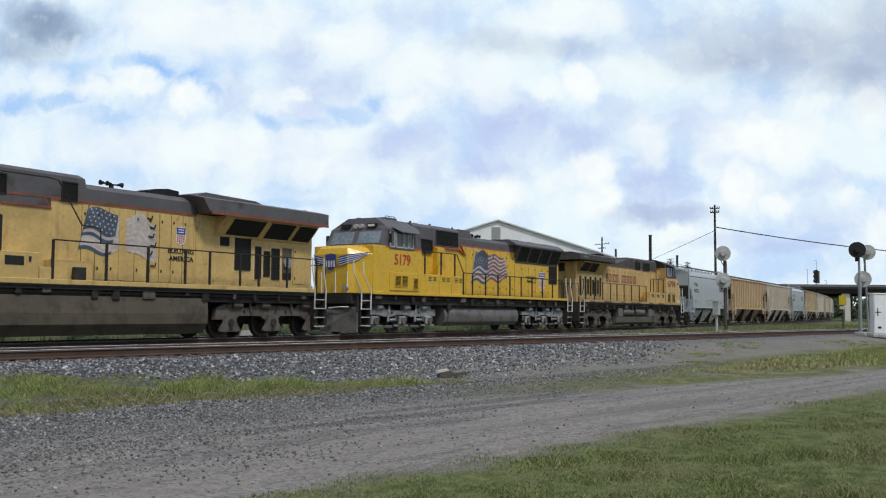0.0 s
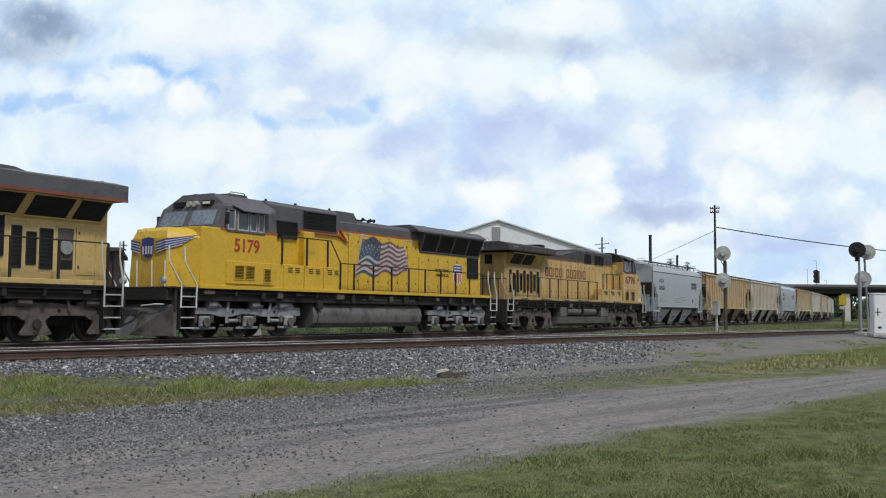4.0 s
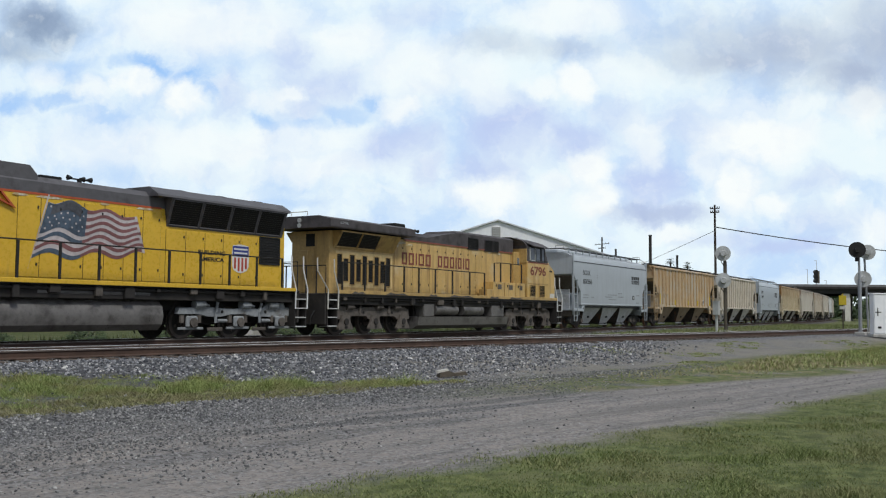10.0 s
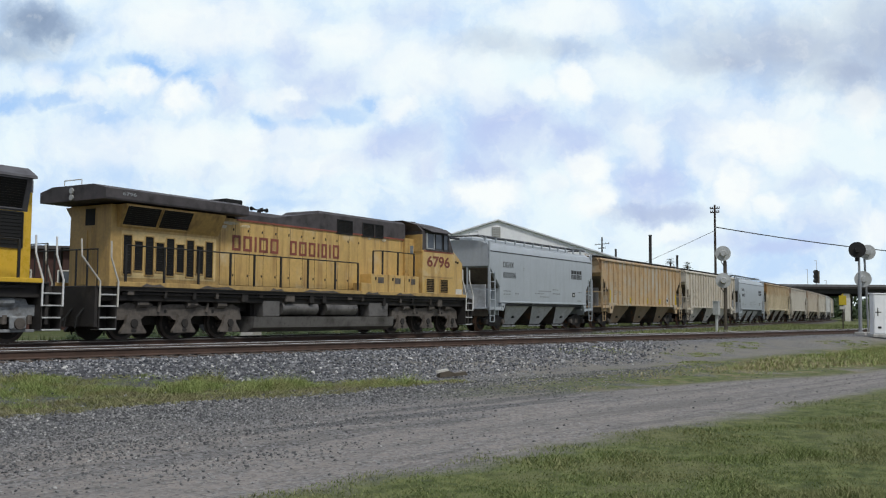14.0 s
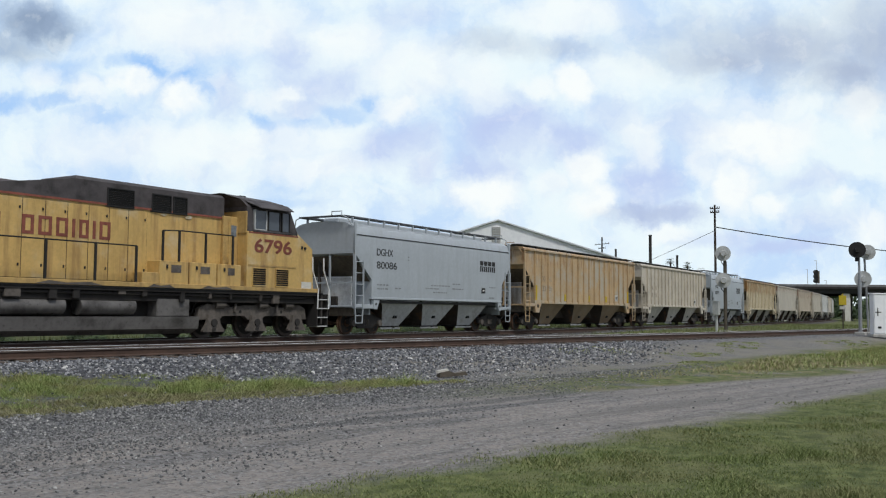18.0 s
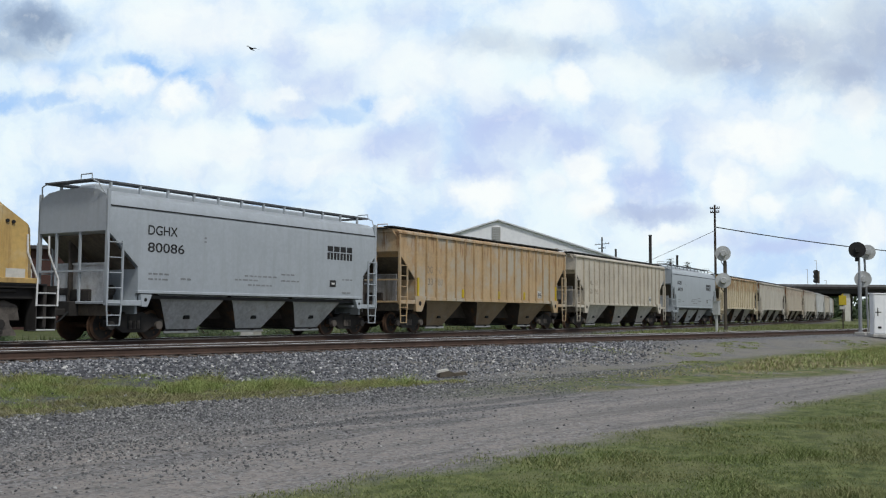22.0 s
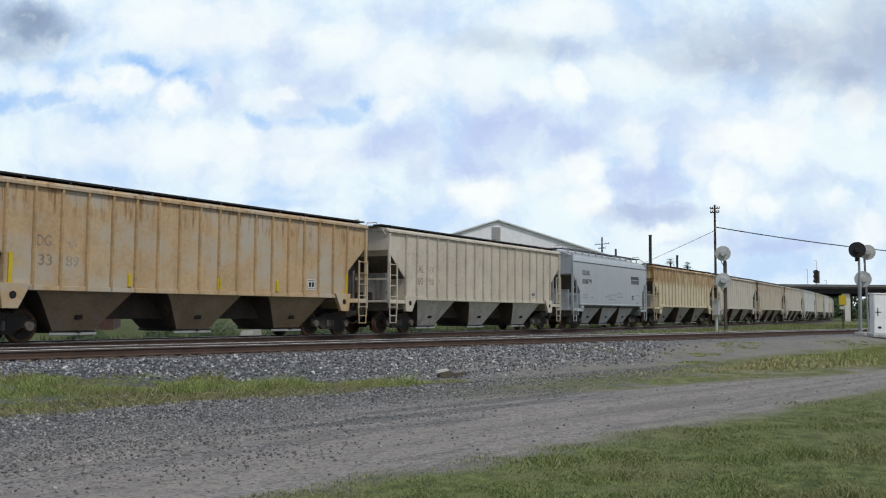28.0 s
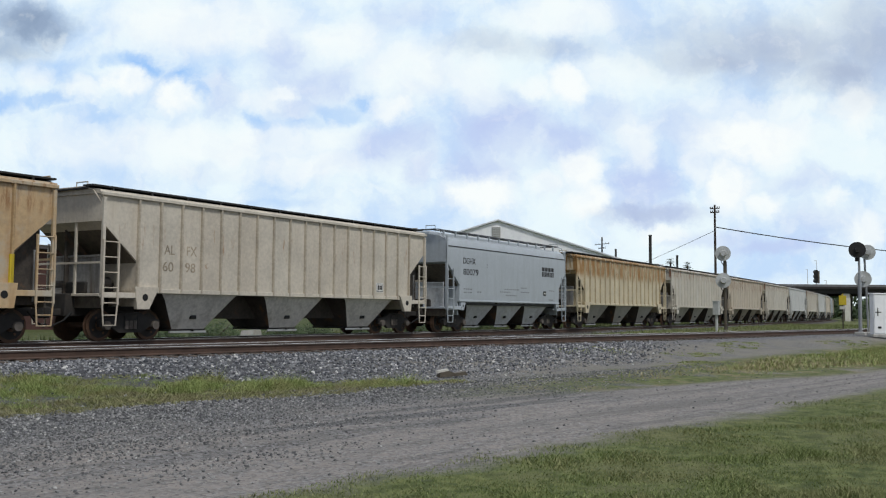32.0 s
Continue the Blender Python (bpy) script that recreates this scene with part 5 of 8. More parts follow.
        for a, b in ((5.72, 6.13), (6.15, 7.25), (7.30, 8.35), (8.40, 9.25)):
            k = part("walkway_cabinet", Mesh(dx).box(a, b, s * 0.95, s * 1.46, 1.64, 2.58, 0.02), Y, car)
            for j in range(2 if a > 6 else 0):
                for i in range(3):
                    part("louvre", Mesh(dx).box(a + 0.22 + j * 0.40, a + 0.46 + j * 0.40, s * 1.461, s * 1.472, 2.30 + i * 0.07, 2.33 + i * 0.07), dark_paint, k)
        part("cabinet_post", Mesh(dx).box(7.52, 8.12, s * 0.95, s * 1.22, 2.58, 3.86, 0.03), Y, car)
    part("cab_door_recess", Mesh(dx).box(5.70, 5.95, -1.2, 1.2, 1.66, 4.2), Y, car)

    # hood
    part("hood", Mesh(dx).box(5.70, L - 0.95, -0.95, 0.95, 1.64, 4.10, 0.02), Y, car)
    part("hood_roof", Mesh(dx).extr([(-0.96, 4.10), (-0.96, 4.42), (-0.82, 4.58), (-0.4, 4.64), (0.4, 4.64), (0.82, 4.58), (0.96, 4.42), (0.96, 4.10)], 9.6, L - 0.95), grey, car, "dark grey hood roof")
    part("hatch", Mesh(dx).extr([(-1.02, 3.90), (-1.02, 4.70), (-0.85, 4.85), (0.85, 4.85), (1.02, 4.70), (1.02, 3.90)], 5.72, 9.75), grey, car, "grey equipment hatch")
    part("hatch_ramp", Mesh(dx).prism([(9.75, 4.30), (9.75, 4.86), (10.85, 4.86), (11.1, 4.60), (11.1, 4.30)], -0.92, 0.92), grey, car)
    for s in (-1, 1):
        part("red_stripe", Mesh(dx).box(9.7, 15.4, s * 0.952, s * 0.962, 4.06, 4.12), red, car, "thin red stripe")
        part("red_stripe", Mesh(dx).prism([(7.4, 3.85), (9.78, 3.85), (10.42, 3.62), (9.95, 4.10), (9.88, 4.10), (10.26, 3.71), (9.80, 3.92), (7.4, 3.92)], s * 0.97, s * 1.032), red, car)
        grille(car, dx, [(5.92, s * 1.025, 4.16), (7.32, s * 1.025, 4.16), (7.32, s * 1.025, 3.60), (5.92, s * 1.025, 3.60)], dark_paint, 10, None, s)
        part("grille_box", Mesh(dx).box(5.88, 7.36, s * 0.94, s * 1.022, 3.55, 3.90), grey, car)
        grille(car, dx, [(7.62, s * 1.025, 4.66), (9.62, s * 1.025, 4.66), (9.62, s * 1.025, 3.96), (7.62, s * 1.025, 3.96)], grey, 12, None, s)
        # flared radiators
        part("radiator_flare", Mesh(dx).loft([[(15.62, s * 0.95, 3.55), (20.95, s * 0.95, 3.55), (20.95, s * 0.5, 3.55), (15.62, s * 0.5, 3.55)], [(15.50, s * 1.34, 4.44), (20.82, s * 1.34, 4.44), (20.82, s * 0.5, 4.44), (15.50, s * 0.5, 4.44)]]), grey, car)
        for i in range(4):
            a, b = 15.66 + i * 1.30, 15.66 + (i + 1) * 1.30 - 0.09
            grille(car, dx, [(a - 0.08, s * 1.33, 4.40), (b - 0.08, s * 1.33, 4.40), (b, s * 0.985, 3.62), (a, s * 0.985, 3.62)], grey, 12, None, s)
        grille(car, dx, [(19.80, s * 0.958, 3.52), (20.82, s * 0.958, 3.52), (20.82, s * 0.958, 2.56), (19.80, s * 0.958, 2.56)], dark_paint, 10, None, s)
        door_seams(car, dx, bent_rows(10.5, 15.4, 8), 1.80, 3.98, s * 0.95, s, Y)
        door_seams(car, dx, bent_rows(15.6, 19.7, 6), 1.80, 3.46, s * 0.95, s, Y)
    part("radiator_roof", Mesh(dx).extr([(-1.38, 4.43), (-1.36, 4.50), (-0.95, 4.74), (0.95, 4.74), (1.36, 4.50), (1.38, 4.43)], 14.9, 20.95), grey, car, "dark radiator roof")
    for x in (16.4, 18.2, 20.0):
        part("roof_fan", Mesh(dx).cyl((x, 0, 4.72), (x, 0, 4.80), 0.68, 24), dark_paint, car)
    for x in (6.6, 8.6):
        part("brake_fan", Mesh(dx).cyl((x, 0, 4.84), (x, 0, 4.90), 0.6, 20), dark_paint, car)
    part("exhaust_port", Mesh(dx).box(11.6, 12.3, -0.3, 0.3, 4.60, 4.74, 0.02), black, car)
    horn(car, dx, 13.1, 4.63)
    ac = part("roof_cooler", Mesh(dx).prism([(4.25, 4.83), (4.32, 4.97), (5.15, 4.97), (5.22, 4.83)], -0.55, 0.25), grey, car, "boxy cab roof cooler")
    part("cooler_rail", Mesh(dx).tube([(4.35, -0.5, 4.96), (4.40, -0.5, 5.03), (5.08, -0.5, 5.03), (5.12, -0.5, 4.96)], 0.016, 5), dark_paint, ac)
    for x in (5.9, 7.5, 9.5, 10.9, 15.2):
        part("lifting_lug", Mesh(dx).box(x - 0.05, x + 0.05, -0.80, -0.74, 4.50, 4.93 if x < 10 else 4.72, 0.01), dark_paint, car)
    for x, y in ((3.6, 0.4), (4.0, -0.3)):
        part("roof_antenna", Mesh(dx).box(x, x + 0.28, y - 0.1, y + 0.1, 4.84, 4.92, 0.02), dark_paint, car)

    # below the frame
    tank = [(-1.10, 0.30), (-1.30, 0.48), (-1.36, 0.75), (-1.30, 1.02), (-1.10, 1.22)]
    part("fuel_tank", Mesh(dx).extr(tank + [(-y, z) for y, z in tank[::-1]], 7.95, 15.25), tank_grey, car, "rounded dusty fuel tank", smooth=True)
    for x in (8.2,):
        part("tank_strap", Mesh(dx).extr([(y * 1.006, z) for y, z in tank] + [(-y * 1.006, z) for y, z in tank[::-1]], x, x + 0.05), under, car, smooth=True)
    for s in (-1, 1):
        part("air_reservoir", Mesh(dx).cyl((10.9, s * 1.25, 1.40), (14.7, s * 1.25, 1.40), 0.14, 12), tank_grey, car, smooth=True)
        part("fuel_filler", Mesh(dx).box(8.1, 8.4, s * 1.28, s * 1.44, 1.0, 1.28, 0.02), under, car)
    wheels = loco_truck(car, (2.62, 4.62, 6.70), dx, truck_grey, False) + loco_truck(car, (16.50, 18.58, 20.60), dx, truck_grey, False)
    plow = Mesh(dx).loft([[(0.62, 0, 0.12), (1.15, -1.45, 0.12), (1.25, -1.45, 0.12), (1.25, 1.45, 0.12), (1.15, 1.45, 0.12)], [(0.92, 0, 0.95), (1.1, -1.45, 1.1), (1.25, -1.45, 1.1), (1.25, 1.45, 1.1), (1.1, 1.45, 1.1)]])
    part("snow_plow", plow, tank_grey, car, "dark pilot plow")
    part("end_plate", Mesh(dx).box(L - 0.82, L - 0.72, -1.5, 1.5, 0.5, 1.66, 0.02), under, car)
    part("front_plate", Mesh(dx).box(1.12, 1.22, -1.5, 1.5, 0.9, 1.66, 0.02), under, car)
    steps(car, dx, 1.34, 1.98, under, lean=-0.5)
    steps(car, dx, L - 0.95, L - 0.32, under, lean=-0.22)
    for s in (-1, 1):
        y = s * 1.50
        stanchions(car, dx, [9.34] + bent_rows(10.2, 20.4, 9)[0:], y, 1.64, [2.76] * 10, dark_paint)
        stanchions(car, dx, [6.0, 7.35, 8.55], y, 2.58, [3.58, 3.58, 3.58], dark_paint, "upper_handrail")
        part("slant_rail", Mesh(dx).tube([(8.55, y, 3.58), (8.72, y, 3.58), (9.34, y, 2.76)], 0.024, 6), dark_paint, car)
    for x in (1.25,):
        for y in (-0.95, -0.35, 0.35, 0.95):
            part("hand_grip", Mesh(dx).tube([(x - 0.06, y, 1.66), (x - 0.08, y, 2.5)], 0.022, 6), chrome, car)
    part("end_rail", Mesh(dx).tube([(L - 0.78, -1.45, 1.66), (L - 0.78, -1.45, 2.7), (L - 0.78, -0.5, 2.7), (L - 0.78, -0.5, 1.66)], 0.022, 6), dark_paint, car)
    coupler(car, 0.0, -1, dx)
    coupler(car, L, 1, dx)
    for y in (-0.9, -0.6, 0.6, 0.9):
        part("air_hose", Mesh(dx).tube([(L - 0.72, y, 0.95), (L - 0.5, y, 0.7), (L - 0.45, y, 0.4)], 0.03, 6), black, car)

    for x, w_ in ((10.3, 0.5), (11.0, 0.9), (13.1, 0.35), (14.4, 0.7)):
        part("scraped_patch", Mesh(dx).prism([(x, 4.00), (x + 0.5 * w_, 3.98), (x + w_, 4.01), (x + 0.8 * w_, 4.05), (x + 0.2 * w_, 4.05)], -0.978, -0.970), scraped, car, "scraped paint")

    # painted marks
    lettering("number", "5179", 3.60, 4.80, 2.87, 3.33, -1.53, -1, number_red, car, dx, "large red cab number")
    flag(car, dx, [(11.42, 3.98), (14.45, 3.72), (14.80, 2.60), (10.95, 2.35)], -0.966, -1, 0.27, flag_red, True)
    shield(car, dx, 18.48, 19.26, 2.20, 3.14, -0.968, -1)
    lettering("slogan", "BUILDING", 16.95, 18.15, 2.76, 2.90, -0.968, -1, dark_paint, car, dx, "small dark lettering")
    lettering("slogan", "AMERICA", 16.98, 18.1, 2.54, 2.68, -0.968, -1, dark_paint, car, dx, "small dark lettering")
    for s in (-1, 1):      # the winged emblem on the nose facets
        path = [Vector((1.325, s * 0.36, 0)), Vector((1.325, s * 0.80, 0)), Vector((2.06, s * 1.47, 0))]
        lift = Vector((-0.028, s * 0.012, 0))
        for k in range(8):
            reach = 1.0 - 0.15 * (k // 2)
            pts = [path[0], path[1], path[1].lerp(path[2], reach)]
            v0, v1 = (k // 2) / 4 + (0.0, 0.16)[k % 2], (k // 2) / 4 + (0.16, 0.25)[k % 2]
            edge = lambda v: [3.10 - 0.36 * v, 3.18 - 0.34 * v, 3.18 + 0.14 * reach - (0.34 - 0.18 * reach) * v]
            m = Mesh(dx)
            m.add([(q.x + lift.x, q.y + lift.y, z) for q, z in zip(pts, edge(v1))] + [(q.x + lift.x, q.y + lift.y, z) for q, z in zip(pts, edge(v0))], [(0, 1, 4, 3), (1, 2, 5, 4)])
            part("wing_feather", m, (blue, white)[k % 2], car)
    em = Mesh(dx).add([(1.29, -0.27, 3.20), (1.29, 0, 3.25), (1.29, 0.27, 3.20), (1.29, 0.27, 2.72), (1.29, 0, 2.56), (1.29, -0.27, 2.72)], [(0, 1, 2, 3, 4, 5)])
    part("nose_shield", em, blue, car, "blue shield emblem with white bars")
    for k in range(4):
        part("nose_shield_bar", Mesh(dx).box(1.275, 1.285, -0.22 + k * 0.13, -0.155 + k * 0.13, 2.70, 2.96), white, car)
    for y in (-0.42, 0.42):
        part("ditch_light", Mesh(dx).cyl((1.05, y * 2.2, 1.86), (1.2, y * 2.2, 1.86), 0.10, 12), lens, car, "round ditch light")
    part("uncoupling_bar", Mesh(dx).tube([(0.95, -1.2, 1.1), (0.85, -0.9, 1.1), (0.85, -0.3, 1.05)], 0.025, 6), chrome, car)
    return car, wheels, L


def winged_engine(P, P2, label, old):
    """A long engine whose radiator roof spreads like wings; x runs from the radiator end. old: worn, with slotted doors and separate air tanks."""
    L = 22.3
    dx = -L / 2
    cs = -1 if old else 1          # the side that the road sees
    grey_ = soot_grey if old else grey
    car = thing("locomotive", label, "locomotive", group="engines of the train")
    part("underframe", Mesh(dx).box(0.75, L - 0.9, -1.36, 1.36, 1.18, 1.56, 0.02), under, car)
    part("walkway", Mesh(dx).box(0.75, L - 0.75, -1.53, 1.53, 1.56, 1.60), dark_paint, car)
    for s in (-1, 1):
        part("sill_stripe", Mesh(dx).box(1.5, L - 1.05, s * 1.38, s * 1.55, 1.60, 1.74, 0.01), P2 if old else P, car)
        if old:
            for x, w_ in ((2.3, 0.9), (4.6, 1.6), (7.9, 0.7), (9.6, 2.2), (13.4, 1.0), (15.5, 1.4)):
                part("sill_grime", Mesh(dx).prism([(x, 1.61), (x + w_, 1.61), (x + 0.8 * w_, 1.70), (x + 0.45 * w_, 1.66), (x + 0.2 * w_, 1.71)], s * 1.551, s * 1.556), truck_brown, car, "brown grime on the sill")
        part("sill_lip", Mesh(dx).box(1.5, L - 1.05, s * 1.36, s * 1.50, 1.48, 1.56), under, car)
        part("pipe_run", Mesh(dx).cyl((1.7, s * 1.40, 1.40), (L - 1.6, s * 1.40, 1.40), 0.05, 8), under, car)
    rng = random.Random(9)
    for i in range(16):
        x = 1.9 + i * 1.15 + rng.uniform(-0.3, 0.3)
        part("underframe_box", Mesh(dx).box(x, x + rng.uniform(0.1, 0.5), cs * 1.36, cs * 1.48, 1.48 - rng.uniform(0.1, 0.34), 1.5, 0.02), (under, truck_brown)[i % 3 == 0], car)
    part("centre_beam", Mesh(dx).box(1.0, L - 1.0, -0.7, 0.7, 0.9, 1.2), under, car)
    hood_end = 1.62 if old else 1.0
    hood_at = 6.02 if old else 6.75
    part("radiator_hood", Mesh(dx).box(hood_end, hood_at, -0.95, 0.95, 1.60, 4.06, 0.02), P2, car)
    w0, w1 = (0.95, 6.8) if old else (0.75, 7.0)
    wing_prof = (([(-1.50, 4.12), (-1.52, 4.17), (-1.52, 4.44), (-0.95, 4.58), (0.95, 4.58), (1.52, 4.44), (1.52, 4.17), (1.50, 4.12)]) if old else
                                        [(-1.50, 4.08), (-1.53, 4.14), (-1.53, 4.54), (-1.0, 4.66), (1.0, 4.66), (1.53, 4.54), (1.53, 4.14), (1.50, 4.08)])
    slant = 0.0 if old else 0.75
    part("radiator_wing", Mesh(dx).loft([[(w0, y, z) for y, z in wing_prof], [(w1 + slant * (z - 4.5), y, z) for y, z in wing_prof]]), grey_, car, "overhanging dark grey radiator roof")
    if not old:
        part("roof_cap", Mesh(dx).prism([(3.5, 4.64), (4.0, 4.76), (6.35, 4.82), (6.9, 4.64)], -0.9, 0.9), grey_, car)
    for s in (-1, 1):
        if not old:
            part("wing_stripe", Mesh(dx).box(w0, w1 - 0.35, s * 1.532, s * 1.540, 4.05, 4.14), faded_red, car, "thin red stripe")
        r0, r1 = (1.9, 5.85) if old else (1.3, 5.9)
        part("radiator_flare", Mesh(dx).loft([[(r0 - 0.05, s * 0.95, 3.38), (r1 + 0.1, s * 0.95, 3.38), (r1 + 0.1, s * 0.5, 3.38), (r0 - 0.05, s * 0.5, 3.38)], [(r0 - 0.10, s * 1.42, 4.06), (r1, s * 1.42, 4.06), (r1, s * 0.5, 4.06), (r0 - 0.10, s * 0.5, 4.06)]]), P2, car)
        for a, b in ((1.95, 3.25), (3.32, 4.55)) if old else ((1.30, 2.32), (2.46, 3.78), (4.0, 5.6)):
            grille(car, dx, [(a - 0.1, s * 1.40, 4.02), (b - 0.1, s * 1.40, 4.02), (b, s * 1.0, 3.46), (a, s * 1.0, 3.46)], P2, 10, None, s)
        if old:
            part("slotted_panel", Mesh(dx).box(2.02, 5.86, s * 0.945, s * 0.955, 1.88, 3.30, 0.004), pale_yellow, car, "pale worn panel round the slotted doors")
            for x, w_, z in ((6.0, 0.9, 3.86), (6.95, 0.5, 3.80), (14.3, 0.25, 3.90), (15.3, 0.3, 3.88), (6.1, 0.25, 3.72)):
                part("scraped_patch", Mesh(dx).prism([(x, z), (x + 0.6 * w_, z - 0.03), (x + w_, z + 0.02), (x + 0.9 * w_, z + 0.09), (x + 0.3 * w_, z + 0.07)], s * 0.940, s * 0.948), scraped, car, "scraped paint")
            for i in range(9):
                a = 2.06 + i * 0.415
                z0, z1 = ((1.98, 3.18), (2.1, 3.02))[i % 2]
                grille(car, dx, [(a, s * 0.957, z1), (a + 0.34, s * 0.957, z1), (a + 0.34, s * 0.957, z0), (a, s * 0.957, z0)], P2, 14, None, s, "tall slotted door")
        else:
            for a, b, z0, z1 in ((4.28, 5.02, 2.32, 3.52), (5.32, 5.70, 3.11, 3.57), (3.76, 4.04, 2.04, 3.16), (3.32, 3.60, 2.14, 3.02), (2.81, 3.20, 2.04, 3.14)):
                part("vent_surround", Mesh(dx).box(a - 0.09, b + 0.09, s * 0.945, s * 0.955, z0 - 0.09, z1 + 0.09, 0.004), pale_yellow, car)
                grille(car, dx, [(a, s * 0.957, z1), (b, s * 0.957, z1), (b, s * 0.957, z0), (a, s * 0.957, z0)], dark_paint, 10, None, s, "dark door vent")
            door_seams(car, dx, [1.40, 2.06], 1.90, 3.26, s * 0.95, s, P)
            box_ = part("brake_recess", Mesh(dx).box(2.14, 2.64, s * 0.94, s * 0.957, 2.04, 3.20), tank_tan, car, "grimy recess with a brake wheel")
            part("brake_wheel", Mesh(dx).cyl((2.40, s * 0.96, 2.66), (2.40, s * 1.03, 2.66), 0.20, 14), truck_grey, box_)
            part("recess_vent", Mesh(dx).box(2.18, 2.60, s * 0.957, s * 0.975, 2.06, 2.30), black, box_)
            part("tool_box", Mesh(dx).box(10.9, 12.28, s * 0.92, s * 1.22, 1.60, 2.30, 0.015), P, car)
            part("hood_band", Mesh(dx).box(12.12, 17.0, s * 0.925, s * 0.951, 3.76, 4.055), grey_, car, "grey band under the equipment roof")
            part("red_stripe", Mesh(dx).prism([(12.08, 3.72), (17.0, 3.72), (17.0, 3.78), (12.16, 3.78), (12.44, 4.06), (12.36, 4.06)], s * 0.952, s * 0.957), faded_red, car, "thin red stripe")
    # engine hood
    part("hood", Mesh(dx).box(hood_at, 17.0, -0.92, 0.92, 1.60, 4.06, 0.02), P, car)
    up = 0.0 if old else 0.15
    part("hood_roof", Mesh(dx).extr([(-0.93, 4.06), (-0.93, 4.26 + up), (-0.7, 4.42 + up), (0.7, 4.42 + up), (0.93, 4.26 + up), (0.93, 4.06)], 6.75, 12.0), grey_, car, "dark grey hood roof")
    ramp = 7.4 if old else 10.9
    full = 11.2 if old else 11.05
    part("raised_roof", Mesh(dx).loft([[(ramp, -0.95, 4.06), (17.0, -0.95, 4.06), (17.0, 0.95, 4.06), (ramp, 0.95, 4.06)], [(full, -0.95, 4.67), (17.0, -0.95, 4.70), (17.0, 0.95, 4.70), (full, 0.95, 4.67)], [(full + 0.1, -0.80, 4.78), (17.0, -0.80, 4.80), (17.0, 0.80, 4.80), (full + 0.1, 0.80, 4.78)]]), grey_, car, "grey raised equipment roof")
    for s in (-1, 1):
        part("red_stripe", Mesh(dx).box(6.8, 16.9, s * 0.953, s * 0.960, 4.00, 4.06), faded_red, car, "thin red stripe")
        for a, b in ((12.3, 13.25), (13.95, 14.7), (14.8, 15.35)) if old else ((11.3, 11.8), (13.5, 15.2)):
            grille(car, dx, [(a, s * 0.957, 4.52), (b, s * 0.957, 4.52), (b, s * 0.957, 4.0), (a, s * 0.957, 4.0)], dark_paint, 10, None, s)
            part("grille_backing", Mesh(dx).box(a - 0.04, b + 0.04, s * 0.90, s * 0.953, 3.96, 4.56), grey_, car)
        door_seams(car, dx, bent_rows(6.06 if old else 6.85, 13.8 if old else 11.1, 12 if old else 10), 1.78, 3.94, s * 0.92, s, P)
        # raised cabinets on the walkway by the cab
        for a, b in ((13.85, 15.0), (15.05, 16.2), (16.25, 17.3)) if old else ((12.80, 14.1), (14.15, 15.7), (15.75, 17.3)):
            k = part("walkway_cabinet", Mesh(dx).box(a, b, s * 0.92, s * 1.50, 1.60, 2.44, 0.015), P, car)
            part("cabinet_vent", Mesh(dx).box(a + 0.45, b - 0.3, s * 1.501, s * 1.508, 2.08, 2.32), truck_brown if old else dark_paint, k)
            part("latch", Mesh(dx).box(a + 0.25, a + 0.31, s * 1.50, s * 1.53, 2.2, 2.32), dark_paint, k)
        part("walkway_step_box", Mesh(dx).box(13.2 if old else 12.3, 13.84 if old else 12.78, s * 1.05, s * 1.50, 1.60, 2.06, 0.015), P2, car)
        stanchions(car, dx, [13.95, 14.6, 15.7, 16.9], s * 1.50, 2.44, [3.36, 3.40, 3.40, 3.40], dark_paint, "upper_handrail")
    part("exhaust_port", Mesh(dx).box(6.8, 7.6, -0.45, 0.45, 4.40, 4.80, 0.03) if old else Mesh(dx).prism([(7.05, 4.40), (7.05, 4.80), (7.5, 4.84), (8.0, 4.78), (8.3, 4.70), (8.3, 4.40)], -0.4, 0.4), black, car, "sooty exhaust stack")
    horn(car, dx, 8.9 if old else 9.4, 4.45 if old else 4.62, 0.10)

    # cab and nose, at the far end from the radiators
    part("cab_wall", Mesh(dx).box(17.55, 20.2, -1.53, 1.53, 1.60, 3.62, 0.02), P, car)
    part("cab_rear_wall", Mesh(dx).box(17.52, 17.568, -1.49, 1.49, 3.55, 4.30, 0.01), P2, car)
    part("cab_back", Mesh(dx).box(16.9, 17.6, -1.05, 1.05, 1.60, 4.1, 0.02), P2, car)
    cab = part("cab_top", Mesh(dx).loft([[(17.57, -1.5, 3.60), (20.15, -1.5, 3.60), (20.15, 1.5, 3.60), (17.57, 1.5, 3.60)], [(17.57, -1.46, 4.46), (19.75, -1.46, 4.46), (19.75, 1.46, 4.46), (17.57, 1.46, 4.46)], [(17.40, -1.28, 4.72), (19.55, -1.28, 4.70), (19.55, 1.28, 4.70), (17.40, 1.28, 4.72)], [(17.05, -0.75, 4.90), (19.35, -0.75, 4.86), (19.35, 0.75, 4.86), (17.05, 0.75, 4.90)]]), grey_, car, "grey cab roof")
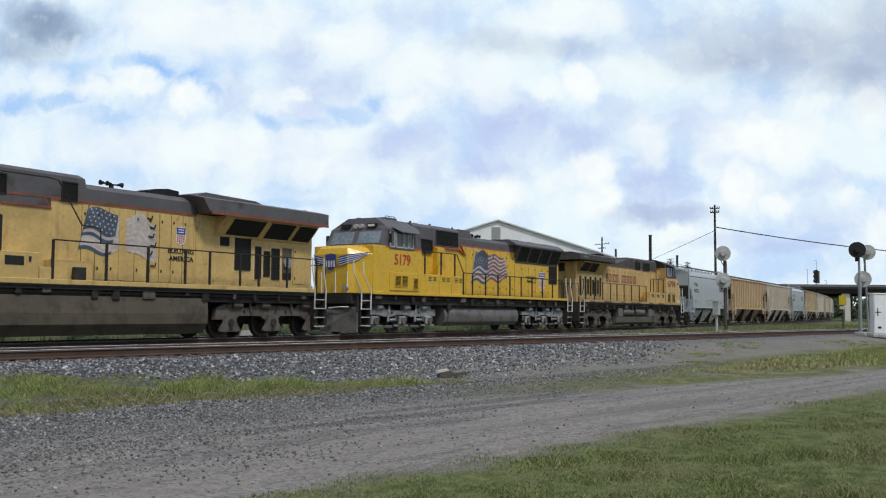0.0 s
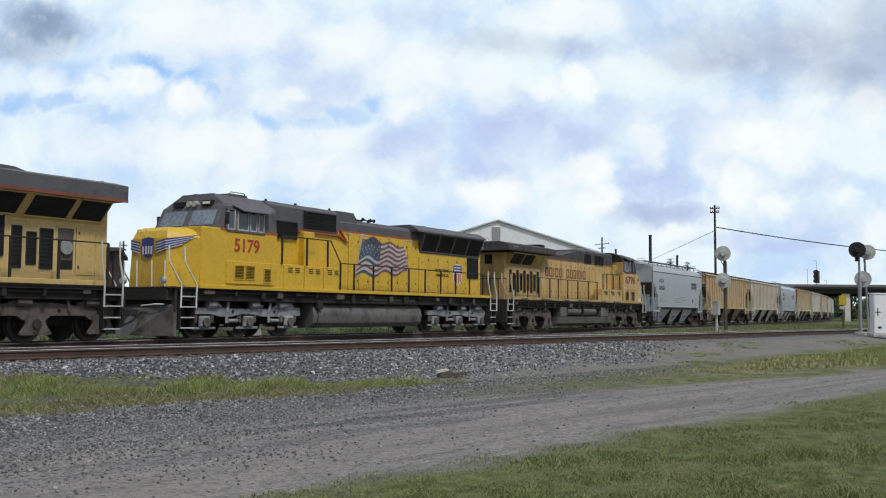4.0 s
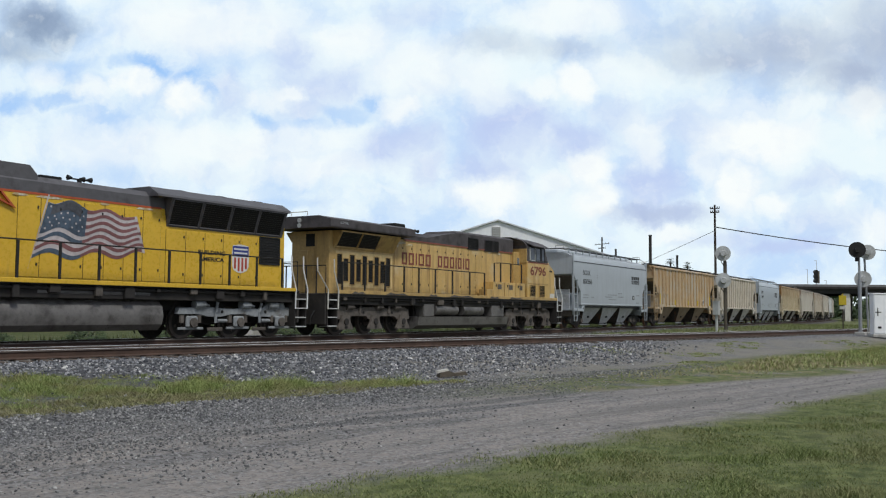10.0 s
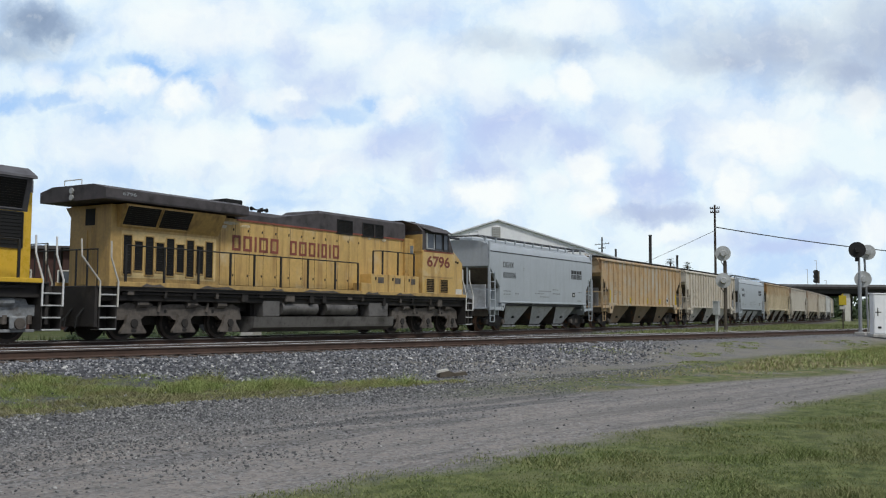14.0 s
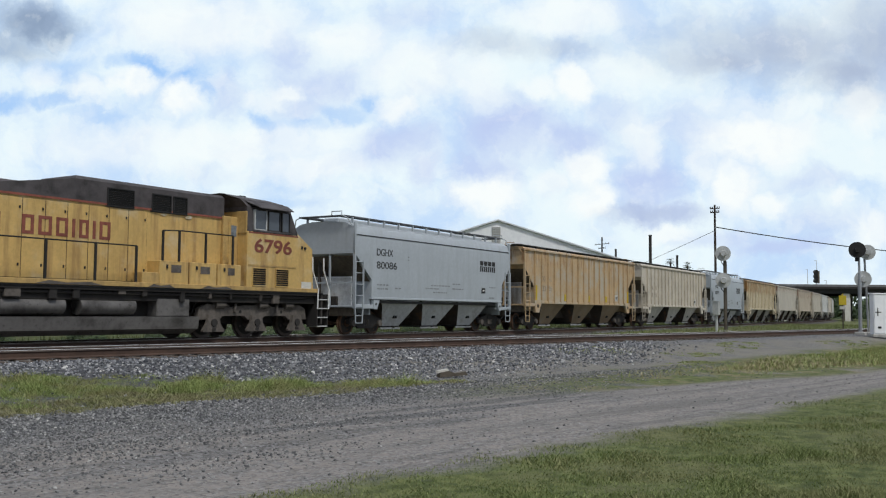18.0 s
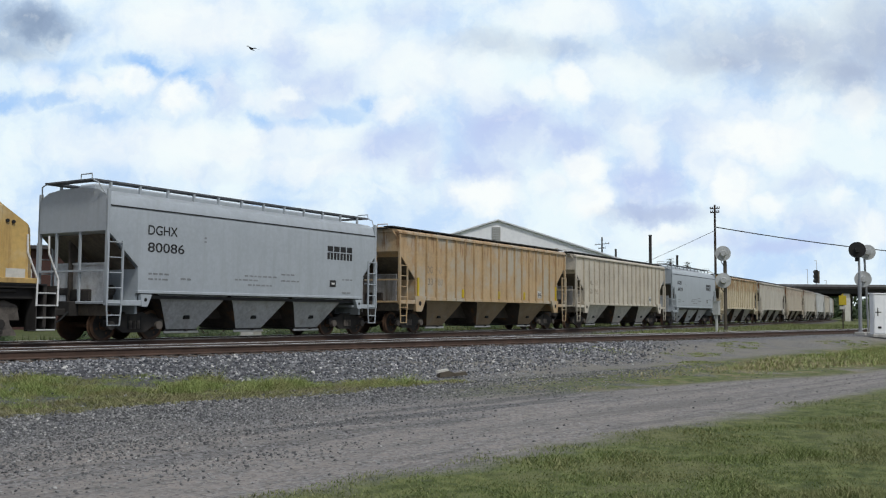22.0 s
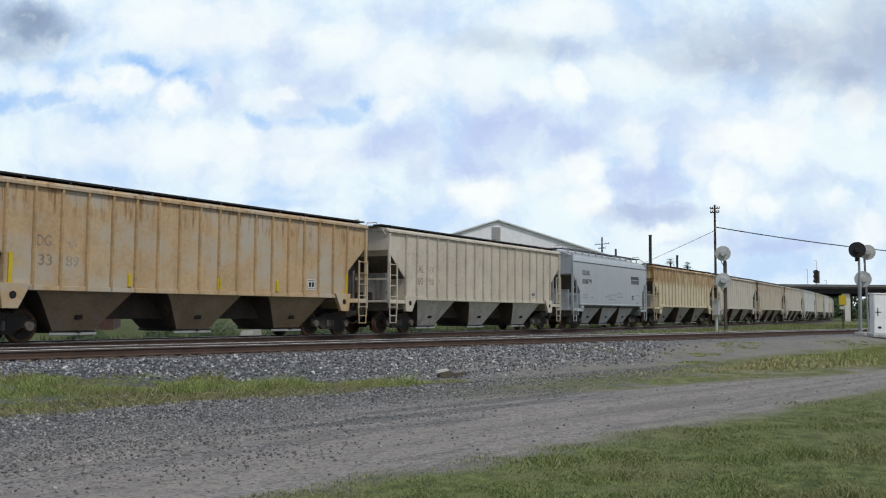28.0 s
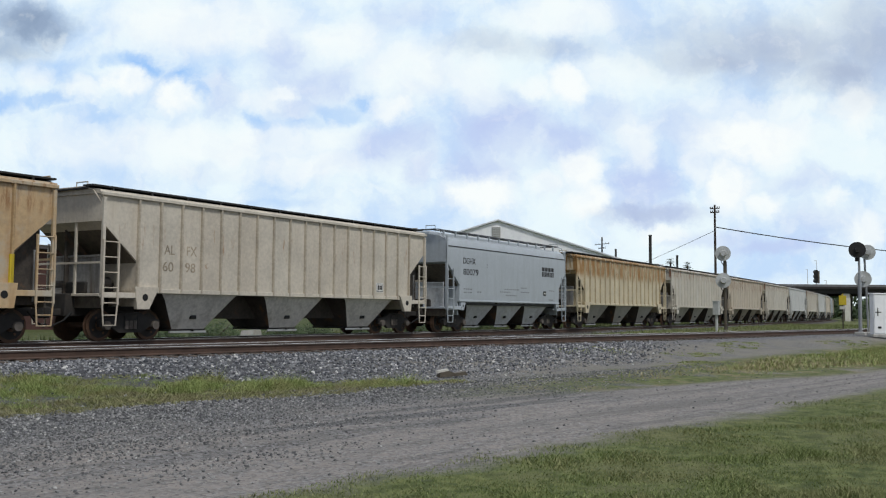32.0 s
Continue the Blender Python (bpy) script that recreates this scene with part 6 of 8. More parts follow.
    part("nose", Mesh(dx).loft([[(20.1, -1.50, 1.60), (21.0, -1.50, 1.60), (21.45, -0.95, 1.60), (21.45, 0.95, 1.60), (21.0, 1.50, 1.60), (20.1, 1.50, 1.60)], [(20.1, -1.50, 3.70), (20.95, -1.48, 3.18), (21.4, -0.9, 3.1), (21.4, 0.9, 3.1), (20.95, 1.48, 3.18), (20.1, 1.50, 3.70)], [(20.1, -1.2, 3.82), (20.7, -1.1, 3.52), (21.2, -0.7, 3.38), (21.2, 0.7, 3.38), (20.7, 1.1, 3.52), (20.1, 1.2, 3.82)]]), P, car, "blunt sloping nose")
    for y0, y1 in ((-1.25, -0.1), (0.1, 1.25)):
        q = lambda y, z: (20.17 - (z - 3.60) * 0.54, y, z)
        part("windscreen", Mesh(dx).add([q(y0, 3.84), q(y1, 3.84), q(y1, 4.38), q(y0, 4.38)], [(0, 1, 2, 3)]), screen_glass, cab, "windscreen pane with the sky's reflection in its colour")
    for s in (-1, 1):
        win = part("side_window", Mesh(dx).box(17.80, 19.72, s * 1.42, s * 1.55, 3.62, 3.69, 0.01), grey_, car)
        part("red_stripe", Mesh(dx).box(17.6, 20.1, s * 1.531, s * 1.538, 3.56, 3.61), faded_red, car, "thin red stripe")
        for a, b in ((17.86, 18.48), (18.53, 19.16), (19.22, 19.66)):
            part("pane", Mesh(dx).box(a + 0.03, b - 0.03, s * 1.44, s * 1.52, 3.70, 4.36), glass, win)
            part("window_frame", Mesh(dx).box(a, a + 0.05, s * 1.44, s * 1.54, 3.67, 4.38).box(b - 0.05, b, s * 1.44, s * 1.54, 3.67, 4.38).box(a, b, s * 1.44, s * 1.54, 3.67, 3.72), alum if a < 18.5 else dark_paint, win)
        part("sun_visor", Mesh(dx).add([(17.6, s * 1.34, 4.64), (19.7, s * 1.34, 4.64), (19.6, s * 1.76, 4.42), (17.9, s * 1.76, 4.42), (17.6, s * 1.34, 4.67), (19.7, s * 1.34, 4.67), (19.6, s * 1.76, 4.45), (17.9, s * 1.76, 4.45)], [(0, 1, 2, 3), (4, 5, 6, 7), (0, 1, 5, 4), (1, 2, 6, 5), (2, 3, 7, 6), (3, 0, 4, 7)]), grey_, car)
        dr = part("cab_door", Mesh(dx).box(17.12, 17.54, s * 1.02, s * 1.08, 1.64, 3.9, 0.01), P2, car)
        part("door_window", Mesh(dx).box(17.22, 17.46, s * 1.081, s * 1.088, 3.42, 3.80), screen_glass, dr)
        part("cab_band", Mesh(dx).box(17.6, 20.0, s * 1.531, s * 1.545, 2.44, 2.50), P2, car)
        for a in (17.8, 18.95):
            grille(car, dx, [(a, s * 1.536, 2.38), (a + 0.66, s * 1.536, 2.38), (a + 0.66, s * 1.536, 1.78), (a, s * 1.536, 1.78)], P, 8, None, s, "vent grille", P2)
        part("marker_light", Mesh(dx).cyl((20.35, s * 1.49, 3.22), (20.35, s * 1.53, 3.22), 0.05, 10).cyl((20.52, s * 1.49, 3.2), (20.52, s * 1.53, 3.2), 0.05, 10), dark_paint, car)
        if old:
            part("patch_panel", Mesh(dx).box(20.35, 20.9, s * 1.502, s * 1.508, 1.72, 1.98), off_white, car, "pale repaint patch")
    for x, y in ((17.6, 0.5), (18.2, -0.4), (18.7, 0.3), (19.1, -0.1)):
        part("roof_antenna", Mesh(dx).box(x, x + 0.3, y - 0.1, y + 0.1, 4.84, 4.96, 0.02), dark_paint, car)

    # radiator end
    for z in (4.42, 4.22) if old else (4.3, 4.12):
        part("rear_light", Mesh(dx).cyl((w0 - 0.04, 0, z), (w0 + 0.05, 0, z), 0.09, 12), lens, car, "round rear light")
    part("end_vent", Mesh(dx).box(hood_end - 0.012, hood_end, -0.22, 0.22, 3.45, 3.95), black, car)
    part("end_door", Mesh(dx).box(hood_end - 0.03, hood_end + 0.01, 0.1, 0.7, 1.66, 3.3, 0.01), P2, car)
    part("end_grab", Mesh(dx).tube([(hood_end - 0.08, -0.2, 2.2), (hood_end - 0.08, -0.2, 3.4)], 0.02, 6), P2, car)
    part("roof_grab", Mesh(dx).tube([(w0 + 0.1, -0.3, 4.62), (w0 + 0.1, -0.3, 4.76), (w0 + 0.1, 0.5, 4.76), (w0 + 0.1, 0.5, 4.62)], 0.018, 5), off_white, car)
    part("end_plate", Mesh(dx).box(0.72, 0.82, -1.5, 1.5, 0.42, 1.60, 0.02), under, car)
    part("front_plate", Mesh(dx).box(L - 0.82, L - 0.72, -1.5, 1.5, 0.42, 1.60, 0.02), under, car)
    part("end_rail", Mesh(dx).tube([(0.8, -1.45, 1.6), (0.8, -1.45, 2.65), (0.8, 1.45, 2.65), (0.8, 1.45, 1.6)], 0.022, 6), dark_paint, car)
    for y in (-1.0, -0.5, 0.5, 1.0):
        part("end_post", Mesh(dx).box(0.78, 0.82, y - 0.02, y + 0.02, 1.6, 2.65), dark_paint, car)
        part("air_hose", Mesh(dx).tube([(0.72, y, 0.95), (0.5, y, 0.7), (0.45, y, 0.4)], 0.03, 6), black, car)
    steps(car, dx, 0.85, 1.48, under, lean=-0.26 if old else 0.12, rail=off_white, spread_=2.4 if old else 1.0)
    steps(car, dx, L - 1.05, L - 0.42, under, lean=-0.30)
    for s in (-1, 1):
        stanchions(car, dx, [1.75, 3.2, 4.6, 6.0, 7.13, 8.47, 9.94, 11.53, 12.96] if old else [1.37, 2.97, 4.40, 5.29, 6.66, 7.69, 9.15, 10.65, 12.39], s * 1.50, 1.60, [2.82] * 9, dark_paint)
        if not old:
            part("slant_rail", Mesh(dx).tube([(10.86, s * 1.50, 2.84), (10.88, s * 1.50, 3.22), (11.05, s * 1.50, 3.26), (11.5, s * 1.5, 3.28), (12.3, s * 1.5, 4.46), (12.6, s * 1.5, 4.5), (14.0, s * 1.5, 4.5)], 0.022, 6), dark_paint, car)

    # below the frame
    if old:
        part("fuel_tank", Mesh(dx).extr([(-1.0, 0.18), (-1.34, 0.34), (-1.40, 0.72), (1.40, 0.72), (1.34, 0.34), (1.0, 0.18)], 7.3, 15.6), tank_grey, car, "flat-sided dusty fuel tank")
        part("tank_saddle", Mesh(dx).box(7.6, 15.4, -0.9, 0.9, 0.72, 1.2), under, car)
        for s in (-1, 1):
            for a, b in ((8.75, 10.7), (11.2, 13.1)):
                part("air_reservoir", Mesh(dx).cyl((a, s * 1.16, 1.02), (b, s * 1.16, 1.02), 0.25, 16), tank_grey, car, smooth=True)
            part("equipment_box", Mesh(dx).box(7.75, 8.6, s * 0.9, s * 1.38, 0.72, 1.28, 0.03), tank_grey, car)
            part("equipment_box", Mesh(dx).box(13.9, 15.2, s * 0.9, s * 1.38, 0.72, 1.28, 0.03), tank_grey, car)
    else:
        part("fuel_tank", Mesh(dx).extr([(-1.2, 0.18), (-1.44, 0.5), (-1.46, 0.82), (-1.42, 1.30), (1.42, 1.30), (1.46, 0.82), (1.44, 0.5), (1.2, 0.18)], 6.65, 15.6), tank_tan, car, "slab-sided tan fuel tank")
        part("tank_gauge", Mesh(dx).box(8.1, 8.14, cs * 1.44, cs * 1.465, 0.7, 1.1, 0.01), truck_brown, car)
        for s in (-1, 1):
            part("air_reservoir", Mesh(dx).cyl((11.0, s * 1.3, 1.40), (14.6, s * 1.3, 1.40), 0.10, 12), truck_brown, car, smooth=True)
    wa = (2.25, 4.22, 6.22) if old else (1.35, 3.45, 5.50)
    wb = (16.3, 18.3, 20.35)
    wheels = loco_truck(car, wa, dx, truck_brown, True) + loco_truck(car, wb, dx, truck_brown, True)
    coupler(car, 0.0, -1, dx)
    coupler(car, L, 1, dx)

    # painted marks
    if old:
        # the railway's name, as plain outlined blocks the size of its letters
        x = 6.62
        for i, wide in enumerate((0.40, 0.42, 0.10, 0.44, 0.42, 0.0, 0.36, 0.42, 0.38, 0.10, 0.32, 0.10, 0.38)):
            if wide == 0.0:
                x += 0.50
                continue
            m = Mesh(dx).box(x, x + 0.10, -0.948, -0.938, 2.97, 3.50)
            if wide > 0.2:
                m.box(x + wide - 0.10, x + wide, -0.948, -0.938, 2.97, 3.50).box(x + 0.10, x + wide - 0.10, -0.948, -0.938, 3.41, 3.50).box(x + 0.10, x + wide - 0.10, -0.948, -0.938, 2.97, 3.06)
            part("name_block", m, faded_red, car, "faded red painted block")
            x += wide + 0.135
        lettering("number_board", "6796", 1.55, 2.05, 4.27, 4.37, -1.52, -1, truck_grey, car, dx, "small pale number")
        lettering("number", "6796", 17.88, 19.76, 2.91, 3.40, -1.53, -1, faded_red, car, dx, "large faded red cab number")
    else:
        flag(car, dx, [(10.86, 3.86), (8.42, 3.66), (8.38, 2.58), (11.2, 2.62)], cs * 0.938, cs, 0.19, pale_stripe)
        part("spare_hood_door", Mesh(dx).box(9.56, 9.80, cs * 0.936, cs * 0.966, 1.80, 3.94, 0.006), worn_yellow, car, "plain replacement door across the flag")
        for x, z in ((8.62, 3.75), (8.50, 3.48), (8.55, 3.20), (8.46, 2.92), (8.60, 2.66), (8.45, 2.30)):
            part("door_latch", Mesh(dx).tube([(x + 0.16, cs * 0.965, z), (x, cs * 0.975, z - 0.03), (x - 0.04, cs * 0.975, z + 0.08)], 0.022, 5), under, car, "black door latch")
        shield(car, dx, 7.22, 7.60, 3.0, 3.56, cs * 0.94, cs)
        lettering("slogan", "BUILDING", 6.86, 7.92, 2.72, 2.88, cs * 0.94, cs, dark_paint, car, dx, "small dark lettering")
        lettering("slogan", "AMERICA", 6.86, 7.88, 2.48, 2.64, cs * 0.94, cs, dark_paint, car, dx, "small dark lettering")
        part("fuel_fill_cover", Mesh(dx).box(11.3, 11.65, cs * 1.3, cs * 1.5, 1.74, 2.1, 0.02), under, car)
    return car, wheels, L


LOCOS = [("leading", lambda: winged_engine(worn_yellow, worn_yellow, "worn yellow diesel locomotive with overhanging radiator roof", False), -22.3, True),
         ("second", widecab_engine, 0.0, False),
         ("third", lambda: winged_engine(faded, sooty, "faded sooty yellow diesel locomotive running cab last", True), 22.05, False)]


# ---- signals and lineside things ----
def disc(parent, x, y, z, r, heading, face, back, name="signal_head"):
    """A round target with a hooded lamp, facing along the heading (degrees)."""
    h = radians(heading)
    d = Vector((math.cos(h), math.sin(h), 0))
    c = Vector((x, y, z))
    m = part(name, Mesh().cyl(tuple(c - d * 0.02), tuple(c + d * 0.02), r, 32), face, parent, "round signal target")
    part("target_rim", Mesh().cyl(tuple(c - d * 0.035), tuple(c - d * 0.018), r * 1.01, 32), back, m)
    part("lamp_case", Mesh().cyl(tuple(c - d * 0.42), tuple(c - d * 0.03), r * 0.36, 16, r * 0.45), back, m)
    part("lamp_hood", Mesh().cyl(tuple(c + d * 0.02), tuple(c + d * 0.38), r * 0.34, 16), dark_paint, m)
    return m


def signal_one():
    s = thing("signal_mast", "grey two-head railway signal on a tall mast", "railway signal", group="railway signals")
    x, y = 63.16, 19.05
    part("base", Mesh().box(x - 0.3, x + 0.3, y - 0.3, y + 0.3, 0.2, 0.62, 0.03), concrete, s)
    part("mast", Mesh().cyl((x, y, 0.6), (x, y, 5.7), 0.10, 12), tank_tan, s)
    for z in (5.72, 3.92):
        a = part("bracket", Mesh().box(x - 0.25, x + 0.05, y, y + 0.3, z - 0.06, z + 0.02), alum, s)
        disc(s, x - 0.30, y + 0.02, z, 0.50, 20, alum, alum)
        part("cable_loop", Mesh().tube([(x - 0.2, y + 0.1, z - 0.25), (x - 0.25, y + 0.16, z - 0.55), (x - 0.05, y + 0.05, z - 0.8)], 0.025, 6), dark_paint, a)
    part("conduit", Mesh().cyl((x + 0.1, y - 0.08, 0.6), (x + 0.1, y - 0.08, 5.2), 0.03, 6), dark_paint, s)
    b = thing("relay_box", "small grey relay box on a post", "relay box")
    x, y = 62.8, 19.53
    part("post", Mesh().cyl((x, y, 0.2), (x, y, 1.7), 0.09, 10), alum, b)
    part("case", Mesh().box(x - 0.2, x + 0.2, y - 0.2, y + 0.2, 1.62, 2.5, 0.02), alum, b)
    part("lid", Mesh().box(x - 0.23, x + 0.23, y - 0.23, y + 0.23, 2.5, 2.56, 0.01), alum, b)


def signal_two():
    s = thing("signal_mast", "black-faced railway signal on a silver mast", "railway signal", group="railway signals")
    x, y = 62.71, 10.62
    part("base", Mesh().box(x - 0.3, x + 0.3, y - 0.3, y + 0.3, 0.2, 0.66, 0.03), concrete, s)
    part("mast", Mesh().cyl((x, y, 0.6), (x, y, 3.9), 0.11, 12).cyl((x, y, 3.9), (x, y, 5.35), 0.07, 12), mast_grey, s)
    part("bracket", Mesh().box(x - 0.1, x + 0.14, y, y + 0.22, 5.0, 5.3, 0.02), dark_paint, s)
    disc(s, x - 0.38, y + 0.03, 5.68, 0.49, 196, dark_paint, dark_paint)
    s = thing("signal_mast", "pale two-head railway signal on a thin mast", "railway signal", group="railway signals")
    x, y = 64.06, 10.39
    part("base", Mesh().box(x - 0.3, x + 0.3, y - 0.3, y + 0.3, 0.2, 0.64, 0.03), concrete, s)
    part("mast", Mesh().cyl((x + 0.05, y, 0.6), (x - 0.06, y + 0.14, 5.5), 0.065, 12), mast_grey, s)
    disc(s, x - 0.33, y - 0.09, 5.60, 0.47, 16, off_white, alum)
    part("bracket", Mesh().box(x - 0.1, x + 0.05, y, y + 0.5, 3.86, 3.94), alum, s)
    disc(s, x - 0.39, y + 0.19, 3.93, 0.50, 16, off_white, alum)


def cabinet():
    c = thing("equipment_cabinet", "white steel signal equipment cabinet beside the track", "cabinet", pose(59.8, 9.58, 0.42, 0, 0, -56.6))
    part("plinth", Mesh().box(0.1, 1.6, -0.1, 0.65, 0.0, 0.16, 0.02), concrete, c)
    part("body", Mesh().box(0.2, 1.5, 0, 0.55, 0.15, 2.48, 0.02), sheet_white, c)
    part("lid", Mesh().box(0.15, 1.55, -0.05, 0.6, 2.48, 2.56, 0.015), sheet_white, c)
    d = part("door", Mesh().box(0.25, 1.44, -0.025, 0.0, 0.22, 2.42, 0.01), sheet_white, c)
    part("door_bar", Mesh().box(0.27, 0.62, -0.045, -0.026, 1.42, 1.47, 0.008).box(0.40, 0.45, -0.047, -0.027, 1.22, 1.70, 0.008), tank_grey, d, "grey latch bar")
    part("hasp", Mesh().box(0.42, 0.62, -0.05, -0.026, 0.5, 0.62, 0.01), dark_paint, d)


def yellow_sign():
    s = thing("track_sign", "yellow rectangular track sign on a thin post", "sign", pose(70.62, 13.08, 0.3, 0, 0, -168))
    part("post", Mesh().box(-0.04, 0.04, -0.04, 0.04, 0, 2.7), wood_dark, s)
    p_ = part("plate", Mesh().box(-0.055, -0.04, -0.24, 0.24, 2.08, 2.74, 0.005).box(0.042, 0.055, -0.24, 0.24, 2.08, 2.74, 0.005), sign_yellow, s)
    part("plate_notch", Mesh().box(-0.05, 0.05, -0.05, 0.05, 2.745, 2.86), sign_yellow, p_)
    part("lower_plate", Mesh().box(0.042, 0.055, -0.2, 0.2, 1.78, 1.98, 0.004), off_white, s)


def utility_pole(x, y, h, arms, lean=(0, 0), label="dark wooden utility pole with crossarms", r=0.17, yaw=0.0):
    p_ = thing("utility_pole", label, "utility pole", pose(x, y, 0.2, lean[0], lean[1], yaw), group="utility poles")
    part("pole", Mesh().cyl((0, 0, 0), (0, 0, h), r, 12, r * 0.66), wood_dark, p_)
    for z, half in arms:
        a = part("crossarm", Mesh().box(-0.06, 0.06, -half, half, z - 0.06, z + 0.06, 0.01), wood_dark, p_)
        for k in (-0.92, -0.5, 0.5, 0.92):
            part("insulator", Mesh().cyl((0, k * half, z + 0.06), (0, k * half, z + 0.24), 0.06, 8), tank_grey, a)
    return p_


def cable(a, b, sag, r, label):
    a, b = Vector(a), Vector(b)
    pts = []
    for i in range(21):
        t = i / 20
        q = a.lerp(b, t)
        q.z -= sag * 4 * t * (1 - t)
        pts.append(tuple(q))
    solid("cable", Mesh().tube(pts, r, 5), dark_paint, label, "cable")


def poles():
    utility_pole(109.2, 34.0, 14.2, [(13.75, 0.55), (13.3, 0.5)], (0.0, -0.9), yaw=10)
    utility_pole(185.6, 82.0, 17.6, [(16.1, 2.4), (15.2, 1.2)], yaw=-30, r=0.24)
    utility_pole(97.0, 124.7, 12.3, [(11.6, 1.2), (10.9, 1.0)], yaw=-60, r=0.2)
    for x, y, h, r in ((124.2, 47.7, 12.3, 0.22), (149.9, 63.7, 12.4, 0.18), (155.6, 55.0, 11.4, 0.2)):
        s = thing("chimney_pipe" if h == 12.3 else "plain_post", "dark upright steel pipe behind the railway", "pipe", pose(x, y, 0.2))
        part("shaft", Mesh().cyl((0, 0, 0), (0, 0, h - 0.2), r, 14, r * 0.95), under, s)
        part("cap", Mesh().cyl((0, 0, h - 0.2), (0, 0, h), r * 1.08, 14), dark_paint, s)
    cable((109.2, 33.92, 11.80), (136.0, -7.5, 7.9), 1.1, 0.06, "thick black aerial cable hung between poles")
    cable((109.2, 34.08, 11.4), (149.9, 63.7, 8.2), 0.12, 0.03, "thin dark aerial wire hung between poles")


def warehouse():
    """A white sheet-metal hall, gable towards the railway."""
    m = pose(112.4, 65.1, 0.2, 0, 0, -56.5)      # x along the gable, y into the hall
    h = thing("warehouse", "white sheet-metal warehouse with a low gable roof", "building", m)
    half, eave, top = 21.0, 7.5, 14.15
    part("gable_wall", Mesh().prism([(-half, 0), (half, 0), (half, eave), (0, top - 0.15), (-half, eave)], 0.0, 0.25), sheet_white, h)
    part("rear_wall", Mesh().prism([(-half, 0), (half, 0), (half, eave), (0, top - 0.15), (-half, eave)], 59.75, 60.0), sheet_white, h)
    for s in (-1, 1):
        part("side_wall", Mesh().box(s * half - 0.12, s * half + 0.12, 0.25, 59.75, 0, eave), sheet_white, h)
        part("roof", Mesh().prism([(0, top - 0.12), (0, top + 0.1), (s * (half + 0.5), eave + 0.02), (s * (half + 0.5), eave - 0.2)], -0.25, 60.25), roof_sheet, h)
        part("barge_board", Mesh().prism([(0, top - 0.06), (0, top + 0.12), (s * (half + 0.5), eave + 0.04), (s * (half + 0.5), eave - 0.14)], -0.30, -0.252), roof_sheet, h)
    v = part("louvre_vent", Mesh().box(-0.85, 0.35, -0.10, 0.0, 10.7, 13.2, 0.02), concrete, h, "grey louvred gable vent")
    for i in range(10):
        part("slat", Mesh().box(-0.77, 0.27, -0.14, -0.10, 10.8 + i * 0.235, 10.92 + i * 0.235), alum, v)
    for i in range(-19, 20):
        x = i * 1.05
        part("sheet_rib", Mesh().box(x - 0.03, x + 0.03, -0.02, 0.0, 0.1, eave + (top - 0.5 - eave) * (1 - abs(x) / half)), sheet_white, h)


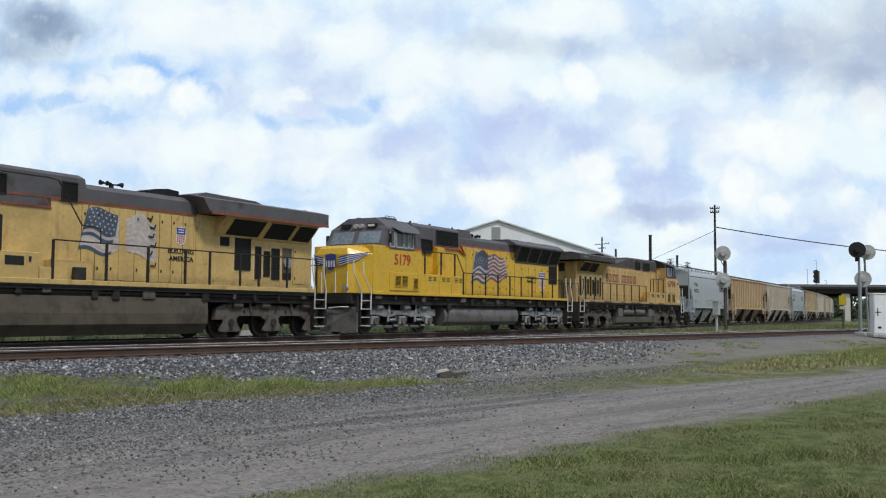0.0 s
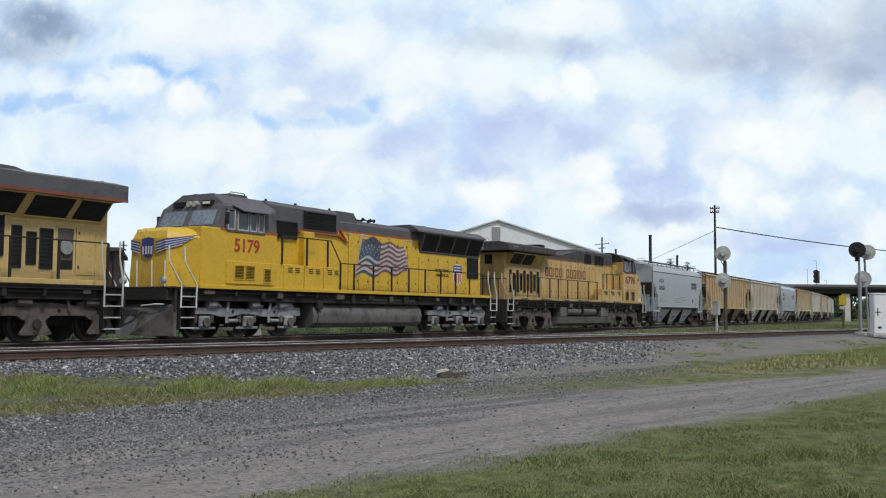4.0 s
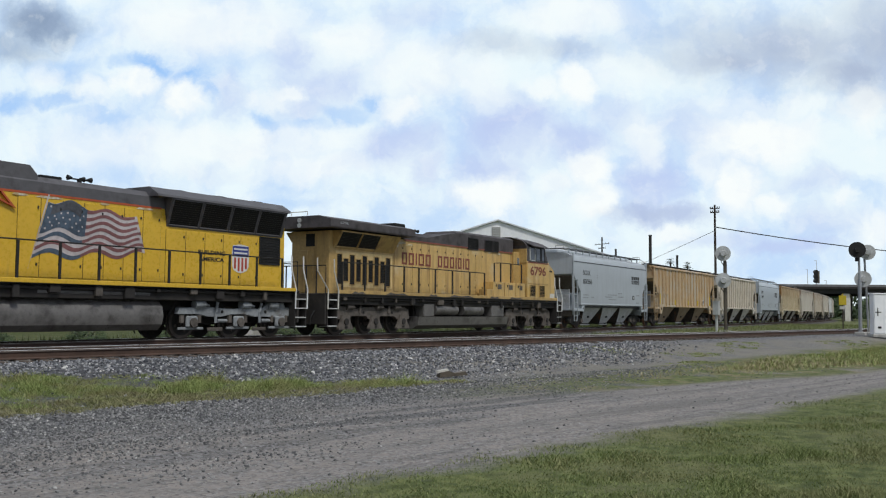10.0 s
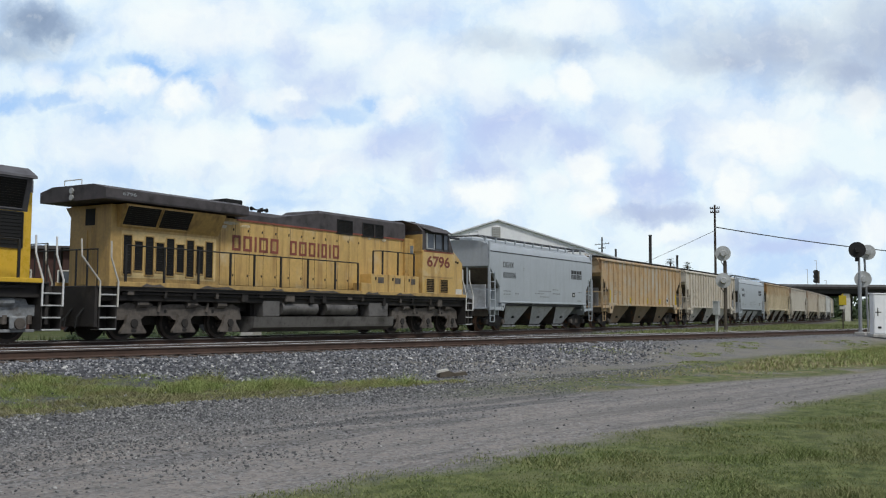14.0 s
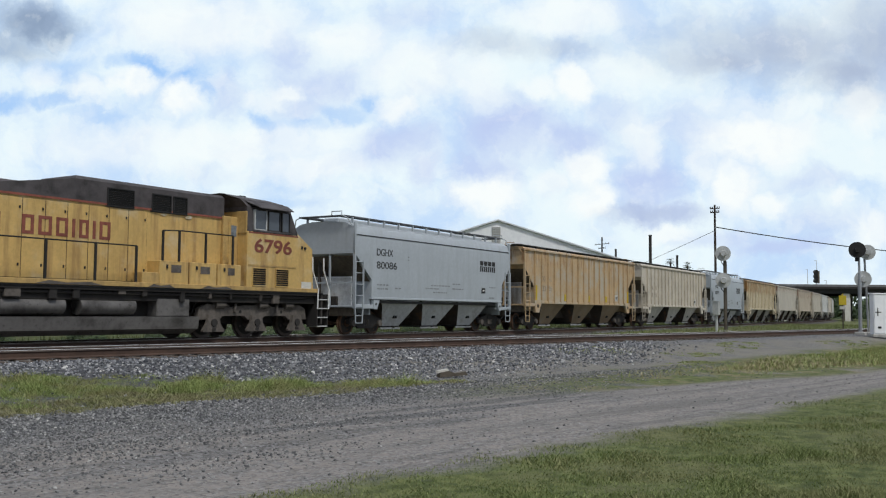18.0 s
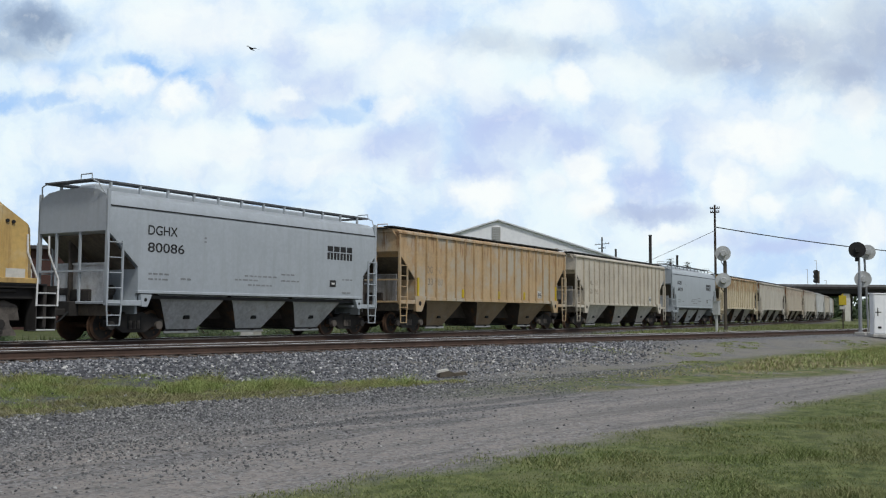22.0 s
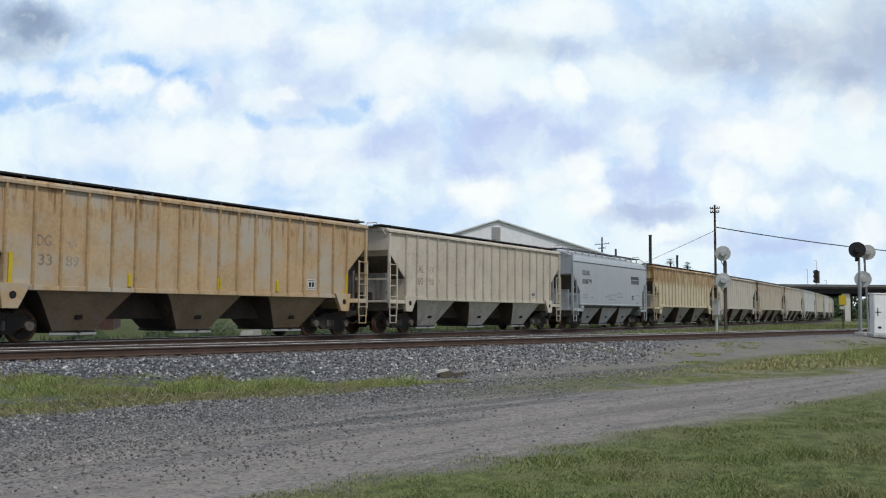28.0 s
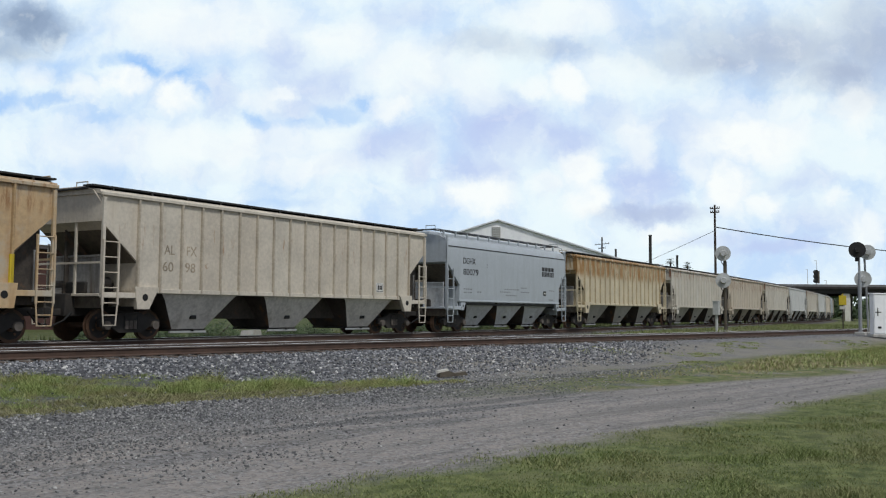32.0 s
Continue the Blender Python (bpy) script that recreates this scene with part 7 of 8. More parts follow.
def overpass():
    """A road bridge over the railway: girders, parapet, columns."""
    m = pose(216.2, 53.7, 0.0, 0, 0, -56.9)
    b = thing("overpass", "concrete road overpass with steel girders on columns", "bridge", m)
    x0, x1, wide = -60.0, 110.0, 34.0
    z = 6.45
    part("deck", Mesh().box(x0, x1, 0, wide, z + 1.1, z + 1.4), concrete, b)
    # Parapet grey and fascia are darkened for shade on the deck's edge.
    for y in (0.0, wide - 0.3):
        part("parapet", Mesh().box(x0, x1, y, y + 0.3, z + 1.4, z + 2.0, 0.02), parapet_grey, b)
        part("fascia", Mesh().box(x0, x1, y - 0.08, y, z + 1.0, z + 1.5), under, b)
    for i in range(9):
        y = 0.6 + i * 4.0
        part("girder", Mesh().box(x0, x1, y, y + 0.5, z, z + 1.1), under if i else dark_paint, b)
    skew = 0.45                                  # the piers stand along the railway
    for x0_ in (-28.0, -12.0, 2.0, 15.4, 34.0, 52.0, 70.0):
        for y in (1.2, 12.0, 22.0, 32.0):
            x = x0_ + skew * y
            c = part("column", Mesh().cyl((x, y, 0), (x, y, z - 0.9), 0.5, 16), concrete, b, "round pale column")
            part("footing", Mesh().box(x - 0.75, x + 0.55, y - 0.7, y + 0.7, 0, 5.5 if y < 2 and 10 < x < 20 else 0.5, 0.04), off_white, c)
        ya, yb = 0.6, wide - 0.6
        part("pier_cap", Mesh().add([(x0_ + skew * y_ + k, y_, z_) for z_ in (z - 0.9, z - 0.002) for y_, k in ((ya, -0.7), (ya, 0.7), (yb, 0.7), (yb, -0.7))],
                                    [(0, 3, 2, 1), (4, 5, 6, 7), (0, 1, 5, 4), (1, 2, 6, 5), (2, 3, 7, 6), (3, 0, 4, 7)]), concrete, b)
    t = thing("traffic_light", "dark three-lamp traffic light on the overpass", "traffic light", m @ pose(8.8, 0.15, z + 2.0))
    part("post", Mesh().cyl((0, 0, -0.005), (0, 0, 1.0), 0.08, 8), dark_paint, t)
    part("case", Mesh().box(-0.35, 0.35, -0.3, 0.3, 0.3, 3.2, 0.04), black, t)
    for i in range(3):
        part("lamp_visor", Mesh().cyl((-0.34, -0.1, 0.8 + i * 0.95), (-0.55, -0.12, 0.8 + i * 0.95), 0.3, 12), dark_paint, t)
    part("back_plate", Mesh().box(0.4, 0.75, -0.2, 0.2, 0.2, 3.0, 0.03), tank_tan, t)
    for x, y, h in ((16.7, 20.0, 7.0), (16.0, 24.0, 5.0), (15.0, 10.0, 1.8)):
        l = thing("street_lamp", "thin grey lamp post on the overpass", "lamp post", m @ pose(x, y, z + 1.4), group="lamps on the overpass")
        part("post", Mesh().cyl((0, 0, 0), (0, 0, h), 0.09, 8, 0.06), alum, l)
        part("arm", Mesh().box(-0.5, 0.05, -0.05, 0.05, h - 0.05, h + 0.05), alum, l)


def palm(x, y, h, seed):
    rng = random.Random(seed)
    t = thing("palm_tree", "dark distant fan palm with a ragged crown", "tree", pose(x, y, 0.2), group="palm trees")
    part("trunk", Mesh().cyl((0, 0, 0), (0.15, 0, h * 0.5), 0.28, 10, 0.24).cyl((0.15, 0, h * 0.5), (0.1, 0.1, h), 0.24, 10, 0.2), wood_dark, t)
    for i in range(26):
        a, e = rng.uniform(0, 2 * math.pi), rng.uniform(-0.6, 1.2)
        d = Vector((math.cos(a) * math.cos(e), math.sin(a) * math.cos(e), math.sin(e)))
        side = d.cross(Vector((0, 0, 1))).normalized()
        m = Mesh()
        o = Vector((0.1, 0.1, h))
        ln = rng.uniform(1.0, 1.6)
        for k in range(9):
            f = (k - 4) / 4
            tip = o + d * ln + side * f * 0.75 * ln + Vector((0, 0, -0.35 * ln * rng.uniform(0.3, 1.0)))
            base = o + d * ln * 0.5
            m.add([tuple(base - side * 0.05), tuple(base + side * 0.05), tuple(tip)], [(0, 1, 2)])
        m.cyl(tuple(o), tuple(o + d * ln * 0.5), 0.03, 4)
        part("frond", m, palm_leaf, t)


def leafy(name, x, y, w_, h, n, seed, label, category, trunk=True):
    """A shrub or small tree: stems and a loose crown of leaf clumps."""
    rng = random.Random(seed)
    t = thing(name, label, category, pose(x, y, float(height(x, y)) - 0.03))
    m = Mesh()
    tips = []
    for i in range(7):
        a = rng.uniform(0, 2 * math.pi)
        tip = Vector((math.cos(a) * w_ * 0.4 * rng.uniform(0.3, 1), math.sin(a) * w_ * 0.4 * rng.uniform(0.3, 1), h * rng.uniform(0.5, 0.85)))
        m.cyl((0, 0, 0), tuple(tip), 0.03 * h, 6, 0.008 * h)
        tips.append(tip)
    part("stems", m, wood_dark, t)
    v, f = [], []
    for i in range(n):
        a, r, z = rng.uniform(0, 2 * math.pi), math.sqrt(rng.random()), rng.random()
        c = Vector((math.cos(a) * r * w_ * 0.5, math.sin(a) * r * w_ * 0.5, h * (0.12 + 0.88 * z * (1 - 0.45 * r * r)) * (0.8 + 0.25 * math.sin(a * 3 + seed))))
        s = rng.uniform(0.04, 0.09) * (1 + h * 0.25)
        d1 = Vector((rng.gauss(0, 1), rng.gauss(0, 1), rng.gauss(0, 1))).normalized()
        d2 = d1.orthogonal().normalized()
        k = len(v)
        v += [tuple(c - d1 * s), tuple(c + d2 * s * 0.45), tuple(c + d1 * s), tuple(c - d2 * s * 0.45)]
        f.append((k, k + 1, k + 2, k + 3))
    me = bpy.data.meshes.new("foliage")
    me.from_pydata(v, [], f)
    me.materials.append(bush_leaf)
    part("foliage", me, None, t)


signal_one()
signal_two()
cabinet()
yellow_sign()
poles()
warehouse()
overpass()
palm(212.6, 76.7, 13.4, 1)
palm(214.8, 73.4, 12.6, 2)
for i, (x, y, w_, h) in enumerate(((28.5, 30.6, 2.4, 1.15), (26.6, 31.4, 1.6, 0.8), (33.2, 30.8, 2.2, 1.0), (35.8, 31.2, 1.8, 0.9), (22.5, 31.0, 1.6, 0.8), (40.5, 32.0, 2.4, 1.1), (46.5, 32.4, 2.0, 0.9), (18.5, 30.5, 1.5, 0.7), (55.0, 33.2, 2.6, 1.1))):
    leafy("bush", x, y, w_, h, 900, i, "low green bush behind the main line", "bush")
for i, (x, y, w_, h) in enumerate(((283.0, 44.0, 9.0, 6.0), (288.0, 38.0, 8.0, 5.0), (280.0, 36.0, 7.0, 4.5), (292.0, 46.0, 10.0, 6.5), (296.0, 30.0, 10.0, 6.0), (300.0, 22.0, 9.0, 6.0))):
    leafy("tree", x, y, w_, h, 1500, 40 + i, "distant green tree beyond the overpass", "tree")


def far_woods():
    """A belt of woods on the horizon beyond the overpass."""
    rng = np.random.default_rng(11)
    n = 9000
    t = rng.random(n)
    x, y = 330 + 60 * rng.random(n) + 30 * t, -30 + 190 * t
    h = 7.0 + 2.5 * np.sin(t * 61) + 1.5 * np.sin(t * 147 + 1)
    z = 0.3 + h * rng.random(n) ** 0.8
    c = np.stack([x, y, z], -1)
    d1 = rng.normal(size=(n, 3)) * 0.9
    d2 = np.cross(d1, rng.normal(size=(n, 3)))
    d2 *= 0.7 / np.linalg.norm(d2, axis=1)[:, None]
    v = np.stack([c - d1, c + d2, c + d1, c - d2], 1).reshape(-1, 3)
    me = bpy.data.meshes.new("far_woods")
    me.from_pydata(v.tolist(), [], np.arange(4 * n).reshape(n, 4).tolist())
    me.materials.append(bush_leaf)
    tagged(new("far_woods", me), "distant green woods on the horizon", "woods", kind="stuff")


far_woods()


def shed():
    """A low maroon building behind the main line."""
    m = pose(37.5, 55.5, 0.25, 0, 0, -40)       # x along the front
    h = thing("brick_building", "low maroon building with dark windows behind the line", "building", m)
    part("front_wall", Mesh().box(-34, 4.0, 0, 0.3, 0, 5.3), maroon_brick, h)
    part("end_wall", Mesh().box(3.7, 4.0, 0.3, 12, 0, 5.3), maroon_brick, h)
    part("end_wall", Mesh().box(-34, -33.7, 0.3, 12, 0, 5.3), maroon_brick, h)
    part("rear_wall", Mesh().box(-33.7, 3.7, 11.7, 12, 0, 5.3), maroon_brick, h)
    part("roof", Mesh().box(-34.4, 4.4, -0.4, 12.4, 5.302, 5.55, 0.03), soot_grey, h)
    for i in range(11):
        x = -31.5 + i * 3.2
        w_ = part("window", Mesh().box(x, x + 1.5, -0.02, -0.003, 1.6, 3.9), glass, h, "dark window")
        part("window_frame", Mesh().box(x - 0.08, x, -0.05, -0.003, 1.55, 3.95).box(x + 1.5, x + 1.58, -0.05, -0.003, 1.55, 3.95).box(x - 0.08, x + 1.58, -0.05, -0.003, 3.9, 3.98).box(x - 0.08, x + 1.58, -0.06, -0.003, 1.5, 1.58), off_white, w_)


shed()


def rubble():
    s = thing("concrete_block", "broken pale concrete block in the grass", "rubble", pose(30.6, 30.4, 0.28, 0, 8, 20))
    part("slab", Mesh().loft([[(-0.6, -0.35, 0), (0.55, -0.4, 0), (0.6, 0.35, 0), (-0.5, 0.4, 0)], [(-0.45, -0.3, 0.5), (0.2, -0.32, 0.62), (0.42, 0.3, 0.55), (-0.4, 0.3, 0.45)]]), concrete, s)
    s = thing("broken_tie", "split grey wooden tie lying on ballast", "timber", pose(20.0, 12.9, float(height(20.0, 12.9)) + 0.04, 2, -3, -28))
    part("timber", Mesh().prism([(-0.38, 0), (0.42, 0), (0.36, 0.1), (0.05, 0.07), (-0.1, 0.14), (-0.36, 0.12)], -0.08, 0.08), tank_tan, s)
    part("splinter", Mesh().prism([(-0.42, 0.1), (-0.1, 0.15), (-0.12, 0.19), (-0.4, 0.17)], -0.04, 0.06), off_white, s)


rubble()


# ---- loose ground cover ----
def island_material(name, tones, rough=0.9, other=None, patch=1.2):
    """Loose pieces, each of its own tone; other: tones that take over in patches of the ground."""
    m = bpy.data.materials.new(name)
    m.use_nodes = True
    n = Nodes(m.node_tree)
    r = n.add("ShaderNodeNewGeometry").outputs["Random Per Island"]

    def ramp(rows):
        k = n.add("ShaderNodeValToRGB")
        n.link(r, k.inputs[0])
        while len(k.color_ramp.elements) < len(rows):
            k.color_ramp.elements.new(0.5)
        for e, (at, c) in zip(k.color_ramp.elements, rows):
            e.position, e.color = at, (*c, 1)
        return k.outputs[0]

    colour = ramp(tones)
    if other:
        c = n.add("ShaderNodeTexCoord").outputs["Object"]
        colour = n.mix(n.ramp(n.noise(c, patch, 4.0, 0.6), 0.42, 0.60), colour, ramp(other))
    b = n.add("ShaderNodeBsdfPrincipled")
    n.link(colour, b.inputs["Base Color"])
    b.inputs["Roughness"].default_value, b.inputs["Specular IOR Level"].default_value = rough, 0.2
    n.link(b.outputs[0], n.add("ShaderNodeOutputMaterial").inputs[0])
    return m


RNG = np.random.default_rng(5)


def stones(name, pts, sizes, mat, label):
    """Many angular stones, half sunk in the ground."""
    n = len(pts)
    octa = np.array([(1, 0, 0), (0, 1, 0), (-1, 0, 0), (0, -1, 0), (0, 0, 1), (0, 0, -1)], float)
    tri = np.array([(0, 1, 4), (1, 2, 4), (2, 3, 4), (3, 0, 4), (1, 0, 5), (2, 1, 5), (3, 2, 5), (0, 3, 5)])
    v = octa[None] * (1 + RNG.uniform(-0.35, 0.35, (n, 6, 1)))
    v = v * sizes[:, None, None] * np.stack([RNG.uniform(0.8, 1.3, n), RNG.uniform(0.6, 1.0, n), RNG.uniform(0.55, 0.9, n)], -1)[:, None, :]
    a, b = RNG.uniform(0, 6.28, n), RNG.uniform(-0.6, 0.6, n)
    ca, sa, cb, sb = np.cos(a)[:, None], np.sin(a)[:, None], np.cos(b)[:, None], np.sin(b)[:, None]
    x, y, z = v[..., 0], v[..., 1], v[..., 2]
    x, z = x * cb - z * sb, x * sb + z * cb
    x, y = x * ca - y * sa, x * sa + y * ca
    gz = height(pts[:, 0], pts[:, 1])[:, None]
    v = np.stack([x + pts[:, :1], y + pts[:, 1:2], z + gz + sizes[:, None] * 0.2], -1).reshape(-1, 3)
    f = (tri[None] + 6 * np.arange(n)[:, None, None]).reshape(-1, 3)
    me = bpy.data.meshes.new(name)
    me.from_pydata(v.tolist(), [], f.tolist())
    me.materials.append(mat)
    return tagged(new(name, me), label, "gravel", kind="stuff")


def from_side(s, d):
    """Plan places at s along the side track and d from its centre."""
    return np.stack([NEAR_A.x + NEAR_T.x * s + NEAR_N.x * (d - 0.75), NEAR_A.y + NEAR_T.y * s + NEAR_N.y * (d - 0.75)], -1)


def spread(n, s0, s1, d0, d1, power=1.6):
    """Random places, thinning along the track."""
    return s0 + (s1 - s0) * RNG.random(n) ** power, RNG.uniform(d0, d1, n)


def loose_stones():
    tones = [(0.0, (0.045, 0.048, 0.056)), (0.35, (0.11, 0.114, 0.125)), (0.65, (0.215, 0.22, 0.23)), (0.88, (0.32, 0.322, 0.33)), (0.97, (0.46, 0.455, 0.445)), (1.0, (0.70, 0.68, 0.65))]
    mat = island_material("ballast_stone", tones)
    s, d = spread(70000, -5, 36, 0.9, 10.5)
    keep = RNG.random(len(s)) < smooth(10.2, 7.4, d + 0.22 * s + 0.9 * lumps(s, d, 1.1)) * smooth(8.2, 7.0, d) * smooth(30, 18, s + 2.0 * lumps(s, d, 2.0))
    s, d = s[keep], d[keep]
    bare = ~((d > 3.4 + 0.5 * np.clip(s - 0.3, 0, 8)) & (d < 7.6) & (s < 8)) | (RNG.random(len(s)) < 0.03)
    s, d = s[bare], d[bare]
    p = from_side(s, d)
    stones("ballast_stones", p, (0.016 + 0.034 * RNG.random(len(p)) ** 1.7) * (0.9 + 0.016 * (s + 7)) * (1 - 0.35 * smooth(4.5, 7.0, d)), mat, "grey angular ballast stones beside the track")
    s, d = spread(9000, -7, 46, -1.5, 0.9)
    p = from_side(s, d)
    stones("crib_stones", p, RNG.uniform(0.02, 0.042, len(p)), mat, "dark ballast stones between the ties")
    mat2 = island_material("road_stone", [(0.0, (0.065, 0.066, 0.069)), (0.4, (0.13, 0.13, 0.13)), (0.8, (0.235, 0.235, 0.23)), (0.95, (0.31, 0.305, 0.295)), (1.0, (0.46, 0.45, 0.43))])
    s, d = spread(190000, -8, 26, 6.0, 14.8, 1.4)
    keep = (d > 7.3) & (RNG.random(len(s)) < smooth(14.6, 9.6, d + 0.35 * np.clip(s + 3, 0, 8) + 0.05 * np.clip(s, 0, 26) + 0.9 * lumps(s, d * 3.0, 1.3)) * smooth(26, 4, s) + 0.015)
    s, d = s[keep], d[keep]
    p = from_side(s, d)
    stones("road_gravel", p, (0.006 + 0.020 * RNG.random(len(p)) ** 2.2) * (1 + 0.5 * smooth(10, 7.5, d)), mat2, "loose gravel on the dusty road")
    u, m = RNG.uniform(5, 110, 12000), RNG.uniform(-2.6, 2.6, 12000)
    p = np.array([main_line(a, b)[:2] for a, b in zip(u, m)])
    stones("main_ballast", p, RNG.uniform(0.025, 0.05, len(p)), mat, "dark ballast stones of the main line")


loose_stones()


def blades(name, p, tall, mat, label, width=0.012, lean=0.6):
    """Thin grass blades, one triangle each."""
    n = len(p)
    a = RNG.uniform(0, 6.28, n)
    h = tall * RNG.uniform(0.45, 1.15, n)
    wx, wy = np.cos(a) * width, np.sin(a) * width
    la = RNG.uniform(0, 6.28, n)
    k = h * lean * RNG.random(n)
    z = height(p[:, 0], p[:, 1]) - 0.01
    v = np.stack([np.stack([p[:, 0] - wx, p[:, 1] - wy, z], -1), np.stack([p[:, 0] + wx, p[:, 1] + wy, z], -1), np.stack([p[:, 0] + k * np.cos(la), p[:, 1] + k * np.sin(la), z + h], -1)], 1).reshape(-1, 3)
    me = bpy.data.meshes.new(name)
    me.from_pydata(v.tolist(), [], np.arange(3 * n).reshape(n, 3).tolist())
    me.materials.append(mat)
    return tagged(new(name, me), label, "grass", kind="stuff")


def tuft(p, size):
    return 0.5 + 0.5 * lumps(p[:, 0] + 3.1, p[:, 1] - 1.7, size)


def clumps(centres, per, radius):
    """Blade places gathered round tuft centres, and how far from each centre they are."""
    c = np.repeat(centres, per, axis=0)
    r = np.repeat(radius, per) * np.sqrt(RNG.random(len(c)))
    a = RNG.uniform(0, 6.28, len(c))
    return c + np.stack([r * np.cos(a) * 1.25, r * np.sin(a)], -1), r / np.repeat(radius, per)


def grasses():
    green = island_material("grass_blade", [(0.0, (0.075, 0.105, 0.032)), (0.5, (0.155, 0.20, 0.065)), (1.0, (0.27, 0.305, 0.125))], 0.7, [(0.0, (0.095, 0.115, 0.04)), (0.5, (0.185, 0.205, 0.08)), (1.0, (0.30, 0.29, 0.145))], 0.9)
    lush = island_material("lush_grass_blade", [(0.0, (0.13, 0.18, 0.05)), (0.5, (0.25, 0.32, 0.10)), (1.0, (0.38, 0.42, 0.17))], 0.7, [(0.0, (0.13, 0.14, 0.05)), (0.5, (0.265, 0.28, 0.105)), (1.0, (0.39, 0.37, 0.175))], 1.3)
    dry = island_material("dry_grass_blade", [(0.0, (0.20, 0.175, 0.09)), (0.4, (0.38, 0.33, 0.185)), (1.0, (0.52, 0.45, 0.28))], 0.8)
    pale_dry = island_material("matted_grass_blade", [(0.0, (0.12, 0.115, 0.055)), (0.4, (0.23, 0.215, 0.11)), (1.0, (0.36, 0.33, 0.19))], 0.8, [(0.0, (0.12, 0.135, 0.05)), (0.5, (0.21, 0.225, 0.09)), (1.0, (0.33, 0.32, 0.16))], 1.5)
    # the weedy strip on the left, tapering to a point: green tufts above, straw below
    s, d = RNG.uniform(-5, 8.0, 2700), RNG.uniform(2.8, 8.1, 2700)
    near_edge = 7.6 - 0.35 * lumps(s, d, 0.8)
    far_edge = 3.3 + 0.3 * lumps(s + 5, d, 0.9) + 0.2 * np.clip(s + 0.5, 0, 8) + 0.35 * np.clip(s - 1.5, 0, 7)
    inside = (d > far_edge) & (d < near_edge)
    s, d, near_edge, far_edge = s[inside], d[inside], near_edge[inside], far_edge[inside]
    f = (d - far_edge) / (near_edge - far_edge)
    is_green = RNG.random(len(s)) < smooth(0.78, 0.35, f + 0.25 * lumps(s, d, 0.6))
    c = from_side(s, d)
    g = c[is_green & (RNG.random(len(s)) < 0.9)]
    swell = (1.0 + 0.6 * smooth(0.5, 3.0, (g[:, 0] - NEAR_A.x) * NEAR_T.x + (g[:, 1] - NEAR_A.y) * NEAR_T.y)) * (0.35 + 0.9 * smooth(-0.25, 0.55, lumps(g[:, 0] * 1.0, g[:, 1] * 1.6, 0.55)))
    p, k = clumps(g, 110, RNG.uniform(0.14, 0.34, len(g)))
    blades("weed_strip", p, np.repeat((0.06 + 0.19 * RNG.random(len(g)) ** 1.8) * swell, 110) * (1.15 - 0.8 * k), lush, "shaggy green grass tufts beside the ballast", 0.007, 1.9)
    g = c[~is_green & (RNG.random(len(s)) < 0.85)]
    p, k = clumps(g, 70, RNG.uniform(0.12, 0.34, len(g)))
    blades("straw_tufts", p, (0.04 + 0.09 * np.repeat(RNG.random(len(g)), 70)) * (1.15 - 0.8 * k), pale_dry, "matted straw-coloured grass tufts beside the road", 0.009, 2.4)
    # the lawn nearest the camera
    n = 620000
    r = 4.5 + 30 * RNG.random(n) ** 1.7
    a = RNG.uniform(radians(4), radians(56), n)
    p = np.stack([r * np.cos(a), r * np.sin(a)], -1)
    d = near_off(p[:, 0], p[:, 1]) + 0.5 * lumps(p[:, 0], p[:, 1], 0.9) + 0.25 * lumps(p[:, 0], p[:, 1], 0.3)
    thick = tuft(p, 0.21) * tuft(p, 0.47)
    d = d - 0.035 * np.clip(p[:, 0] - 12, 0, 20)
    keep = (d > 15.1) & (RNG.random(n) < (0.25 + 0.75 * smooth(15.0, 17.0, d)) * (0.55 + 0.9 * thick))
    p = p[keep]
    blades("lawn_grass", p, 0.022 + 0.085 * thick[keep] ** 1.1, green, "short green mown grass", 0.007, 1.6)
    # verge further along the road
    s, d = spread(130000, 11, 75, 4.0, 13.2, 1.0)
    p = from_side(s, d)
    edge = 8.3 - 0.08 * (s - 14) + 0.7 * lumps(p[:, 0], p[:, 1], 2.2)
    brink = 10.3 + 0.17 * np.clip(s - 13, -2, 14)
    gate = smooth(11, 19, s + 3 * lumps(p[:, 0], p[:, 1], 1.5)) * smooth(edge, edge + 1.4, d) * smooth(brink, brink - 0.9, d + 0.4 * lumps(p[:, 0], p[:, 1], 1.1))
    keep = RNG.random(len(s)) < gate * (0.30 + 0.70 * smooth(0.30, 0.55, tuft(p, 1.6)))
    p, sk = p[keep], s[keep]
    half_dry = RNG.random(len(p)) < smooth(34, 20, sk) * 0.85
    blades("verge_grass", p[~half_dry], 0.10 + 0.14 * tuft(p[~half_dry], 0.8), lush, "green roadside verge grass", 0.016, 1.3)
    blades("dry_verge", p[half_dry], 0.06 + 0.06 * tuft(p[half_dry], 0.7), dry, "dry straw-coloured verge grass", 0.016, 1.3)
    # thin patches on the gravel shoulder
    s, d = RNG.uniform(17, 48, 900), RNG.uniform(2.4, 7.6, 900)
    ok = (lumps(s, d * 2.2, 1.5) > 0.28) & (RNG.random(900) < 0.8)
    g = from_side(s[ok], d[ok])
    p, k = clumps(g, 60, RNG.uniform(0.15, 0.4, len(g)))
    blades("shoulder_tufts", p, (0.04 + 0.08 * np.repeat(RNG.random(len(g)), 60)) * (1.15 - 0.8 * k), lush, "thin green and straw tufts on the gravel shoulder", 0.014, 2.0)
    # between and behind the tracks
    n = 60000
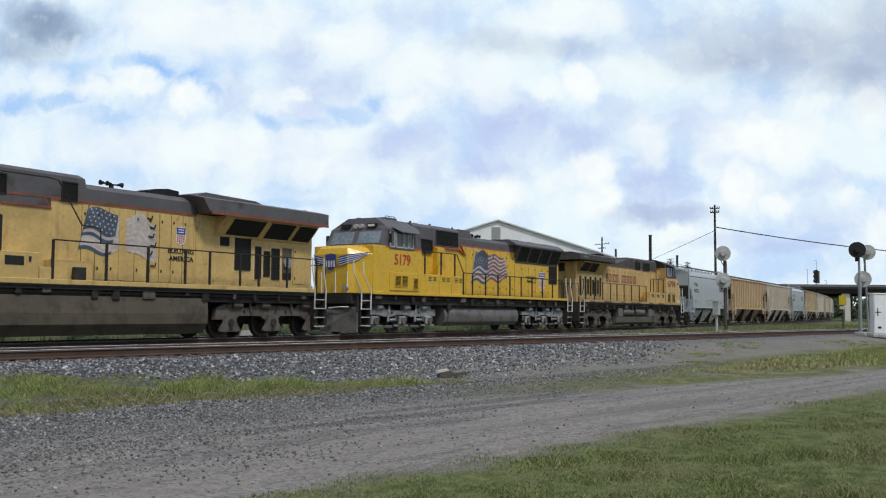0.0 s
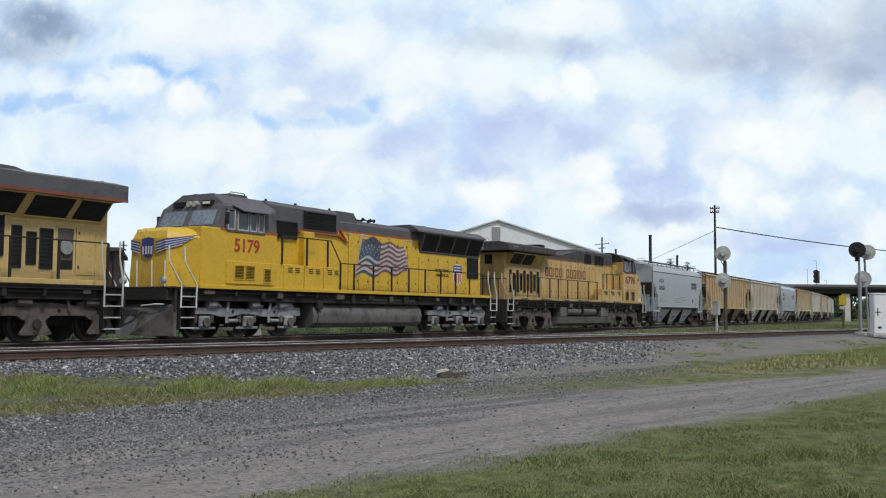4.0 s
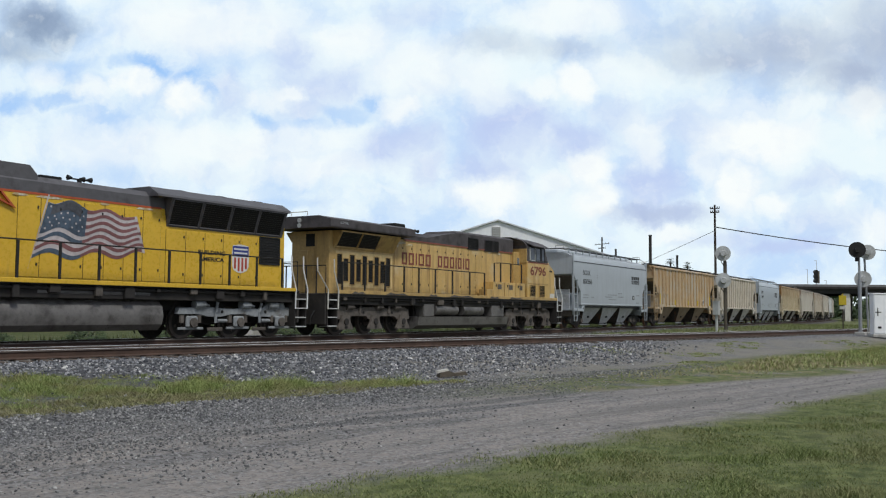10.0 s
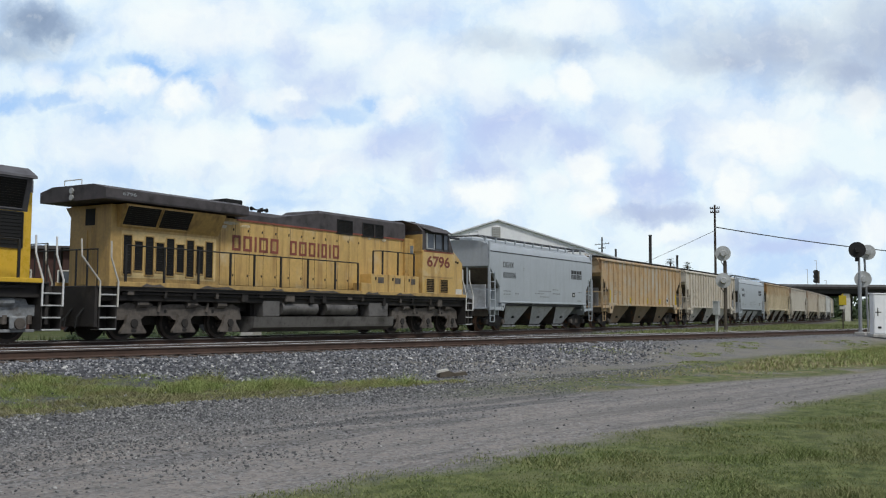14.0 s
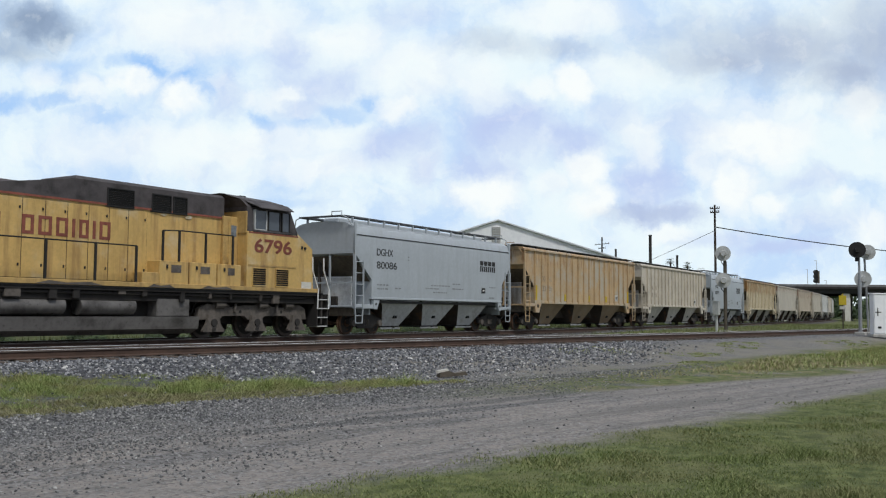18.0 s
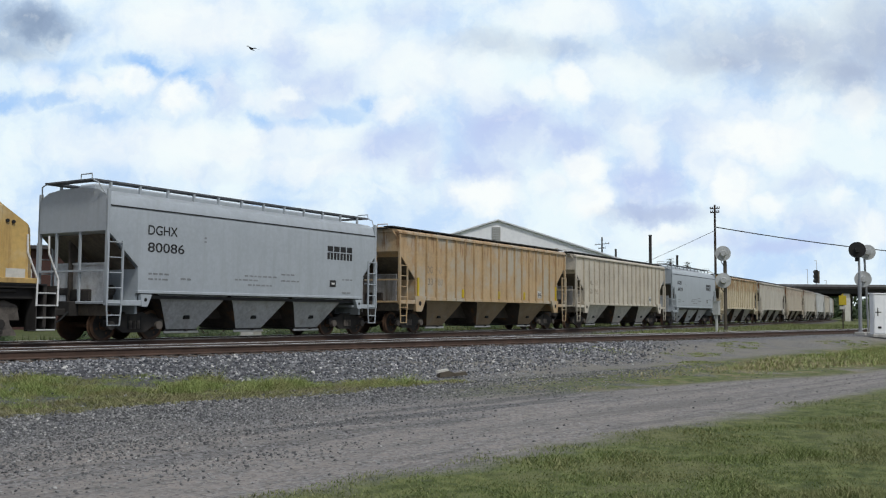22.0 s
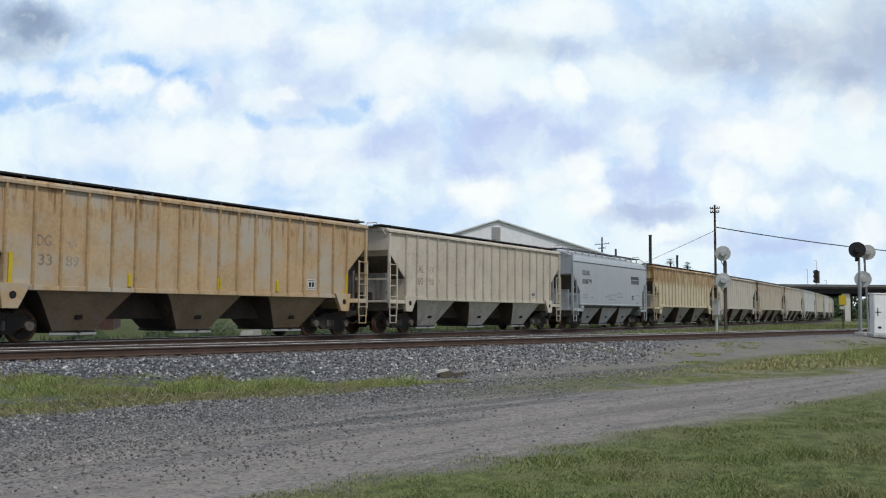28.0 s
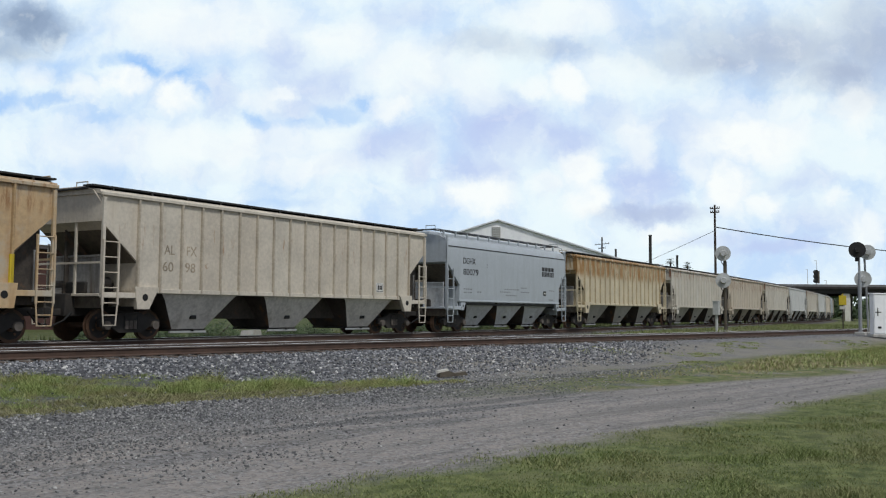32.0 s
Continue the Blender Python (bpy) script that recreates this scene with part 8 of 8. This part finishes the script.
    x, y = RNG.uniform(0, 120, n), RNG.uniform(10, 46, n)
    d, m = near_off(x, y), main_off(x, y)
    ok = ((d < -2.0) & (m < -2.5)) | ((m > 2.4) & (m < 12))
    p = np.stack([x, y], -1)[ok]
    p = p[RNG.random(len(p)) < 0.25 + 0.75 * tuft(p, 1.5)]
    beyond = main_off(p[:, 0], p[:, 1]) > 0
    # Darker blade tones hold the shade behind the main line.
    rough = island_material("shaded_grass_blade", [(0.0, (0.05, 0.068, 0.026)), (0.6, (0.105, 0.13, 0.05)), (1.0, (0.20, 0.20, 0.10))], 0.8)
    blades("rank_grass", p[beyond], 0.18 + 0.26 * tuft(p[beyond], 0.9), rough, "rank green grass behind the main line, shade in its colour", 0.03)
    p = p[~beyond]
    blades("lineside_grass", p, 0.12 + 0.16 * tuft(p, 0.9), green, "rough lineside grass between the tracks", 0.025)


grasses()


# ---- the train ----
def travelled(t):
    return 2.29369 * t + 0.08843 * t ** 2 / 32 + 0.44965 * t ** 3 / 1024 - 0.04256 * t ** 4 / 32768


START = 27.98       # where the first joint behind the leading engine stands at the start
TRAIN = []          # (thing, wheels, centre along the train from that joint, turned)


BIRD = []           # (thing, rows)


def motions():
    for bird, rows in BIRD:
        walk(bird, rows)
    for car, wheels, centre, turned in TRAIN:
        rows = []
        for i in range(33):
            x, y, a = main_line(START + centre - travelled(i))
            rows.append((float(i), pose(x, y, RAIL, 0, 0, math.degrees(a) + (180 if turned else 0))))
        walk(car, rows)
        for ob in wheels:
            place, r = ob.matrix_basis.translation.copy(), WHEEL[ob.name]
            steps = int(travelled(32.0) / r / radians(80)) + 1
            spin, t, k = [], 0.0, 0
            for k in range(steps + 1):
                t = 32.0 * k / steps
                turn = travelled(t) / r * (1 if turned else -1)
                spin.append((t, pose(*place) @ Matrix.Rotation(turn, 4, "Y")))
            walk(ob, spin)
    walk(clouds, [(0.0, pose(*EYE, 0, 0, -0.35)), (16.5, pose(*EYE)), (32.0, pose(*EYE, 0, 0, 0.35))])


# ---- a small bird that darts across ----
def small_bird():
    b = thing("bird", "small dark bird in fast level flight", "bird")
    part("body", Mesh().cyl((0.07, 0, 0), (-0.02, 0, 0), 0.006, 8, 0.017).cyl((-0.02, 0, 0), (-0.075, 0, 0.002), 0.017, 8, 0.008), black, b, smooth=True)
    part("tail", Mesh().add([(0.06, -0.006, 0), (0.06, 0.006, 0), (0.115, 0.022, 0), (0.115, -0.022, 0)], [(0, 1, 2, 3)]), black, b)
    for s in (-1, 1):
        part("wing", Mesh().add([(-0.035, s * 0.01, 0.004), (0.025, s * 0.01, 0.004), (0.04, s * 0.06, 0.03), (0.055, s * 0.115, 0.02), (0.0, s * 0.065, 0.032)], [(0, 1, 2, 4), (2, 3, 4)]), black, b)
    places = [(0.0, 420.0, 140.0, 40.0), (15.0, 170.0, 62.0, 18.0), (19.5, 72.0, 27.0, 8.5), (21.1, 34.88, 14.34, 5.69), (21.3, 28.11, 13.71, 5.55), (21.5, 21.7, 12.52, 5.39), (21.7, 16.03, 11.28, 5.42), (21.8, 13.89, 10.7, 5.51), (21.9, 11.72, 10.16, 5.51), (22.0, 9.57, 9.62, 5.41), (22.1, 7.43, 9.04, 5.3), (22.3, 3.6, 7.9, 5.2), (23.0, -9.0, 4.0, 6.0), (32.0, -180.0, -60.0, 30.0)]
    rows = [(t, pose(x, y, z, 18, 0, 21)) for t, x, y, z in places]
    BIRD.append((b, rows))


small_bird()


def make_train():
    at = 44.35
    rng = random.Random(2)
    plan = [("s", "silver", "silver-grey smooth covered hopper with black lettering", ("DGHX", "80086")),
            ("r", "orange", "rust-stained tan ribbed covered hopper with yellow strips", [("DG", 3.55, 2.62), ("HX", 4.4, 2.62), ("33", 3.6, 2.1), ("89", 4.45, 2.1)]),
            ("r", "cream", "chalky beige ribbed covered hopper with rust streaks", [("AL", 3.6, 2.62), ("FX", 4.5, 2.62), ("60", 3.55, 2.1), ("98", 4.45, 2.1)]),
            ("s", "silver", "clean silver-grey smooth covered hopper", ("DGHX", "80079")),
            ("r", "rust", "yellow covered hopper with heavy rust streaks", None),
            ("r", "tan", "dull beige covered hopper with rust along the top", None), ("r", "brown", "brownish tan covered hopper with rusty upper side", None),
            ("r", "tan", "dull beige covered hopper with rust along the top", None), ("r", "pale", "pale grey ribbed covered hopper", None),
            ("r", "tan", "dull beige covered hopper with rust along the top", None), ("r", "pale", "pale grey ribbed covered hopper", None),
            ("r", "cream", "chalky beige ribbed covered hopper", None), ("s", "silver", "silver-grey smooth covered hopper", None),
            ("r", "tan", "dull tan ribbed covered hopper", None), ("r", "cream", "chalky beige ribbed covered hopper", None)]
    for i, (kind, colour, label, marks) in enumerate(plan):
        if kind == "s":
            car, wheels, L = smooth_hopper(colour, label, marks)
        else:
            car, wheels, L = ribbed_hopper(colour, label, marks, i == 1, 1.0 if i < 5 else 0.45)
        TRAIN.append((car, wheels, at + L / 2, False))
        at += L
    for kind, make, front, turned in LOCOS:
        car, wheels, L = make()
        TRAIN.append((car, wheels, front + L / 2, turned))


make_train()
motions()
